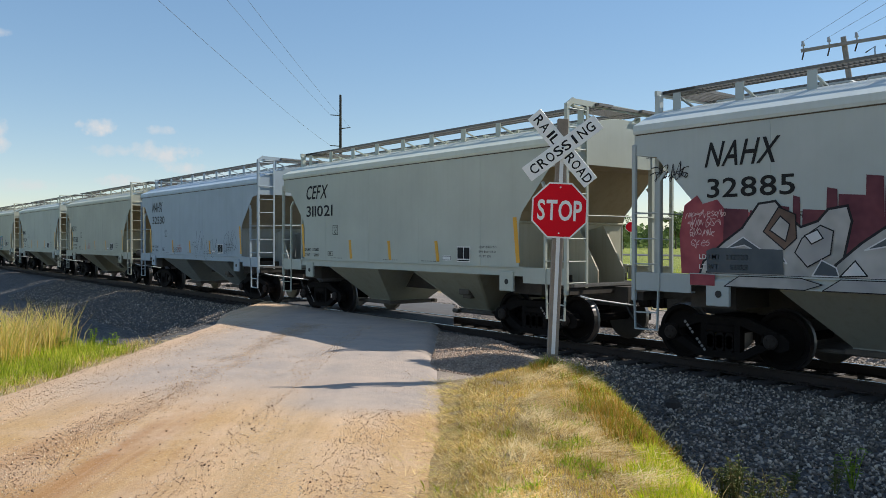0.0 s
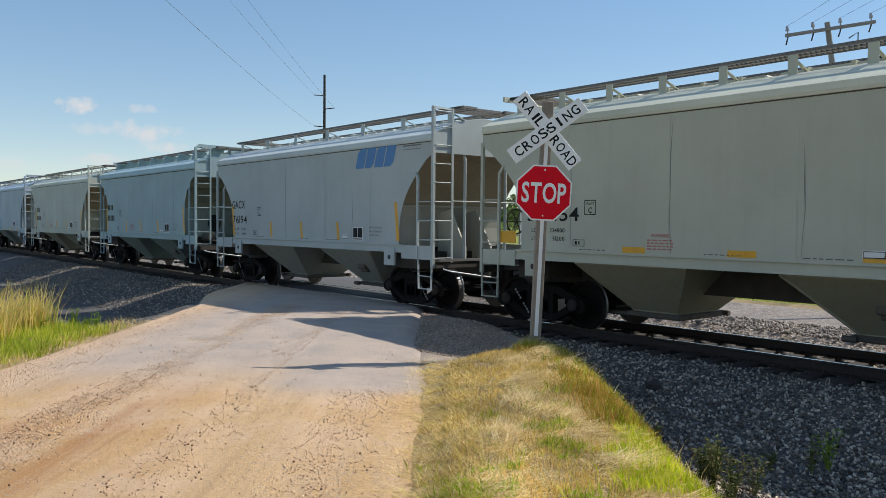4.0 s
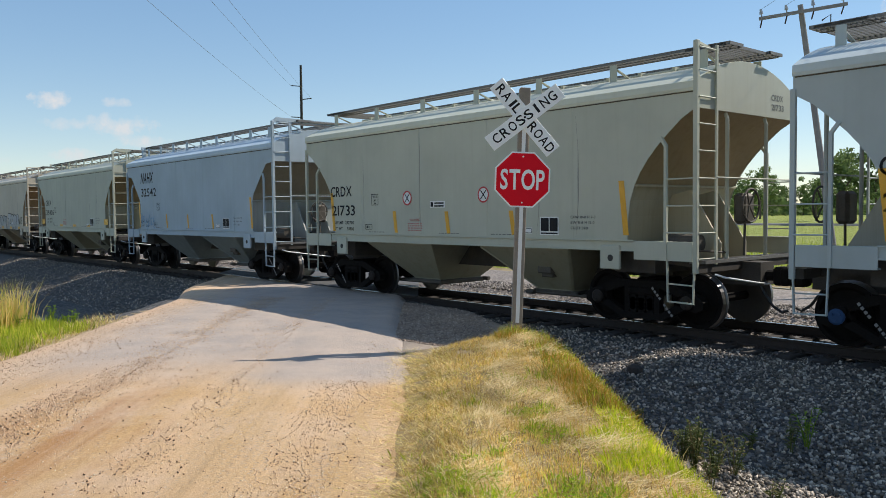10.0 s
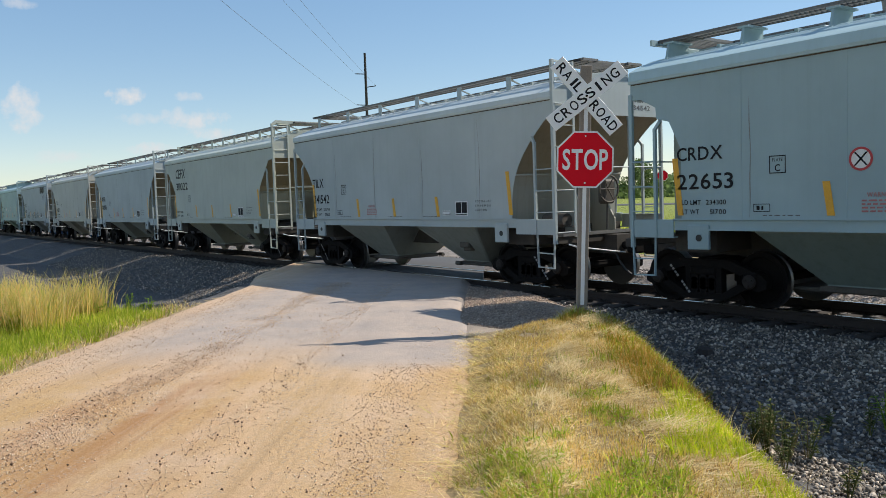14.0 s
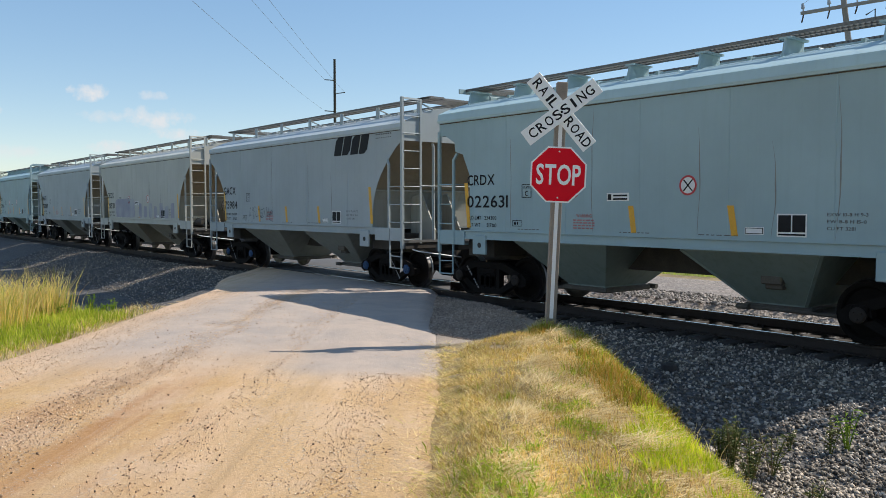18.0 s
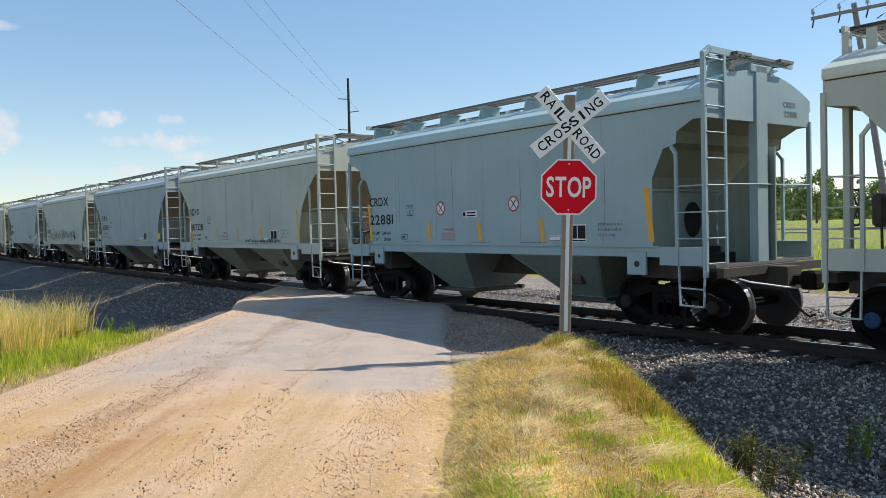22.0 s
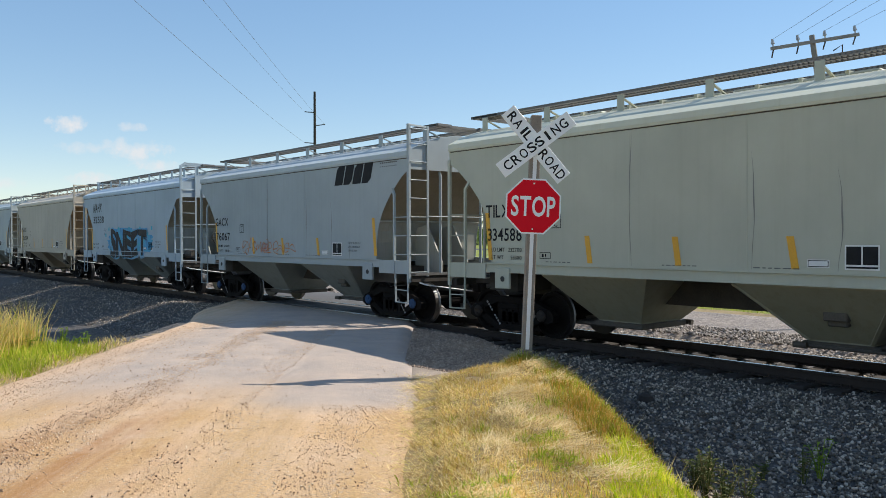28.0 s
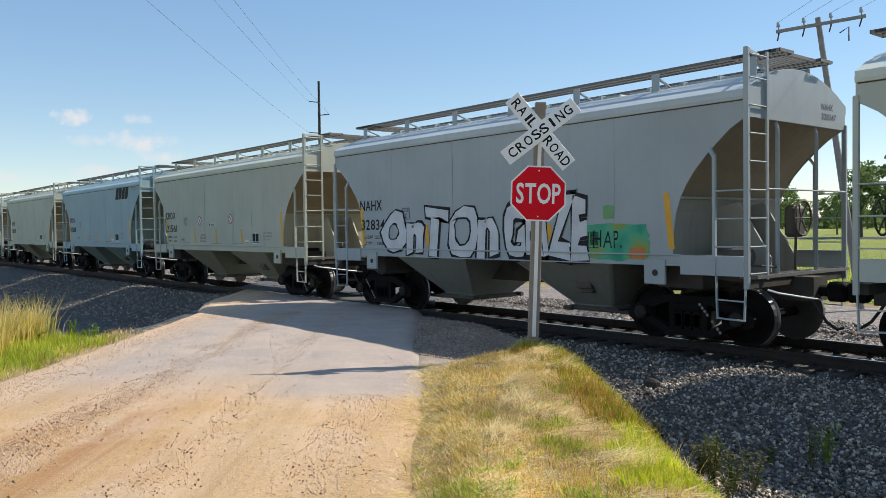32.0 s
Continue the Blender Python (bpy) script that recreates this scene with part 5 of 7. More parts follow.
def reporting_marks(car, mark, number, style, lt, shift=(0, 0), pale=False, kind="arc"):
    g = Geo()
    fat = 0.005 if style == "mid" else 0.012
    if style == "high":
        lettering(g, mark, -4.22, -3.08, 3.13, 3.50, Y_SIDE, fat, 0.25)
        lettering(g, number, -4.22, -4.22 + (0.28 if len(number) == 5 else 0.235) * len(number), 2.65, 2.94, Y_SIDE, fat)
    elif style == "block":
        lettering(g, mark, -4.42, -3.58, 2.41, 2.62, Y_SIDE, fat)
        lettering(g, number, -4.42, -4.42 + 0.205 * len(number), 1.95, 2.19, Y_SIDE, fat)
    elif style == "mid":
        lettering(g, mark, -4.0, -3.16, 2.56, 2.79, Y_SIDE, fat)
        lettering(g, number, -3.98, -3.25, 2.09, 2.31, Y_SIDE, fat)
    else:
        narrow, raised = mark == "TILX", 0.11 if mark == "NDYX" else 0.0
        lettering(g, mark, -4.50, -3.84 if narrow else -3.60, 2.37 + raised, 2.61 + raised, Y_SIDE, fat)
        lettering(g, number, -4.45, -4.45 + (0.155 if narrow else 0.21 if mark == "CBFX" else 0.195) * len(number), 1.91, 2.15, Y_SIDE, fat)
    g.v = [(x + shift[0], y, z + shift[1]) for x, y, z in g.v]
    decal(car, "reporting_mark", g, BLACK, "black stencilled reporting mark and number")
    g = Geo()
    a, b = lt
    x = -4.34
    for row, (s, n) in enumerate((("LD LMT", a), ("LT WT", b))):
        z = 1.70 - row * 0.15
        lettering(g, s, x, x + (0.36 if row == 0 else 0.33), z, z + 0.075, Y_SIDE, 0.008)
        lettering(g, n, x + 0.46 + (0.07 if row else 0), x + 0.82, z, z + 0.075, Y_SIDE, 0.008)
    g.v = [(x + shift[0], y, z + shift[1]) for x, y, z in g.v]
    e = Geo()
    lettering(e, mark, 0.72, 1.12, 3.80, 3.90, 0, 0.012)
    lettering(e, number, 0.72, 0.72 + 0.085 * len(number), 3.64, 3.74, 0, 0.012)
    ends = HALF - SHORT.get(kind, 0) + 0.038
    e.v = [(ends, x, z) for x, y, z in e.v]
    decal(car, "end_mark", e, GREYTXT, "small mark and number on the end panel")
    if pale:
        g.v = [(x, y - 0.024, z) for x, y, z in g.v]
    decal(car, "load_stencil", g, WHITE if pale else BLACK, "small %s load and weight stencil" % ("white" if pale else "black"))
    if style == "mid":
        for k, (x0, x1, z0, z1) in enumerate(((-4.06, -3.08, 2.52, 2.84), (-4.06, -3.18, 2.05, 2.36))):
            decal(car, "mark_panel", patch(Geo(), x0, x1, z0, z1, Y_SIDE + 0.003), WHITE, "fresh white panel behind the mark")


def mark_bars(car):
    """Markings that are too far off to read."""
    g = Geo()
    for row, n in ((2.40, 4), (1.95, 5)):
        for i in range(n):
            patch(g, -4.32 + i * 0.19, -4.20 + i * 0.19, row, row + 0.23, Y_SIDE)
    decal(car, "reporting_mark", g, BLACK, "dark stencilled marking bars")


def logo(car, material):
    """A slanted four-block emblem."""
    g = Geo()
    z0, z1 = 3.29, 3.77
    for k, x in enumerate((2.55, 2.95, 3.35, 3.75)):
        lean = lambda z: 0.30 * (z - z0)
        c = 0.10
        corners = [(0, z0), (0.36 - c * (k % 2), z0), (0.36, z0 + c * (k % 2)), (0.36, z1), (c * (1 - k % 2), z1), (0, z1 - c * (1 - k % 2))]
        corners = [p for i, p in enumerate(corners) if i == 0 or p != corners[i - 1]]
        g.add([(x + u + lean(z), Y_SIDE, z) for u, z in corners], [tuple(range(len(corners)))])
    decal(car, "emblem", g, material, "slanted block emblem")
    g = Geo()
    for i in range(9):
        patch(g, 4.52 + i * 0.075, 4.575 + i * 0.075, 3.70, 3.73, Y_SIDE)
        patch(g, 4.52 + i * 0.075, 4.565 + i * 0.075, 3.62, 3.64, Y_SIDE)
    decal(car, "fine_print", g, GREYTXT, "two lines of fine print")


def crossed_discs(car):
    for x, z in ((-1.46, 2.28), (0.95, 2.30)):
        g = Geo()
        n = 24
        c = [(0.16 * math.cos(2 * math.pi * i / n), 0.16 * math.sin(2 * math.pi * i / n)) for i in range(n)]
        g.add([(x + a, Y_SIDE, z + b) for a, b in c], [tuple(range(n))])
        g.k = 1
        g.add([(x + a, Y_SIDE - 0.003, z + b) for a, b in c] + [(x + a * 0.80, Y_SIDE - 0.003, z + b * 0.80) for a, b in c], [(i, (i + 1) % n, n + (i + 1) % n, n + i) for i in range(n)])
        g.k = 2
        for s in (-1, 1):
            g.add([(x - 0.08 * s - 0.015, Y_SIDE - 0.003, z - 0.09), (x - 0.08 * s + 0.015, Y_SIDE - 0.003, z - 0.09), (x + 0.08 * s + 0.015, Y_SIDE - 0.003, z + 0.09), (x + 0.08 * s - 0.015, Y_SIDE - 0.003, z + 0.09)], [(0, 1, 2, 3)])
        decal(car, "crossed_disc", g, [WHITE, DISC_RED, BLACK], "white disc with a red ring and crossed bars")
    g = Geo()
    patch(g, -0.68, -0.20, 2.06, 2.20, Y_SIDE)
    g.k = 1
    patch(g, -0.66, -0.58, 2.08, 2.18, Y_SIDE - 0.003)
    patch(g, -0.54, -0.24, 2.14, 2.17, Y_SIDE - 0.003)
    patch(g, -0.54, -0.24, 2.08, 2.11, Y_SIDE - 0.003)
    decal(car, "placard", g, [WHITE, BLACK], "small white placard")


def spray(name, cols, size=3.0):
    """Spray paint in a few colours that meet in soft patches."""
    m, nt, bs = nodes_of(name)
    v = coords(nt)
    n = len(cols)
    r = ramp(nt, noise_node(nt, v, size, 2), [(0.30 + 0.40 * i / max(1, n - 1), c) for i, c in enumerate(cols)])
    nt.links.new(r, bs.inputs["Base Color"])
    bs.inputs["Roughness"].default_value = 0.6
    bs.inputs["Specular IOR Level"].default_value = 0.15
    return m


SPRAYS = {
    "black": spray("black_spray", [(0.015, 0.015, 0.018), (0.03, 0.03, 0.035)]),
    "white": spray("white_spray", [(0.55, 0.56, 0.58), (0.68, 0.68, 0.70)]),
    "grey": spray("grey_spray", [(0.28, 0.28, 0.29), (0.46, 0.45, 0.44)], 1.5),
    "maroon": spray("maroon_spray", [(0.085, 0.028, 0.042), (0.17, 0.055, 0.07)]),
    "red": spray("red_spray", [(0.24, 0.05, 0.07), (0.40, 0.10, 0.11)]),
    "cyan": spray("cyan_spray", [(0.05, 0.38, 0.48), (0.10, 0.50, 0.58)]),
    "candy": spray("candy_spray", [(0.52, 0.25, 0.40), (0.38, 0.30, 0.46), (0.58, 0.60, 0.32), (0.30, 0.28, 0.38)], 5),
    "blue": spray("blue_spray", [(0.06, 0.20, 0.42), (0.10, 0.36, 0.60), (0.08, 0.45, 0.50)], 2.5),
    "brown": spray("brown_spray", [(0.10, 0.07, 0.06), (0.20, 0.13, 0.10)]),
    "orange": spray("orange_spray", [(0.55, 0.18, 0.06), (0.62, 0.28, 0.10)]),
    "green": spray("green_spray", [(0.05, 0.14, 0.06), (0.10, 0.20, 0.08)]),
    "mint": spray("mint_spray", [(0.04, 0.30, 0.20), (0.10, 0.42, 0.25), (0.28, 0.34, 0.08)], 2),
    "seafoam": spray("seafoam_spray", [(0.40, 0.56, 0.48), (0.50, 0.62, 0.52)]),
    "purple": spray("faded_purple_spray", [(0.30, 0.30, 0.36), (0.36, 0.35, 0.40), (0.42, 0.43, 0.43)], 1.2),
    "skyblue": spray("sky_blue_spray", [(0.16, 0.30, 0.48), (0.26, 0.42, 0.56)]),
    "silver": spray("silver_spray", [(0.30, 0.30, 0.29), (0.42, 0.41, 0.40), (0.50, 0.49, 0.48)], 2.2),
    "pink": spray("pale_pink_spray", [(0.62, 0.42, 0.42), (0.68, 0.50, 0.50)]),
    "charcoal": spray("charcoal_spray", [(0.07, 0.085, 0.10), (0.10, 0.115, 0.13)]),
}


def piece(car, word, x0, x1, z0, z1, layers, shear=0.0, label="painted graffiti lettering"):
    """A graffiti word in fat overlapping layers: (fatness, spray)."""
    ref = glyphs(word, 0.0)[0]
    g = Geo()
    mats = []
    for i, (fat, s) in enumerate(layers):
        g.k = i
        mats.append(SPRAYS[s])
        lettering(g, word, x0, x1, z0, z1, Y_SIDE - 0.004 - 0.003 * i, fat, shear, ref)
    # an unsteady hand: letters swell, lean and sink along the word
    k = (z1 - z0) * 0.16
    def sway(x, y, z):
        a, b = noise.noise_vector(Vector((x * 2.3, 4.0, z * 1.9)))[:2]
        c, d = noise.noise_vector(Vector((x * 7.0, 9.0, z * 7.0)))[:2]
        return x + k * (a + 0.35 * c), y, z + k * (b + 0.35 * d)
    g.v = [sway(*p) for p in g.v]
    decal(car, "graffiti", g, mats, label)


# strokes of a hand-written tag, each in a unit box
STROKES = [
    [(0.9, 0.85), (0.4, 1.0), (0.1, 0.7), (0.6, 0.5), (0.9, 0.2), (0.4, 0.0), (0.0, 0.3)],
    [(0.0, 0.0), (0.2, 0.9), (0.5, 0.2), (0.7, 1.0), (1.0, 0.1), (1.2, 0.6)],
    [(0.5, 1.0), (0.05, 0.6), (0.3, 0.0), (0.8, 0.1), (0.95, 0.65), (0.5, 1.0), (0.2, 0.5), (1.1, 0.3)],
    [(0.0, 0.45), (0.8, 0.55), (0.6, 0.95), (0.1, 0.7), (0.15, 0.1), (0.9, 0.05)],
    [(0.0, 1.0), (0.4, 0.45), (0.9, 1.1), (0.4, 0.4), (0.2, -0.25), (-0.1, 0.1), (0.9, 0.3)],
    [(0.1, 0.2), (0.5, 0.6), (0.1, 0.8), (0.0, 0.3), (0.7, 0.2), (1.0, 0.7), (0.6, 0.9)],
    [(-0.2, 0.3), (0.5, 0.4), (1.2, 0.2), (0.6, 0.7), (0.0, 0.6)],
]


def smooth_line(pts, per=6):
    out = []
    q = [pts[0]] + pts + [pts[-1]]
    for i in range(1, len(q) - 2):
        for k in range(per):
            t = k / per
            out.append(tuple(0.5 * (2 * q[i][j] + (q[i + 1][j] - q[i - 1][j]) * t + (2 * q[i - 1][j] - 5 * q[i][j] + 4 * q[i + 1][j] - q[i + 2][j]) * t * t + (3 * q[i][j] - q[i - 1][j] - 3 * q[i + 1][j] + q[i + 2][j]) * t ** 3) for j in (0, 1)))
    return out + [pts[-1]]


def scrawl(car, x0, x1, z0, z1, s, seed, width=0.03, words=4):
    """Hand-sprayed tags that run along the side: words of uneven, slanting strokes."""
    r = random.Random(seed)
    g = Geo()
    each = (x1 - x0) / words
    for k in range(words):
        n = max(2, min(5, int(each * r.uniform(0.75, 1.0) / ((z1 - z0) * 0.62) + 0.5)))
        a, wide = x0 + each * k, each * 0.86 / n
        lift, tall = r.uniform(-0.10, 0.10) * (z1 - z0), r.uniform(0.75, 1.05)
        for i in range(n):
            line = smooth_line([(u + r.uniform(-0.16, 0.16), v + r.uniform(-0.16, 0.16)) for u, v in r.choice(STROKES)])
            h = (z1 - z0) * tall * r.uniform(0.8, 1.1)
            pts = [Vector((a + wide * (i + u * 1.02) + 0.12 * h * v, 0, z0 + lift + h * v)) for u, v in line]
            vs = []
            for j, p in enumerate(pts):
                d = (pts[min(j + 1, len(pts) - 1)] - pts[max(j - 1, 0)]).normalized()
                q = Vector((-d.z, 0, d.x)) * width / 2 * (0.8 + 0.3 * math.sin(j * 0.7 + i))
                y = Y_SIDE - 0.004 - 0.00002 * j - 0.0004 * i
                vs += [(p.x + q.x, y, p.z + q.z), (p.x - q.x, y, p.z - q.z)]
            g.add(vs, [(2 * j, 2 * j + 1, 2 * j + 3, 2 * j + 2) for j in range(len(pts) - 1)])
    decal(car, "graffiti", g, SPRAYS[s], "hand-sprayed tag in slanting strokes")


def blob(car, x0, x1, z0, z1, s, seed, lift=0.0, name="paint_patch", label="uneven patch of sprayed paint"):
    r = random.Random(seed)
    g = Geo()
    n = 40
    cx, cz, rx, rz = (x0 + x1) / 2, (z0 + z1) / 2, (x1 - x0) / 2, (z1 - z0) / 2
    pts = []
    for i in range(n):
        t = 2 * math.pi * i / n
        c, d = math.cos(t), math.sin(t)
        k = 1 / max(abs(c), abs(d)) ** 0.75 * r.uniform(0.88, 1.0)
        pts.append((cx + rx * min(1, max(-1, c * k)), Y_SIDE - 0.003 - lift, cz + rz * min(1, max(-1, d * k))))
    g.add(pts, [tuple(range(n))])
    decal(car, name, g, SPRAYS[s], label)


def form(car, pts, fill, edge, lift, width=0.02):
    """One sprayed shape with a painted outline."""
    y = Y_SIDE - 0.003 - lift
    g = Geo()
    n = len(pts)
    g.add([(x, y, z) for x, z in pts], [tuple(range(n))])
    mats = [SPRAYS[fill]]
    if edge:
        mats.append(SPRAYS[edge])
        g.k = 1
        for i in range(n):
            p, q = Vector(pts[i]), Vector(pts[(i + 1) % n])
            d = (q - p).normalized()
            o = Vector((-d.y, d.x)) * width / 2
            e = d * width * 0.4
            g.add([(v.x, y - 0.0005 - 0.00003 * i, v.y) for v in (p - e - o, q + e - o, q + e + o, p - e + o)], [(0, 1, 2, 3)])
    decal(car, "graffiti", g, mats, "sprayed graffiti shape" + (" with a drawn outline" if edge else ""))


# ---- the cars in order, first to pass first ----
# mark, number, kind, paint, mark style, reflectors, load limit, light weight
CONSIST = [
    ("NAHX", "32885", "cham", "palegrey", "high", "upright", "232700", "53300"),
    ("CEFX", "311021", "cham", "greygreen", "high", "upright", "232900", "53100"),
    ("NAHX", "32530", "cham", "lightblue", "high", "upright", "232600", "53400"),
    ("NDYX", "807388", "arc", "sage", "low", "upright", "232900", "53100"),
    ("MRMX", "130724", "arc", "greygreen", "low", "upright", "232700", "53300"),
    ("TILX", "333883", "arc", "sage", "low", "upright", "232700", "53300"),
    ("CBFX", "315454", "trin", "sage", "low", "flat", "234800", "51200"),
    ("GACX", "76194", "arc", "palegrey", "low", "upright", "232900", "53100"),
    ("", "", "crd", "teal", "", "upright", "", ""),
    ("", "", "arc", "greygreen", "", "upright", "", ""),
    ("MRMX", "16510", "cham", "lightblue", "mid", "sill", "232600", "53400"),
    ("TILX", "341123", "arc", "tan", "low", "upright", "232700", "53300"),
    ("NAHX", "328330", "arc", "palegrey", "low", "upright", "232300", "53700"),
    ("CRDX", "022626", "crd", "teal", "block", "upright", "234300", "51700"),
    ("GACX", "29610", "arc", "palegrey", "low", "upright", "232600", "53400"),
    ("CRDX", "21733", "arc", "sage", "low", "upright", "232700", "53300"),
    ("NAHX", "32542", "cham", "lightblue", "high", "upright", "232600", "53400"),
    ("CBFX", "315406", "trin", "sage", "low", "flat", "234800", "51200"),
    ("CEFX", "84671", "arc", "tan", "low", "sill", "232600", "53400"),
    ("RVRX", "14587", "arc", "bluegrey", "low", "upright", "232900", "53100"),
    ("CRDX", "22653", "crd", "teal", "block", "upright", "234300", "51700"),
    ("TILX", "341542", "arc", "palegrey", "low", "upright", "232700", "53300"),
    ("CEFX", "311022", "cham", "greygreen", "high", "upright", "232900", "53100"),
    ("", "", "arc", "palegrey", "", "upright", "", ""),
    ("TILX", "340829", "arc", "greytan", "low", "upright", "232500", "53500"),
    ("GACX", "76107", "arc", "bluegrey", "low", "upright", "232900", "53100"),
    ("CRDX", "022631", "crd", "teal", "block", "upright", "234300", "51700"),
    ("GACX", "75984", "arc", "bluegrey", "low", "upright", "232500", "53500"),
    ("CRDX", "21521", "arc", "greytan", "low", "upright", "232700", "53300"),
    ("NAHX", "328319", "arc", "bluegrey", "low", "upright", "232600", "53400"),
    ("CRDX", "22836", "crd", "teal", "block", "upright", "234300", "51700"),
    ("AOKX", "481897", "cham", "greygreen", "high", "upright", "232600", "53400"),
    ("CRDX", "22881", "crd", "teal", "block", "upright", "234300", "51700"),
    ("NDYX", "807328", "arc", "greygreen", "low", "upright", "232900", "53100"),
    ("FURX", "808858", "arc", "bluegrey", "low", "flat", "234400", "51600"),
    ("TILX", "341051", "arc", "greygreen", "low", "upright", "232700", "53300"),
    ("", "", "arc", "bluegrey", "", "flat", "", ""),
    ("", "", "arc", "sage", "", "upright", "", ""),
    ("NAHX", "328348", "arc", "bluegrey", "low", "upright", "232300", "53700"),
    ("TILX", "336203", "arc", "sage", "low", "upright", "232700", "53300"),
    ("TILX", "334588", "arc", "sage", "low", "upright", "232700", "53300"),
    ("GACX", "76067", "arc", "bluegrey", "low", "upright", "232400", "53600"),
    ("NAHX", "32538", "cham", "lightblue", "high", "upright", "232500", "53500"),
    ("NAHX", "328314", "arc", "tan", "low", "upright", "232600", "53400"),
    ("NAHX", "328370", "arc", "palegrey", "low", "upright", "232700", "53300"),
    ("NDYX", "807355", "arc", "greygreen", "low", "upright", "232900", "53100"),
    ("NAHX", "328347", "arc", "bluegrey", "low", "upright", "232500", "53500"),
    ("CRDX", "21561", "arc", "sage", "low", "upright", "232700", "53300"),
    ("", "", "arc", "teal", "", "upright", "", ""),
    ("", "", "arc", "sage", "", "upright", "", ""),
    ("", "", "arc", "greygreen", "", "upright", "", ""),
    ("", "", "cham", "lightblue", "", "upright", "", ""),
    ("", "", "arc", "sage", "", "upright", "", ""),
    ("", "", "arc", "palegrey", "", "upright", "", ""),
]
WORDS = {"sage": "dusty sage-grey", "greygreen": "grey-green", "palegrey": "pale grey", "bluegrey": "blue-grey", "lightblue": "light blue", "teal": "pale teal", "tan": "dirty tan", "greytan": "dusty grey-tan"}
BLACK_EMBLEM, BLUE_EMBLEM = {14, 19, 25, 27, 41, 48}, {7}
BLUE_CAPS = {11, 14, 19, 24, 25, 27, 31, 34, 41}
PAINTED = {0: "with a large grey and maroon graffiti", 5: "with a big candy-coloured graffiti word", 10: "with thin blue tags", 11: "with graffiti words along its lower side", 16: "with pale blue tags",
           18: "with silver bubble graffiti", 19: "with green and black tags", 24: "with faint wear", 25: "with black sprayed tags", 28: "with a faded purple patch", 35: "with black tags along its side",
           41: "with yellow scribbles", 42: "with orange and blue graffiti", 46: "with white and black bubble graffiti"}


# cars whose markings sit off the usual place
TEXT_SHIFT = {6: (0.27, 0.12), 17: (0.27, 0.12), 34: (0.3, 0.12), 24: (0.25, 0.0)}
# which end of a car carries the hand brake, where it shows
BRAKE = {0: 1, 1: -1, 5: -1, 6: -1, 10: 1, 27: -1, 28: 1, 31: -1, 32: -1, 41: -1, 42: 1, 45: -1, 46: 1}


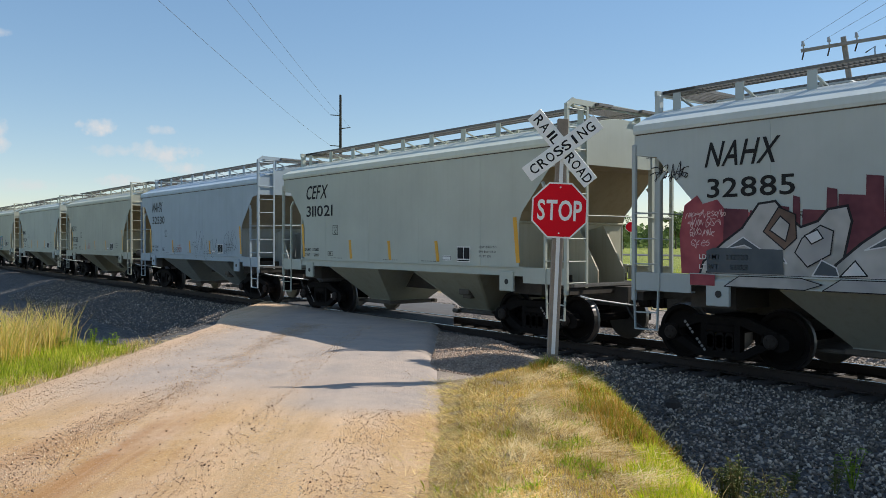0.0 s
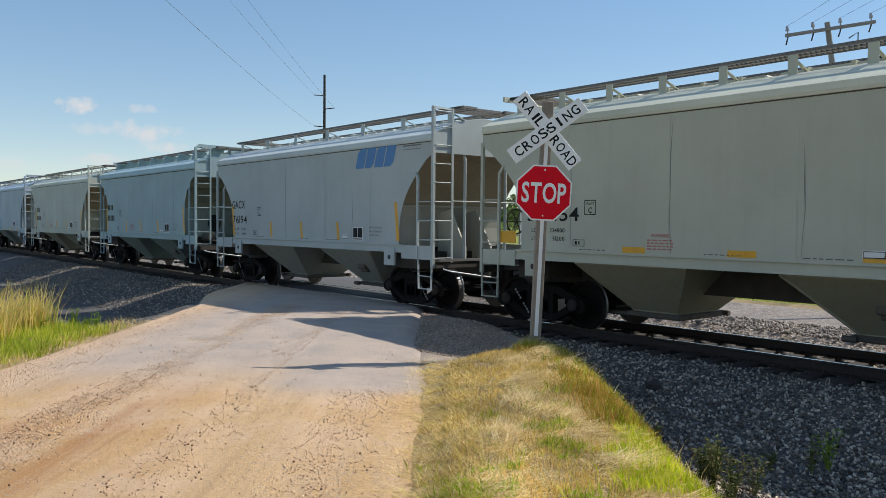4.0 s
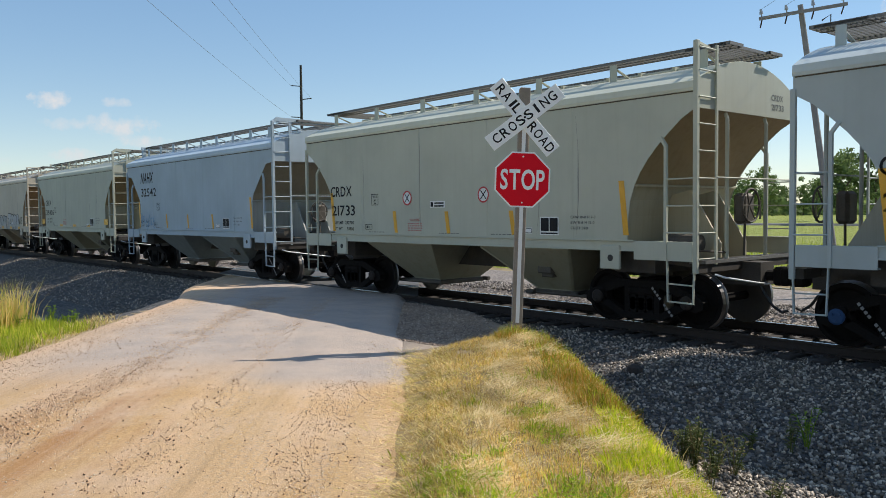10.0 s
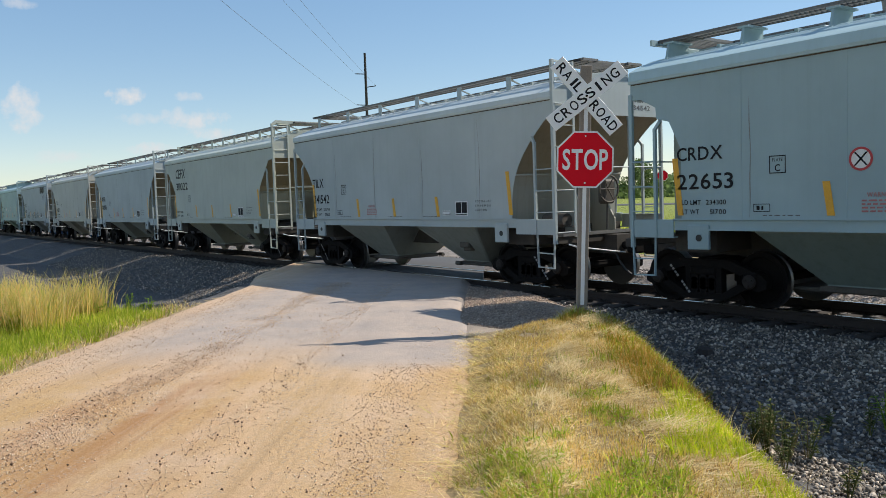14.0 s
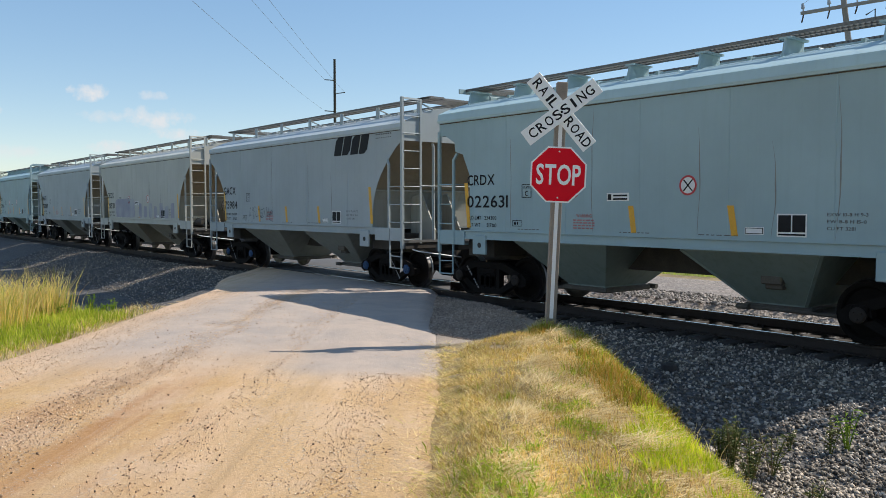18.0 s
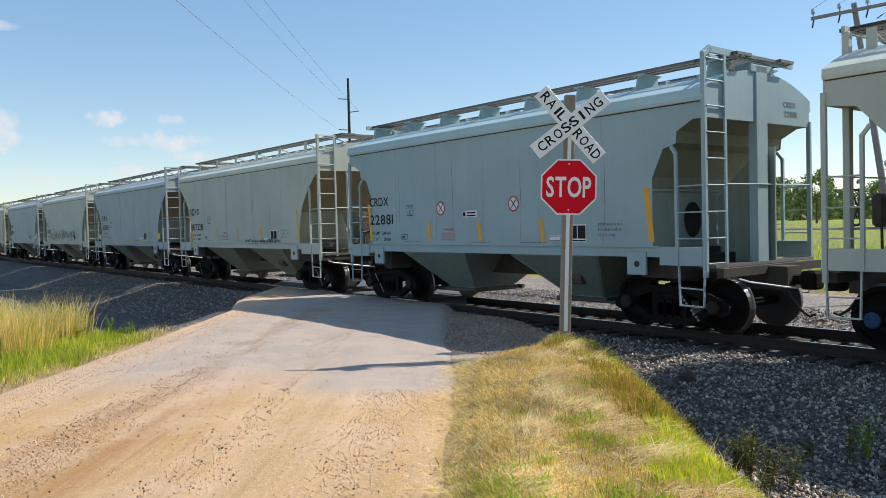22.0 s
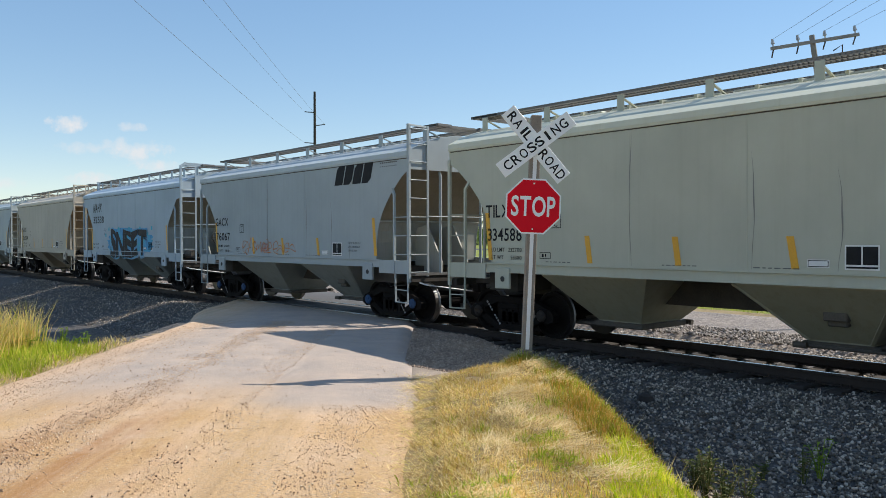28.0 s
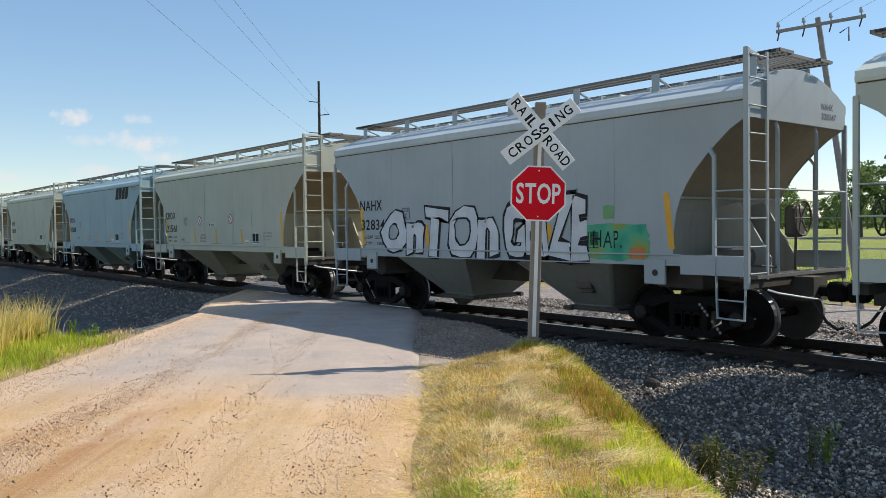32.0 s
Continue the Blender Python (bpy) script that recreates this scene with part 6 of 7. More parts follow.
def build_train():
    cars = []
    for i, (mark, number, kind, paint, style, bars, ld, lt) in enumerate(CONSIST):
        car = make_car(kind, paint, "blue" if i in BLUE_CAPS else "rust", BRAKE.get(i, 1 if (i * 7) % 5 < 3 else -1), 10 if style == "high" or kind == "trin" else (8 if kind == "crd" else 7))
        how = PAINTED.get(i, "with straight chamfered ends" if kind == "cham" else ("with deep top chord" if kind == "crd" else "with rounded end cut-outs"))
        tagged(car, "%s covered hopper car %s" % (WORDS[paint], how), "rail car", "cars of the freight train")
        small_stencils(car, bars, i % 3 != 1, 2.46)
        if mark:
            reporting_marks(car, mark, number, style, (ld, lt), TEXT_SHIFT.get(i, (0, 0)), i == 0, kind)
        else:
            mark_bars(car)
        if i in BLACK_EMBLEM:
            logo(car, BLACK)
        if i in BLUE_EMBLEM:
            logo(car, LOGO_BLUE)
        if mark == "CRDX":
            crossed_discs(car)
        cars.append(car)
    c = cars
    # silver, maroon and red wild-style on the first car
    form(c[0], [(-4.68, 1.47), (-4.72, 2.10), (-4.63, 2.55), (-4.40, 2.70), (-4.30, 2.56), (-4.05, 2.62), (-3.90, 2.45), (-3.45, 2.40), (-3.35, 1.47)], "red", None, 0.0)
    form(c[0], [(-4.50, 1.295), (-4.50, 1.465), (-4.06, 1.465), (-4.06, 1.295)], "red", None, 0.034)
    for k, (x, z, w, h) in enumerate(((-3.95, 2.18, 0.42, 0.30), (-3.52, 2.2, 0.25, 0.24), (-3.12, 2.28, 0.22, 0.22), (-2.86, 2.25, 0.12, 0.38), (-2.72, 2.15, 0.45, 0.28), (-2.38, 2.40, 0.16, 0.32), (-2.22, 2.22, 0.42, 0.40), (-1.86, 2.50, 0.24, 0.36), (-1.62, 2.20, 0.30, 0.50), (-1.2, 2.2, 0.5, 0.3), (-0.5, 2.2, 0.6, 0.45), (0.4, 2.2, 0.5, 0.3), (1.2, 2.2, 0.6, 0.5), (2.2, 2.2, 0.5, 0.35), (3.1, 2.2, 0.6, 0.42))):
        form(c[0], [(x, z - 0.6), (x + 0.02, z + h), (x + w, z + h - 0.03), (x + w + 0.02, z - 0.6)], "maroon", None, 0.0012 + 0.0002 * k)
    for j in range(4):
        x = 2.05 * j
        body = [(-4.34, 1.47), (-4.28, 1.66), (-3.95, 1.95), (-3.62, 2.18), (-3.36, 2.53), (-3.10, 2.56), (-2.92, 2.34), (-2.72, 2.18), (-2.48, 2.26), (-2.34, 2.42), (-2.08, 2.46), (-2.02, 2.25), (-2.18, 1.47)]
        form(c[0], [(px + x, pz) for px, pz in body], "silver", "black", 0.006 + 0.0012 * j, 0.035)
        for k, (shape, fill) in enumerate((([(-3.28, 2.12), (-3.05, 2.47), (-2.80, 2.36), (-2.78, 2.02), (-2.96, 1.86)], "brown"), ([(-3.18, 2.14), (-3.02, 2.34), (-2.88, 2.22), (-2.94, 1.98)], "silver"),
                                           ([(-3.90, 1.86), (-3.60, 2.04), (-3.28, 1.84), (-3.05, 1.86), (-2.92, 1.66), (-3.20, 1.74), (-3.58, 1.92)], "charcoal"), ([(-2.62, 1.62), (-2.30, 1.80), (-2.26, 2.12), (-2.44, 2.20), (-2.70, 2.02), (-2.80, 1.82)], "grey"),
                                           ([(-2.55, 1.50), (-2.42, 1.72), (-2.22, 1.62), (-2.18, 1.50)], "charcoal"), ([(-4.22, 1.50), (-4.02, 1.72), (-3.86, 1.52)], "white"), ([(-2.66, 2.06), (-2.48, 2.14), (-2.40, 2.02), (-2.56, 1.94)], "white"))):
            form(c[0], [(px + x, pz) for px, pz in shape], fill, "black" if fill != "charcoal" else "white", 0.0125 + 0.0012 * k, 0.018)
    form(c[0], [(-4.20, 1.50), (-4.22, 1.83), (-4.10, 1.88), (-2.98, 1.86), (-2.96, 1.50)], "charcoal", None, 0.021)
    for j in range(5):
        x = -3.9 + 1.5 * j
        form(c[0], [(x, 1.295), (x + 0.25, 1.46), (x + 1.2, 1.46), (x + 1.5, 1.38), (x + 1.25, 1.295)], "silver" if j % 2 == 0 else "grey", "black", 0.034 + 0.0008 * j, 0.014)
    scrawl(c[0], -5.28, -4.48, 3.02, 3.28, "black", 9, 0.018, 2)
    scrawl(c[0], -5.20, -4.60, 2.98, 3.12, "black", 19, 0.014, 2)
    for k in range(4):
        scrawl(c[0], -4.60 + 0.03 * k, -3.85 - 0.1 * k, 2.36 - 0.15 * k, 2.48 - 0.15 * k, "pink", 4 + k, 0.012, 2)
    piece(c[5], "SCARE", -3.0, 1.15, 1.42, 2.17, [(0.12, "cyan"), (0.095, "charcoal"), (0.05, "candy")], 0.1)
    piece(c[5], "Tica", 2.3, 3.3, 1.65, 1.98, [(0.0, "black")])
    piece(c[5], "Scare", -4.05, -3.12, 1.36, 1.60, [(0.012, "black")])
    piece(c[10], "EASTSIDE", -2.38, -0.88, 1.82, 2.02, [(-0.01, "blue")])
    piece(c[10], "HKS", -2.3, -0.98, 1.32, 1.74, [(-0.012, "blue")], 0.2)
    piece(c[11], "NON", -0.96, -0.05, 1.56, 1.95, [(0.02, "black")])
    piece(c[11], "JANK", 0.10, 2.65, 1.32, 1.80, [(0.09, "black"), (0.06, "seafoam")])
    piece(c[11], "BUTCH", 2.78, 4.28, 1.50, 1.90, [(0.005, "black")])
    scrawl(c[16], -4.4, -2.9, 1.50, 2.05, "skyblue", 21, 0.035, 3)
    scrawl(c[2], 0.1, 2.6, 1.52, 2.2, "charcoal", 5, 0.014, 2)
    scrawl(c[2], 2.9, 4.1, 1.55, 2.25, "charcoal", 6, 0.014, 1)
    scrawl(c[2], -1.9, -0.9, 1.55, 1.75, "charcoal", 7, 0.012, 1)
    piece(c[18], "HEANE", -2.30, 0.80, 1.36, 1.92, [(0.12, "black"), (0.085, "silver")], 0.1)
    piece(c[18], "ZORB", 1.2, 3.5, 1.36, 2.02, [(0.12, "black"), (0.085, "silver")], 0.15)
    piece(c[18], "sab03", 3.5, 4.2, 1.60, 1.95, [(0.0, "black")])
    scrawl(c[19], -0.55, 0.25, 1.60, 1.98, "green", 31, 0.06, 2)
    scrawl(c[19], 0.62, 1.75, 1.58, 1.82, "green", 32, 0.06, 3)
    piece(c[19], "Blood", 3.15, 4.15, 1.60, 1.90, [(0.0, "green")])
    scrawl(c[25], -3.3, -1.85, 1.45, 2.1, "black", 41, 0.032, 2)
    scrawl(c[25], -1.2, 1.75, 1.42, 2.1, "black", 42, 0.036, 3)
    scrawl(c[25], 0.1, 1.6, 1.45, 1.9, "charcoal", 44, 0.03, 2)
    scrawl(c[25], 3.45, 4.35, 2.85, 3.2, "maroon", 43, 0.025, 1)
    blob(c[28], -3.4, -0.6, 1.5, 2.35, "purple", 51)
    for k in range(7):
        blob(c[28], -0.2 + 0.62 * k, 0.2 + 0.62 * k, 1.52, 1.52 + (0.5 if k % 2 else 0.62), "purple", 60 + k)
    scrawl(c[27], -2.6, -0.9, 1.6, 2.1, "charcoal", 55, 0.012, 3)
    scrawl(c[35], -3.55, 2.85, 1.62, 2.1, "black", 71, 0.04, 10)
    scrawl(c[33], 0.5, 3.2, 1.45, 1.6, "black", 73, 0.02, 5)
    scrawl(c[41], -2.6, 0.6, 1.55, 2.0, "orange", 81, 0.025, 5)
    blob(c[42], -2.4, 3.1, 1.42, 2.15, "blue", 91)
    blob(c[42], -1.6, 0.8, 1.9, 2.42, "blue", 92, 0.0015)
    piece(c[42], "SNEET", -1.85, 2.2, 1.32, 2.25, [(0.10, "skyblue"), (0.075, "blue"), (0.05, "black")], 0.0)
    for k in range(14):
        blob(c[42], -2.6 + 0.41 * k, -2.45 + 0.41 * k, 2.05 + 0.3 * math.sin(k * 2.1), 2.2 + 0.3 * math.sin(k * 2.1), "cyan", 100 + k, 0.003)
    blob(c[46], 2.3, 3.95, 1.33, 2.0, "mint", 111)
    blob(c[46], 2.95, 3.2, 2.05, 2.3, "mint", 112)
    blob(c[46], 3.5, 3.85, 1.38, 1.58, "orange", 113, 0.003)
    piece(c[46], "OnTOn", -3.55, 0.30, 1.42, 2.28, [(0.085, "black"), (0.05, "white")], 0.1)
    piece(c[46], "GEIZE", 0.55, 2.6, 1.40, 2.40, [(0.10, "black"), (0.05, "white")], 0.0)
    piece(c[46], "HAP.", 2.75, 3.35, 1.55, 1.85, [(0.0, "black")])
    return cars


CARS = build_train()


# ---- crossing sign ----
def build_sign():
    sign = tagged(new("crossing_sign"), "leaning wooden post with white railroad crossbuck and red stop sign", "road sign")
    base = world_xy(11.05, 1.27)
    turn = Matrix((RIGHT, AHEAD, (0, 0, 1))).transposed().to_4x4()
    sign.matrix_world = Matrix.Translation((base.x, base.y, 0.12)) @ turn @ pose(0, 0, 0, 0, 2.4, 0)
    g = Geo().soft((-0.072, -0.072, -0.3), (0.072, 0.072, 3.54), 0.008)
    part("post", g.mesh("post", POST_WOOD), sign, "weathered square wooden post")
    g = Geo().soft((-0.026, -0.079, 0.30), (0.026, -0.0725, 3.0), 0.002)
    part("reflective_strip", g.mesh("reflective_strip", ALU), sign, "pale reflective strip")
    cz = 2.28
    def octagon(r, y, dz=0.0):
        return [(r * math.cos(radians(22.5 + 45 * i)), y, cz + dz + r * math.sin(radians(22.5 + 45 * i))) for i in range(8)]
    R = 0.381 / math.cos(radians(22.5))
    g = Geo().loft([octagon(R, -0.083), octagon(R, -0.081)])
    plate = part("stop_plate", g.mesh("stop_plate", SIGN_WHITE), sign, "octagonal sign plate with white border")
    g = Geo().loft([octagon(R * 0.945, -0.0855), octagon(R * 0.945, -0.083)])
    part("red_face", g.mesh("red_face", SIGN_RED), plate, "bright red face")
    g = Geo()
    lettering(g, "STOP", -0.300, 0.300, cz - 0.135, cz + 0.135, -0.0885, 0.02)
    part("word", g.mesh("word", SIGN_WHITE), plate, "white word STOP")
    for z in (-0.315, 0.315):
        g = Geo().lathe_y([(0.012, -0.088), (0.012, -0.094), (0.004, -0.096)], 8, (0, 0, cz + z))
        part("bolt", g.mesh("bolt", ALU), plate)
    for name, word, ang, y, order in (("railroad_board", ("RAIL", "ROAD"), -48, -0.079, 0), ("crossing_board", ("CROS", "SING"), 39, -0.100, 1)):
        g = Geo().soft((-0.61, y - 0.012, -0.114), (0.61, y, 0.114), 0.003)
        b = part(name, g.mesh(name, SIGN_WHITE), sign, "white crossbuck board with black letters")
        b.matrix_basis = pose(0, 0, 3.13) @ pose(0, 0, 0, 0, -ang, 0)
        g = Geo()
        if order:
            for i, c in enumerate("CROSSING"):
                x = -0.49 + i * 0.136
                w = 0.03 if c == "I" else 0.105
                lettering(g, c, x - w / 2 + 0.01, x + w / 2 + 0.01, -0.062, 0.068, y - 0.0145, 0.012)
        else:
            for i, c in enumerate("RAIL"):
                x = -0.50 + i * 0.125 - (0.03 if c == "L" else 0)
                w = 0.03 if c == "I" else 0.10
                lettering(g, c, x - w / 2, x + w / 2, -0.065, 0.065, y - 0.0145, 0.012)
            for i, c in enumerate("ROAD"):
                x = 0.17 + i * 0.122
                lettering(g, c, x - 0.05, x + 0.05, -0.065, 0.065, y - 0.0145, 0.012)
        part("letters", g.mesh("letters", BLACK), b, "black painted letters")
    g = Geo().lathe_y([(0.016, -0.113), (0.016, -0.125), (0.006, -0.128)], 8, (0, 0, 3.13))
    part("bolt", g.mesh("bolt", TRUCK), sign)


build_sign()


# ---- poles and wires ----
LINE = Vector((0.69, -0.72, 0)).normalized()


def catenary(p, q, sag, n=24):
    p, q = Vector(p), Vector(q)
    return [p.lerp(q, i / n) - Vector((0, 0, sag * 4 * (i / n) * (1 - i / n))) for i in range(n + 1)]


def build_near_pole():
    pole = tagged(new("utility_pole"), "leaning grey wooden utility pole with crossarm and insulators", "utility pole")
    az = radians(25.1)
    at = Vector((-math.sin(az) * 24, -12.47 + math.cos(az) * 24, 0))
    top = Vector((at.x, at.y, 1.96 + 24 * 0.23))
    arm = Vector((0.73, 0.68, 0)).normalized()
    foot = top - Vector((0, 0, 8.2)) + arm * 1.15
    up = (top - foot).normalized()
    g = Geo().tube([foot, foot.lerp(top, 0.5), top], 0.10, 10, 0.070)
    part("pole", g.mesh("pole", POLE_WOOD), pole)
    across = (arm - up * arm.dot(up)).normalized()
    c = top - up * 0.21
    g = Geo().bar(c - across * 1.15 - LINE * -0.14, c + across * 1.15 - LINE * -0.14, 0.07, 0.085)
    part("crossarm", g.mesh("crossarm", POLE_WOOD), pole, "weathered wooden crossarm")
    ends = []
    for k in (-1.08, -0.42, 0.28, 1.06):
        p = c + across * k + LINE * 0.14
        g = Geo().tube([p, p + up * 0.14], 0.018, 6)
        g.tube([p + up * 0.12, p + up * 0.16, p + up * 0.20, p + up * 0.25], 0.055, 8, 0.03)
        part("insulator", g.mesh("insulator", PORCELAIN), pole, "grey glass insulator")
        g = Geo().tube([p - up * 0.02, p - up * 0.10 - LINE * 0.10, p - up * 0.20 - LINE * 0.24], 0.020, 6)
        part("fuse_cutout", g.mesh("fuse_cutout", POLE_DARK), pole, "hanging dark fuse cutout")
        ends.append(p + up * 0.24)
    g = Geo().tube([c + across * 0.5 - up * 0.3, c + across * 0.75 - up * 0.18, c + across * 0.70 - up * 0.55], 0.02, 6)
    part("bracket", g.mesh("bracket", POLE_DARK), pole)
    for p in ends:
        q = p + LINE * 52 + Vector((0, 0, 0.6))
        w = thing("overhead_wire", Geo().tube(catenary(p, q, 0.9), 0.004, 5).mesh("overhead_wire", WIRE), "thin dark overhead wire strung from the leaning pole", "wire", "overhead wires")


def build_far_pole():
    pole = tagged(new("transmission_pole"), "tall dark transmission pole with three side insulators", "utility pole")
    at = Vector((-0.857 * 105, -12.47 + 0.515 * 105, 0))
    g = Geo().tube([at + Vector((0, 0, -1)), at + Vector((0, 0, 10)), at + Vector((0, 0, 21.05))], 0.24, 10, 0.15)
    part("pole", g.mesh("pole", POLE_DARK), pole)
    side = Vector((0.72, 0.69, 0))
    for k, (s, drop) in enumerate(((-1, 2.7), (1, 4.4), (-1, 6.7))):
        p = at + Vector((0, 0, 21.05 - drop))
        q = p + side * s * 1.35 + Vector((0, 0, 0.12))
        g = Geo().tube([p, q], 0.06, 8)
        part("insulator_arm", g.mesh("insulator_arm", POLE_DARK), pole)
        far = q + Vector((0.79, -0.61, 0)) * 118 + Vector((0, 0, 0.5))
        thing("overhead_wire", Geo().tube(catenary(q, far, 1.0, 40), 0.011, 5).mesh("overhead_wire", WIRE), "thin dark overhead wire strung from the tall pole", "wire", "overhead wires")


build_near_pole()
build_far_pole()


# ---- grass and weeds ----
def blades(name, base, height, width, lean, heading, material, label, seed, category="grass"):
    """Bent tapering blades, one mesh. base: n x 3; lean: how far the tip leans, as a share of the height."""
    r = np.random.RandomState(seed)
    n = len(base)
    h = height[:, None]
    d = np.stack([np.cos(heading), np.sin(heading), np.zeros(n)], 1)
    side_a = r.uniform(0, 2 * np.pi, n)
    s = np.stack([np.cos(side_a), np.sin(side_a), np.zeros(n)], 1) * width[:, None] / 2
    up = np.array([0, 0, 1.0])
    k = lean[:, None]
    mid = base + up * h * (0.55 * (1 - k ** 3) + 0.02) + d * h * k * 0.32
    tip = base + up * h * np.sqrt(np.maximum(0.0009, 1 - np.minimum(k, 0.999) ** 2)) + d * h * k
    v = np.stack([base - s, base + s, mid - s * 0.8, mid + s * 0.8, tip], 1).reshape(-1, 3)
    f = np.array([(0, 1, 3), (0, 3, 2), (2, 3, 4)])[None] + 5 * np.arange(n)[:, None, None]
    return thing(name, cloud_mesh(name, v, f.reshape(-1, 3), material), label, category, kind="stuff")


def verge_points(r, n, a0, a1, w0, w1, keep=None):
    out = []
    while len(out) < n:
        a, w = r.uniform(a0, a1), r.uniform(w0, w1)
        if keep and not keep(a, w):
            continue
        p = world_xy(a, w)
        out.append((p.x, p.y, ground_z(p.x, p.y) - 0.01))
    return np.array(out)


def verge_edge(a):
    """How far the grass reaches from the road towards the ballast."""
    return 1.80 + 0.14 * step(a, 7.6, 5.4) - 0.46 * step(a, 9.2, 11.2) + 0.12 * noise.noise(Vector((a * 1.3, 4, 0)))


def road_side(a):
    return -0.14 + 1.02 * step(a, 9.3, 11.3) + 0.13 * noise.noise(Vector((a * 1.6, 9, 0)))


def tufts(r, count, per, spread, a0, a1, w0, w1, keep):
    """Blades in tufts: their feet, and headings that fan out from each tuft's middle."""
    mid = verge_points(r, count, a0, a1, w0, w1, keep)
    n = count * per
    c = np.repeat(mid, per, 0)
    size = np.repeat(r.uniform(0.5, 1.5, count), per)
    off = r.normal(size=(n, 2)) * spread * size[:, None]
    p = c.copy()
    p[:, :2] += off
    for q in p:
        q[2] = ground_z(q[0], q[1]) - 0.01
    hd = np.arctan2(off[:, 1], off[:, 0]) + r.normal(0, 0.6, n)
    grow = np.repeat(r.uniform(0.55, 1.25, count), per)
    return p, hd, grow


def leaflets(name, p, size, material, label, seed):
    """Small rounded leaves, each of four triangles round a dented middle, nearly level."""
    r = np.random.RandomState(seed)
    n = len(p)
    t = r.uniform(0, 6.28, n)[:, None] + np.arange(6)[None] * (2 * np.pi / 6)
    k = r.uniform(size[0], size[1], n)[:, None] * np.where(np.arange(6)[None] % 3 == 0, 1.15, 0.8)
    tilt, way = r.uniform(-0.6, 0.6, n)[:, None], r.uniform(0, 6.28, n)[:, None]
    x, y = k * np.cos(t), k * np.sin(t)
    z = (x * np.cos(way) + y * np.sin(way)) * np.tan(tilt)
    v = np.stack([x, y, z], -1) + p[:, None, :]
    f = np.array([(0, 1, 2, 3), (0, 3, 4, 5)])[None] + 6 * np.arange(n)[:, None, None]
    return thing(name, cloud_mesh(name, v.reshape(-1, 3), f.reshape(-1, 4), material), label, "clover", kind="stuff")


def build_grass():
    r = np.random.RandomState(21)
    N = lambda x, y, z: noise.noise(Vector((x, y, z)))
    inside = lambda a, w: road_side(a) < w < verge_edge(a) and a < 11.4
    across = math.atan2(RIGHT.y, RIGHT.x)
    # mown straw in swathes that lie together, heaped here and there
    def swathe(n, keep, pile, loose):
        p = verge_points(r, n, 3.2, 11.5, -0.3, 2.0, keep)
        hd, flat = np.empty(n), np.empty(n)
        for i, q in enumerate(p):
            a, w = road_xy(q[0], q[1])
            heap = max(0.0, N(a * 1.5, w * 2.1, 13))
            hd[i] = across + 1.5 * N(a * 0.9, w * 1.1, 17) + 0.5 * N(a * 4, w * 4, 19)
            q[2] += pile * heap * r.rand() + r.rand() * 0.03
            flat[i] = 0.997 - 0.12 * heap * r.rand()
        return p, hd + r.normal(0, loose, n), flat
    thin = lambda a, w: inside(a, w) and N(a * 1.3, w * 1.7, 6) > -0.30
    p, hd, flat = swathe(22000, thin, 0.16, 1.3)
    n = len(p)
    blades("mown_straw", p, r.uniform(0.05, 0.16, n), r.uniform(0.004, 0.009, n), flat, hd, STRAW, "dry mown straw lying on the road verge", 1)
    rows_of_straw = lambda a, w: inside(a, w) and min(abs(w - 0.62 - 0.22 * math.sin(a * 0.9)), abs(w - 1.15 - 0.15 * math.sin(a * 1.3 + 2))) < 0.17 + 0.14 * N(a * 2, w * 2, 41)
    p, hd, flat = swathe(13000, rows_of_straw, 0.24, 0.6)
    n = len(p)
    blades("straw_heaps", p, r.uniform(0.12, 0.30, n), r.uniform(0.004, 0.009, n), flat, hd, PALE_STRAW, "pale heaps of cut straw on the verge", 12)
    p, hd, grow = tufts(r, 1300, 16, 0.035, 3.2, 11.4, -0.2, 1.9, inside)
    n = len(p)
    blades("dry_grass", p, r.uniform(0.03, 0.085, n) * grow, r.uniform(0.004, 0.008, n), r.uniform(0.2, 0.9, n), hd, STRAW, "short dry grass tufts on the road verge", 2)
    # mown stubble, upright and short, yellow-green between the swathes
    p, hd, grow = tufts(r, 2600, 14, 0.03, 3.2, 11.2, -0.15, 1.75, lambda a, w: inside(a, w) and N(a * 1.5, w * 2.1, 13) < 0.22)
    n = len(p)
    blades("mown_stubble", p, r.uniform(0.03, 0.085, n) * grow, r.uniform(0.003, 0.006, n), r.uniform(0.05, 0.7, n), hd, STUBBLE, "short yellow-green mown stubble on the verge", 18)
    # a ragged golden fringe where the mower turned at the road
    p = verge_points(r, 6500, 3.4, 10.0, -0.22, 0.32, lambda a, w: w > road_side(a) - 0.05 + 0.06 * N(a * 5, 1, 8))
    n = len(p)
    p[:, 2] += r.uniform(0.0, 0.045, n)
    blades("straw_fringe", p, r.uniform(0.05, 0.13, n), r.uniform(0.004, 0.008, n), r.uniform(0.80, 0.995, n), across + math.pi + r.normal(0, 1.3, n), STRAW, "golden straw fringe at the edge of the road", 19)
    # loose strands strewn on the edge of the road
    p = verge_points(r, 6500, 3.6, 10.6, -0.50, 0.12, lambda a, w: r.rand() < ((w + 0.55) / 0.6) ** 1.5 * (0.4 + 1.2 * abs(N(a * 1.3, 2, 2))))
    p[:, 2] = [road_z(*road_xy(q[0], q[1])) + 0.008 for q in p]
    blades("strewn_straw", p, r.uniform(0.08, 0.28, len(p)), r.uniform(0.003, 0.007, len(p)), r.uniform(0.97, 0.998, len(p)), r.uniform(0, 6.28, len(p)), STRAW, "loose straw strewn along the road edge", 3)
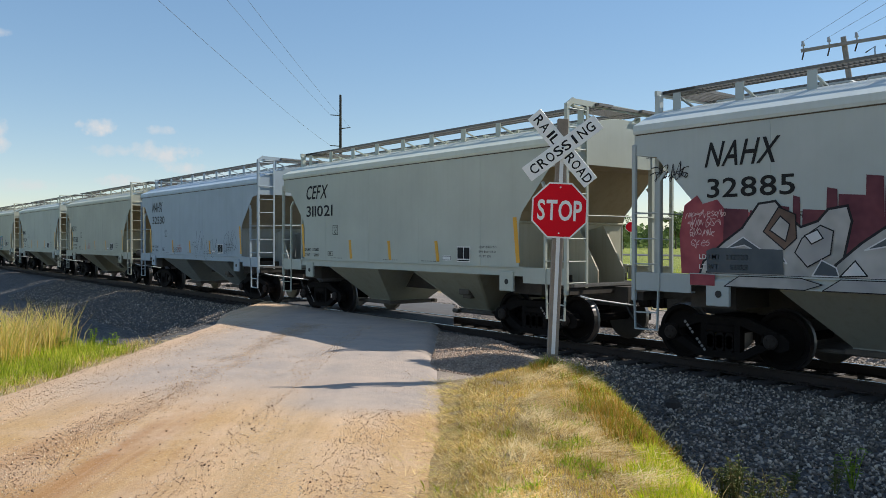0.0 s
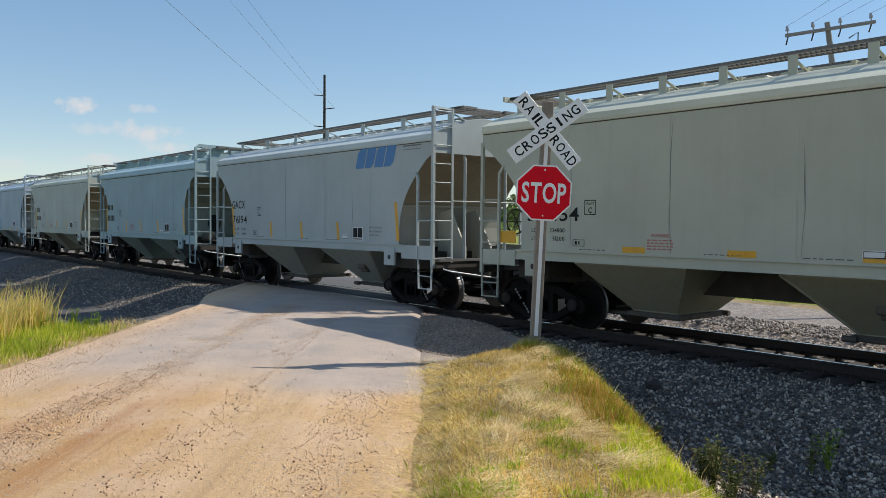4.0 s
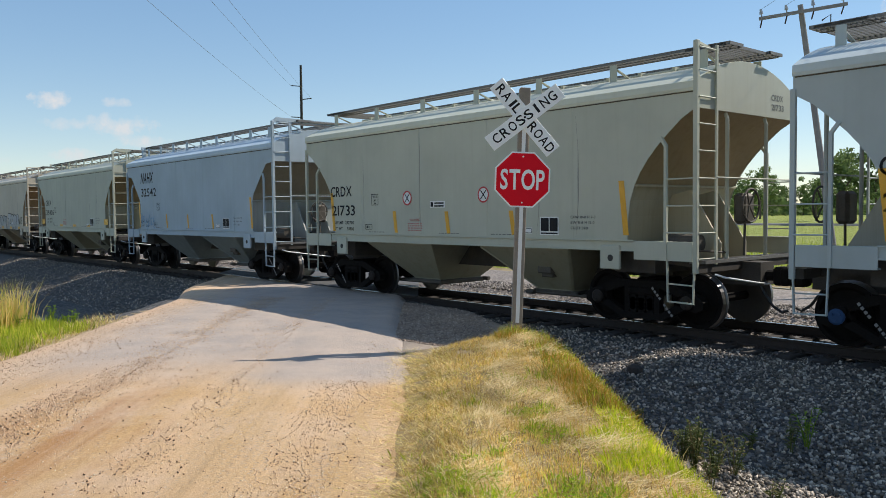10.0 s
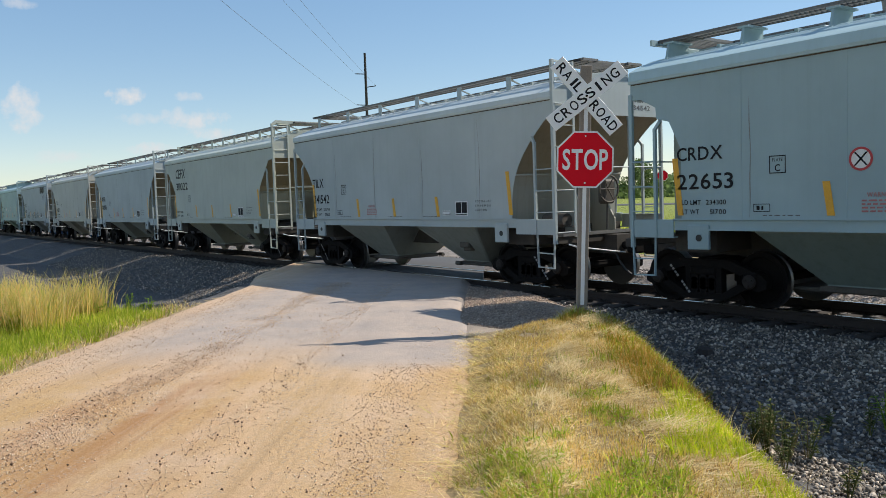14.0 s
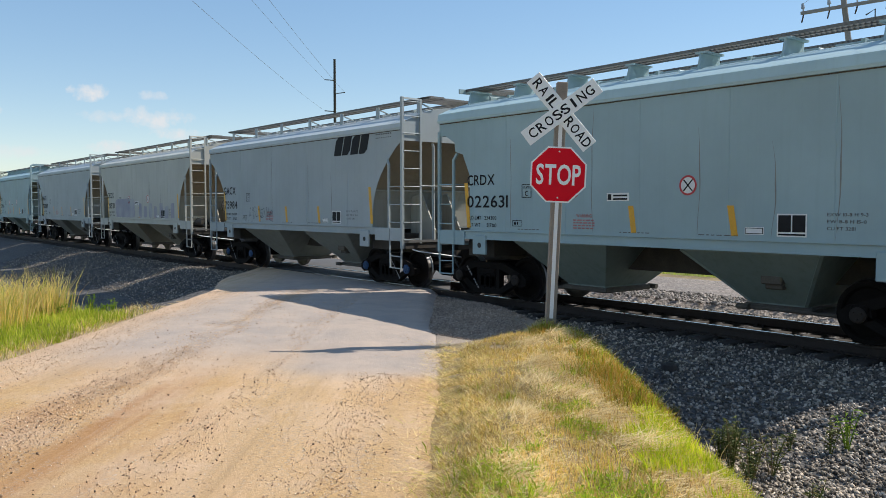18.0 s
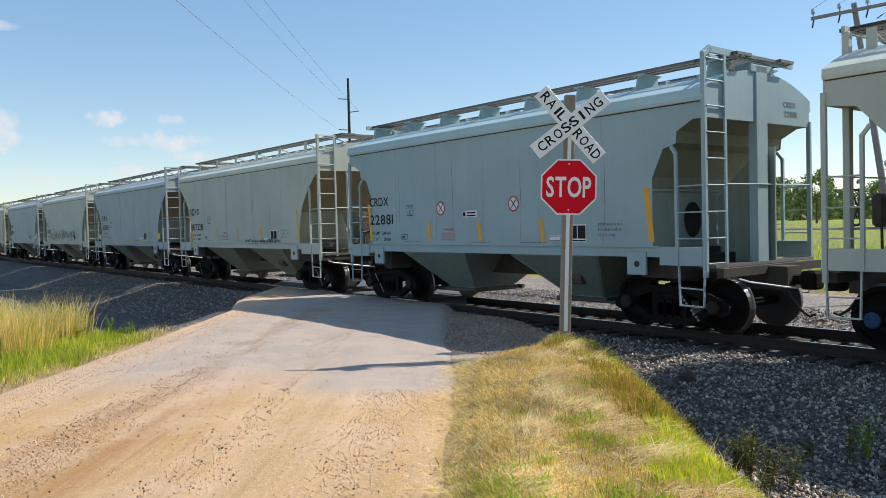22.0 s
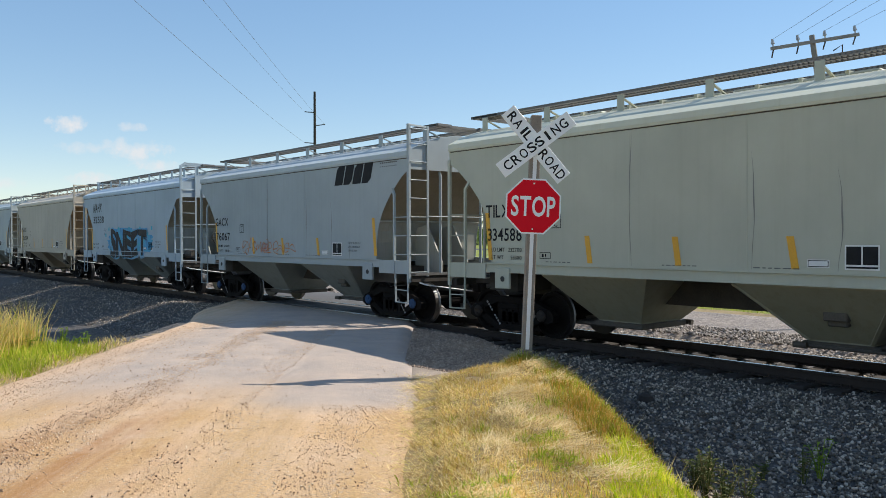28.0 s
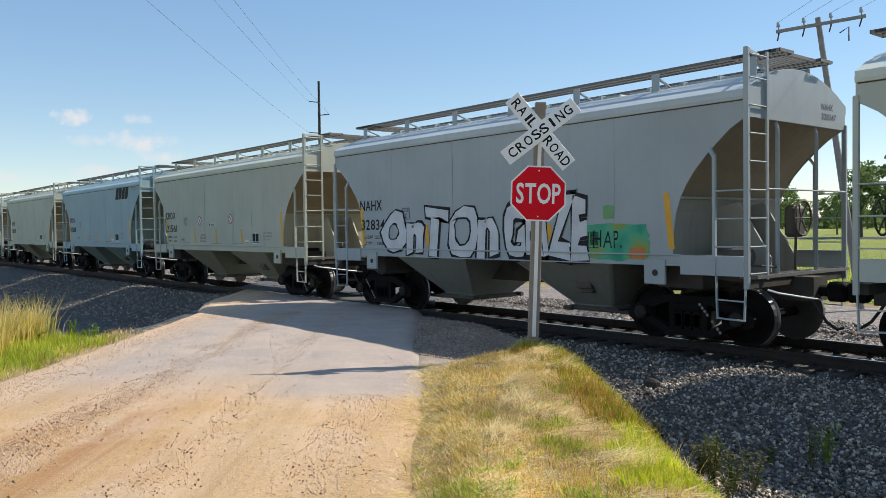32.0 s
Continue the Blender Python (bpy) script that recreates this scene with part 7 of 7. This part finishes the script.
    # green growth: clover low near the road, lush tufts along the ditch edge
    low = lambda a, w: inside(a, w) and N(a * 1.1, w * 1.7, 1) + 0.9 * N(a * 3.1, w * 3.7, 29) + 0.62 * step(a, 6.0, 4.4) - 0.8 * abs(w - 0.75) + 0.7 * step(a, 6.6, 6.0) * step(w, 0.45, 0.15) > 0.22
    p = verge_points(r, 4200, 3.2, 7.0, -0.10, 1.4, low)
    p[:, 2] += r.uniform(0.01, 0.055, len(p))
    leaflets("clover", p, (0.006, 0.014), CLOVER, "fresh green clover patches on the verge", 14)
    p, hd, grow = tufts(r, 300, 18, 0.04, 3.2, 8.0, -0.15, 1.5, low)
    n = len(p)
    blades("green_grass", p, r.uniform(0.05, 0.13, n) * grow, r.uniform(0.006, 0.012, n), r.uniform(0.2, 0.9, n), hd, GREEN, "fresh green grass on the verge", 4)
    lush = lambda a, w: inside(a, w) and w > verge_edge(a) - 0.55 * step(a, 8.4, 5.6) - 0.04 + 0.25 * N(a * 2.2, w * 2, 31) and N(a * 1.8, w * 2.0, 2) > -0.28
    p, hd, grow = tufts(r, 520, 22, 0.055, 3.2, 7.6, 0.9, 2.2, lush)
    n = len(p)
    blades("lush_grass", p, r.uniform(0.05, 0.125, n) * grow, r.uniform(0.006, 0.012, n), r.uniform(0.1, 0.9, n), hd, LIME, "lush yellow-green grass along the ditch edge", 5)
    ridge = lambda a, w: road_side(a) + 0.35 < w < verge_edge(a) + 0.12 and w > verge_edge(a) - 0.50 and (a < 10.0 or w > 1.0) and N(a * 1.7, w * 2, 23) > -0.35
    p, hd, grow = tufts(r, 420, 22, 0.05, 6.6, 11.3, 0.5, 2.2, ridge)
    n = len(p)
    blades("ridge_grass", p, r.uniform(0.07, 0.16, n) * grow, r.uniform(0.005, 0.010, n), r.uniform(0.1, 0.8, n), hd, RIDGE, "olive and rust tinted grass round the sign post", 6)
    p, hd, grow = tufts(r, 70, 20, 0.05, 7.6, 11.0, 0.5, 2.2, ridge)
    n = len(p)
    blades("ridge_green", p, r.uniform(0.08, 0.19, n) * grow, r.uniform(0.005, 0.010, n), r.uniform(0.1, 0.7, n), hd, GREEN, "green grass tufts on the ridge beside the post", 15)
    # seed stalks leaning over the ditch edge
    p = verge_points(r, 90, 4.5, 11.2, 0.3, 2.3, lambda a, w: w > verge_edge(a) - 0.3)
    hd = across + r.normal(0, 0.8, len(p))
    blades("seed_stalks", p, r.uniform(0.16, 0.34, len(p)), r.uniform(0.005, 0.010, len(p)), r.uniform(0.2, 0.9, len(p)), hd, STRAW, "dry seed stalks leaning over the ditch", 7)
    # far bank, across the road
    bank = lambda a, w: w < -5.72 + 0.15 * N(a, 3, 3) and a < 13.9 + 0.25 * (-5.7 - w) + 0.5 * N(w * 0.9, 5, 5)
    p, hd, grow = tufts(r, 1300, 18, 0.09, 8.5, 15.6, -10.5, -5.6, bank)
    n = len(p)
    blades("bank_grass", p, r.uniform(0.10, 0.27, n) * grow, r.uniform(0.008, 0.015, n), r.uniform(0.1, 0.85, n), hd, GREEN, "bright green grass on the bank beside the road", 8)
    p = verge_points(r, 2600, 8.5, 14.8, -6.1, -5.45, lambda a, w: r.rand() < (-w - 5.3) / 0.7)
    blades("bank_straw", p, r.uniform(0.06, 0.2, len(p)), r.uniform(0.005, 0.010, len(p)), r.uniform(0.5, 0.99, len(p)), r.uniform(0, 6.28, len(p)), STRAW, "dry grass along the road's far edge", 16)
    tall = lambda a, w: w < -6.9 and a < 14.3 + 0.15 * (-7.4 - w) + 0.6 * N(w * 0.8, 2, 7) and a > 11.8
    p, hd, grow = tufts(r, 760, 18, 0.10, 11.8, 16.5, -13, -6.9, tall)
    n = len(p)
    blades("tall_grass", p, r.uniform(0.42, 0.98, n) * (0.5 + 0.5 * grow), r.uniform(0.009, 0.016, n), r.uniform(0.10, 0.62, n), hd, TALL, "tall tan grass with seed heads on the bank", 9)
    p = verge_points(r, 5000, 11.8, 16.5, -13, -7.2, tall)
    blades("bank_undergrowth", p, r.uniform(0.2, 0.48, len(p)), r.uniform(0.010, 0.018, len(p)), r.uniform(0.1, 0.6, len(p)), r.uniform(0, 6.28, len(p)), GREEN, "green undergrowth below the tall tan grass", 10)
    # beyond the rails
    out = []
    while len(out) < 14000:
        x, y = r.uniform(-75, 5), 13 + 22 * r.rand() ** 1.6
        out.append((x, y, ground_z(x, y)))
    p = np.array(out)
    blades("field_edge_grass", p, r.uniform(0.35, 0.8, len(p)), r.uniform(0.02, 0.035, len(p)), r.uniform(0.1, 0.6, len(p)), r.uniform(0, 6.28, len(p)), GREEN, "rank green grass at the edge of the field", 11)


def weed(x, y, z, height, leaves, material, seed, label):
    """A leafy weed: stem and pointed folded leaves."""
    r = random.Random(seed)
    w = tagged(new("weed"), label, "weed", "weeds by the ballast")
    w.matrix_world = pose(x, y, z)
    g = Geo()
    tops = []
    for k in range(max(2, leaves // 14)):
        a, t = r.uniform(0, 6.28), r.uniform(0.05, 0.35)
        tip = Vector((math.cos(a) * height * t, math.sin(a) * height * t, height * r.uniform(0.6, 1.0)))
        g.tube([(0, 0, -0.05), tip * 0.5 + Vector((0, 0, 0.02)), tip], 0.006, 5, 0.003)
        tops.append(tip)
    part("stems", g.mesh("stems", material), w)
    g = Geo()
    for i in range(leaves):
        tip = r.choice(tops)
        p = tip * r.uniform(0.25, 1.0)
        a = r.uniform(0, 6.28)
        d = Vector((math.cos(a), math.sin(a), r.uniform(-0.3, 0.6))).normalized()
        s = d.cross(Vector((0, 0, 1))).normalized()
        ln, wd = r.uniform(0.03, 0.085), r.uniform(0.006, 0.015)
        g.add([p, p + d * ln * 0.5 + s * wd + Vector((0, 0, 0.01)), p + d * ln, p + d * ln * 0.5 - s * wd + Vector((0, 0, 0.01))], [(0, 1, 2, 3)])
    part("leaves", g.mesh("leaves", material), w)
    return w


def build_weeds():
    r = random.Random(3)
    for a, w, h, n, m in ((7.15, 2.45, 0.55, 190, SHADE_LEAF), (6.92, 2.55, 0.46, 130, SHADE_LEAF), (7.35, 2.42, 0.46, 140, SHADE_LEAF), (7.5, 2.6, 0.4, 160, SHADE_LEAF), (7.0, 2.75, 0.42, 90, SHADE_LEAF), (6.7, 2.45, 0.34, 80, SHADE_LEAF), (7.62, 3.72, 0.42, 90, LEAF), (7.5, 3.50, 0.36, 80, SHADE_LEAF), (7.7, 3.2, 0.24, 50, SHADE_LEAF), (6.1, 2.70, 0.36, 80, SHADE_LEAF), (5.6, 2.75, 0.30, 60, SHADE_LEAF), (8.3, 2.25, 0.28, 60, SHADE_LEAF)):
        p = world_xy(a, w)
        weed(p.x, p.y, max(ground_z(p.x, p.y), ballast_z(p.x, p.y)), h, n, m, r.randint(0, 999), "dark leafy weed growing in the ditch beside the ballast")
    for a, w, h in ((14.0, -6.9, 0.45), (14.0, -6.5, 0.40), (13.8, -7.4, 0.5), (14.0, -6.1, 0.30), (13.2, -8.2, 0.5), (12.6, -7.0, 0.3), (14.0, -6.3, 0.25), (13.5, -6.8, 0.32)):
        p = world_xy(a, w)
        weed(p.x, p.y, ground_z(p.x, p.y), h, 90, LEAF, r.randint(0, 999), "bright green broad-leaved weed on the grassy bank")
    # one dark lump of stone on the ballast slope
    p = world_xy(10.8, 2.88)
    g = Geo()
    rings = []
    for i, (z, k) in enumerate(((-0.05, 0.8), (0.02, 1.0), (0.08, 0.85), (0.115, 0.4))):
        rings.append([(k * (0.13 + 0.03 * noise.noise(Vector((j, i, 0)))) * math.cos(2 * math.pi * j / 9), k * (0.09 + 0.03 * noise.noise(Vector((j, i, 5)))) * math.sin(2 * math.pi * j / 9), z + 0.015 * noise.noise(Vector((j, i, 9)))) for j in range(9)])
    g.loft(rings)
    ob = thing("dark_stone", g.mesh("dark_stone", TIE_WOOD), "dark lump of stone lying on the ballast slope", "stone")
    ob.matrix_world = pose(p.x, p.y, max(ground_z(p.x, p.y), ballast_z(p.x, p.y)))


build_grass()
build_weeds()


# ---- beyond the railway ----
def build_far():
    me = sheet("far_lane", spread(-300, 120, -70, 10, 2.0), list(np.arange(4.9, 11.6, 0.5)), lambda x, y: -0.47 - (0.25 if y < 5.1 or y > 11.2 else 0) + 0.03 * noise.noise(Vector((x, y, 0))), FARGRAVEL)
    thing("far_lane", me, "pale gravel service lane beyond the railway", "road", kind="structure")
    me = sheet("far_road", spread(-500, 200, -150, 60, 6.0), [69.0, 69.3, 71, 73, 75, 75.7, 76.0], lambda x, y: 0.30 - (0.3 if y < 69.2 or y > 75.9 else 0), ASPHALT)
    thing("far_road", me, "grey country road across the green field", "road", kind="structure")
    # stop sign where the road meets the country road
    s = tagged(new("stop_sign"), "small red stop sign on a thin post by the field", "road sign")
    az = radians(38.4)
    s.matrix_world = Matrix.Translation((-60 * math.sin(az), -12.47 + 60 * math.cos(az), 0.0)) @ pose(0, 0, 0, 0, 0, 38)
    part("post", Geo().soft((-0.04, -0.03, -0.6), (0.04, 0.03, 3.4), 0.006).mesh("post", ALU), s)
    R = 0.381 / math.cos(radians(22.5))
    ring = lambda k, y: [(k * math.cos(radians(22.5 + 45 * i)), y, 3.05 + k * math.sin(radians(22.5 + 45 * i))) for i in range(8)]
    part("plate", Geo().loft([ring(R, -0.05), ring(R, -0.035)]).mesh("plate", SIGN_WHITE), s)
    part("red_face", Geo().loft([ring(R * 0.93, -0.054), ring(R * 0.93, -0.05)]).mesh("red_face", SIGN_RED), s)


def tree_meshes(seed, height):
    r = np.random.RandomState(seed)
    g = Geo().tube([(0, 0, -0.5), (0.05, 0, height * 0.25), (0.1, 0.05, height * 0.6)], 0.16 * height / 7, 8, 0.05)
    limbs = []
    for k in range(6):
        a, z = r.uniform(0, 6.28), height * r.uniform(0.25, 0.5)
        q = (math.cos(a) * height * 0.22, math.sin(a) * height * 0.22, z + height * 0.22)
        g.tube([(0.05, 0, z), q], 0.05, 5, 0.02)
        limbs.append(q)
    trunk = g.mesh("trunk", BARK)
    clumps = [(r.normal(0, 0.17) * height, r.normal(0, 0.17) * height, height * r.uniform(0.3, 0.93), height * r.uniform(0.06, 0.12)) for _ in range(34)]
    pts = []
    for x, y, z, k in clumps:
        d = r.normal(size=(70, 3))
        d /= np.linalg.norm(d, axis=1)[:, None]
        pts.append(np.array([x, y, z]) + d * k * r.uniform(0.5, 1.05, (70, 1)) * np.array([1, 1, 0.8]))
    p = np.concatenate(pts)
    n = len(p)
    a, b = r.normal(size=(n, 3)), r.normal(size=(n, 3))
    a /= np.linalg.norm(a, axis=1)[:, None]
    b = np.cross(a, b)
    b /= np.linalg.norm(b, axis=1)[:, None]
    k = height * r.uniform(0.014, 0.028, (n, 1))
    v = np.stack([p - a * k, p - b * k * 0.7, p + a * k, p + b * k * 0.7], 1).reshape(-1, 3)
    f = np.arange(4 * n).reshape(-1, 4)
    return trunk, cloud_mesh("crown", v, f, CROWN)


def build_trees():
    kinds = [tree_meshes(s, h) for s, h in ((1, 8.0), (2, 6.5), (3, 9.5), (4, 5.5))]
    first = []
    for trunk, crown in kinds:
        t = tagged(new("tree"), "leafy green tree in the row behind the field", "tree", "trees behind the field")
        part("trunk", trunk, t)
        part("crown", crown, t)
        first.append(t)
    r = random.Random(8)
    n = 0
    for az in np.arange(4, 64, 0.62):
        k = r.randrange(4)
        a = radians(az + r.uniform(-0.5, 0.5))
        d = r.uniform(180, 270)
        m = pose(-d * math.sin(a), -12.47 + d * math.cos(a), 0.15, 0, 0, r.uniform(0, 360)) @ Matrix.Scale(1, 4)
        if n < 4:
            first[n].matrix_world = m
        else:
            copy_thing(first[k], m)
        n += 1
    for az, d, k in ((22.6, 95, 0), (20.6, 98, 2), (24.0, 120, 1), (34.5, 150, 3), (30.2, 140, 0), (27.4, 150, 2)):
        a = radians(az)
        copy_thing(first[k], pose(-d * math.sin(a), -12.47 + d * math.cos(a), 0.1, 0, 0, az * 40))
    # low scrub that closes the gaps between the trunks
    q = np.random.RandomState(4)
    a = np.radians(q.uniform(2, 66, 18000))
    d = q.uniform(215, 285, 18000)
    hgt = q.uniform(0.0, 1.0, 18000) * (4.6 + 1.3 * np.sin(a * 41) + 0.9 * np.sin(a * 97))
    p = np.stack([-d * np.sin(a), -12.47 + d * np.cos(a), 0.2 + np.abs(hgt)], 1)
    u, w = q.normal(size=(18000, 3)), q.normal(size=(18000, 3))
    u /= np.linalg.norm(u, axis=1)[:, None]
    w = np.cross(u, w)
    w /= np.linalg.norm(w, axis=1)[:, None]
    k = q.uniform(0.4, 0.9, (18000, 1))
    v = np.stack([p - u * k, p - w * k, p + u * k, p + w * k], 1).reshape(-1, 3)
    thing("distant_scrub", cloud_mesh("distant_scrub", v, np.arange(72000).reshape(-1, 4), CROWN), "low green scrub along the far edge of the field", "scrub", kind="stuff")


def build_pickup():
    t = tagged(new("pickup_truck"), "white pickup truck driving on the country road", "vehicle")
    white = plain("white_car_paint", (0.75, 0.76, 0.78), 0.3, 0, 0.04)
    glass = plain("dark_glass", (0.02, 0.025, 0.03), 0.1)
    g = Geo().prism([(-2.9, 0.45), (2.9, 0.45), (2.95, 0.75), (2.9, 1.1), (0.6, 1.12), (0.5, 1.75), (-0.9, 1.80), (-1.7, 1.15), (-2.8, 1.02), (-2.95, 0.7)], -0.95, 0.95)
    part("body", g.mesh("body", white), t)
    for s in (-1, 1):
        g = Geo().prism([(-1.4, 1.18), (0.4, 1.18), (0.35, 1.66), (-0.85, 1.70)], s * 0.953 - 0.004, s * 0.953 + 0.004)
        part("side_window", g.mesh("side_window", glass), t)
        g = Geo().box((2.9, s * 0.8 - 0.1, 0.72), (2.97, s * 0.8 + 0.1, 1.05))
        part("tail_lamp", g.mesh("tail_lamp", SIGN_RED), t, "red tail lamp")
        for x in (-1.85, 1.75):
            g = Geo().lathe_y([(0.1, s * 0.98), (0.36, s * 0.98), (0.39, s * 0.93), (0.39, s * 0.74), (0.1, s * 0.72)], 18, (x, 0, 0.39))
            part("wheel", g.mesh("wheel", RUBBER), t)
    g = Geo()
    g.soft((3.9, -0.95, 0.60), (8.9, 0.95, 0.72), 0.03)
    for s in (-1, 1):
        for z in (0.95, 1.2, 1.42):
            g.box((3.9, s * 0.95 - 0.02, z - 0.07), (8.9, s * 0.95 + 0.02, z + 0.07))
        for x in (3.95, 5.5, 7.1, 8.85):
            g.box((x - 0.04, s * 0.95 - 0.04, 0.6), (x + 0.04, s * 0.95 + 0.04, 1.5))
    g.bar((2.9, 0, 0.55), (3.95, 0, 0.62), 0.12, 0.08)
    tr = part("trailer", g.mesh("trailer", ALU), t, "grey slatted utility trailer")
    for s in (-1, 1):
        g = Geo().lathe_y([(0.1, s * 1.12), (0.32, s * 1.12), (0.34, s * 1.0), (0.1, s * 0.98)], 16, (6.6, 0, 0.34))
        part("trailer_wheel", g.mesh("trailer_wheel", RUBBER), tr)
    return t


build_far()
build_trees()
PICKUP = build_pickup()


# ---- what moves ----
# seconds, and how far the train is ahead of an even 18.09 m/s
PACE = [(0, 2.65), (4, 3.5), (9, 3.7), (13, 3.9), (19, 4.0), (21, 3.97), (23, 3.73), (28, 3.15), (31, 3.05), (32, 2.8)]
SPEED = PITCH / 0.7064
# cars that ride a little ahead of or behind an even spacing
SLACK = {2: -0.15, 3: 0.06, 4: 0.12, 6: -0.1, 11: 0.15, 12: 0.35, 13: 0.25, 14: 0.3, 15: 0.35, 16: 0.15, 17: 0.3, 19: 0.05, 20: 0.12, 26: -0.2, 27: 0.2, 32: -0.1, 34: 0.0, 41: 0.15}


def motions():
    for i, car in enumerate(CARS):
        walk(car, [(t, pose(o + SPEED * t - i * PITCH - HALF + SLACK.get(i, 0), 0, 0)) for t, o in PACE])
    walk(PICKUP, [(t, pose(-54.0 + 11.0 * (26.9 - t), 72.5, 0.30)) for t in (0, 8, 16, 24, 32)])
    # all wheels roll alike: one is keyed, the others take over its turn
    first = WHEELSETS[0]
    walk(first, [(k / FPS, pose(0, 0, 0, 0, math.degrees(SPEED * k / FPS / 0.457) % 360, 0)) for k in range(32 * FPS + 1)])
    for w in WHEELSETS[1:]:
        w.rotation_mode = "QUATERNION"
        w.animation_data_create()
        w.animation_data.action = first.animation_data.action
        w.animation_data.action_slot = first.animation_data.action_slot


motions()
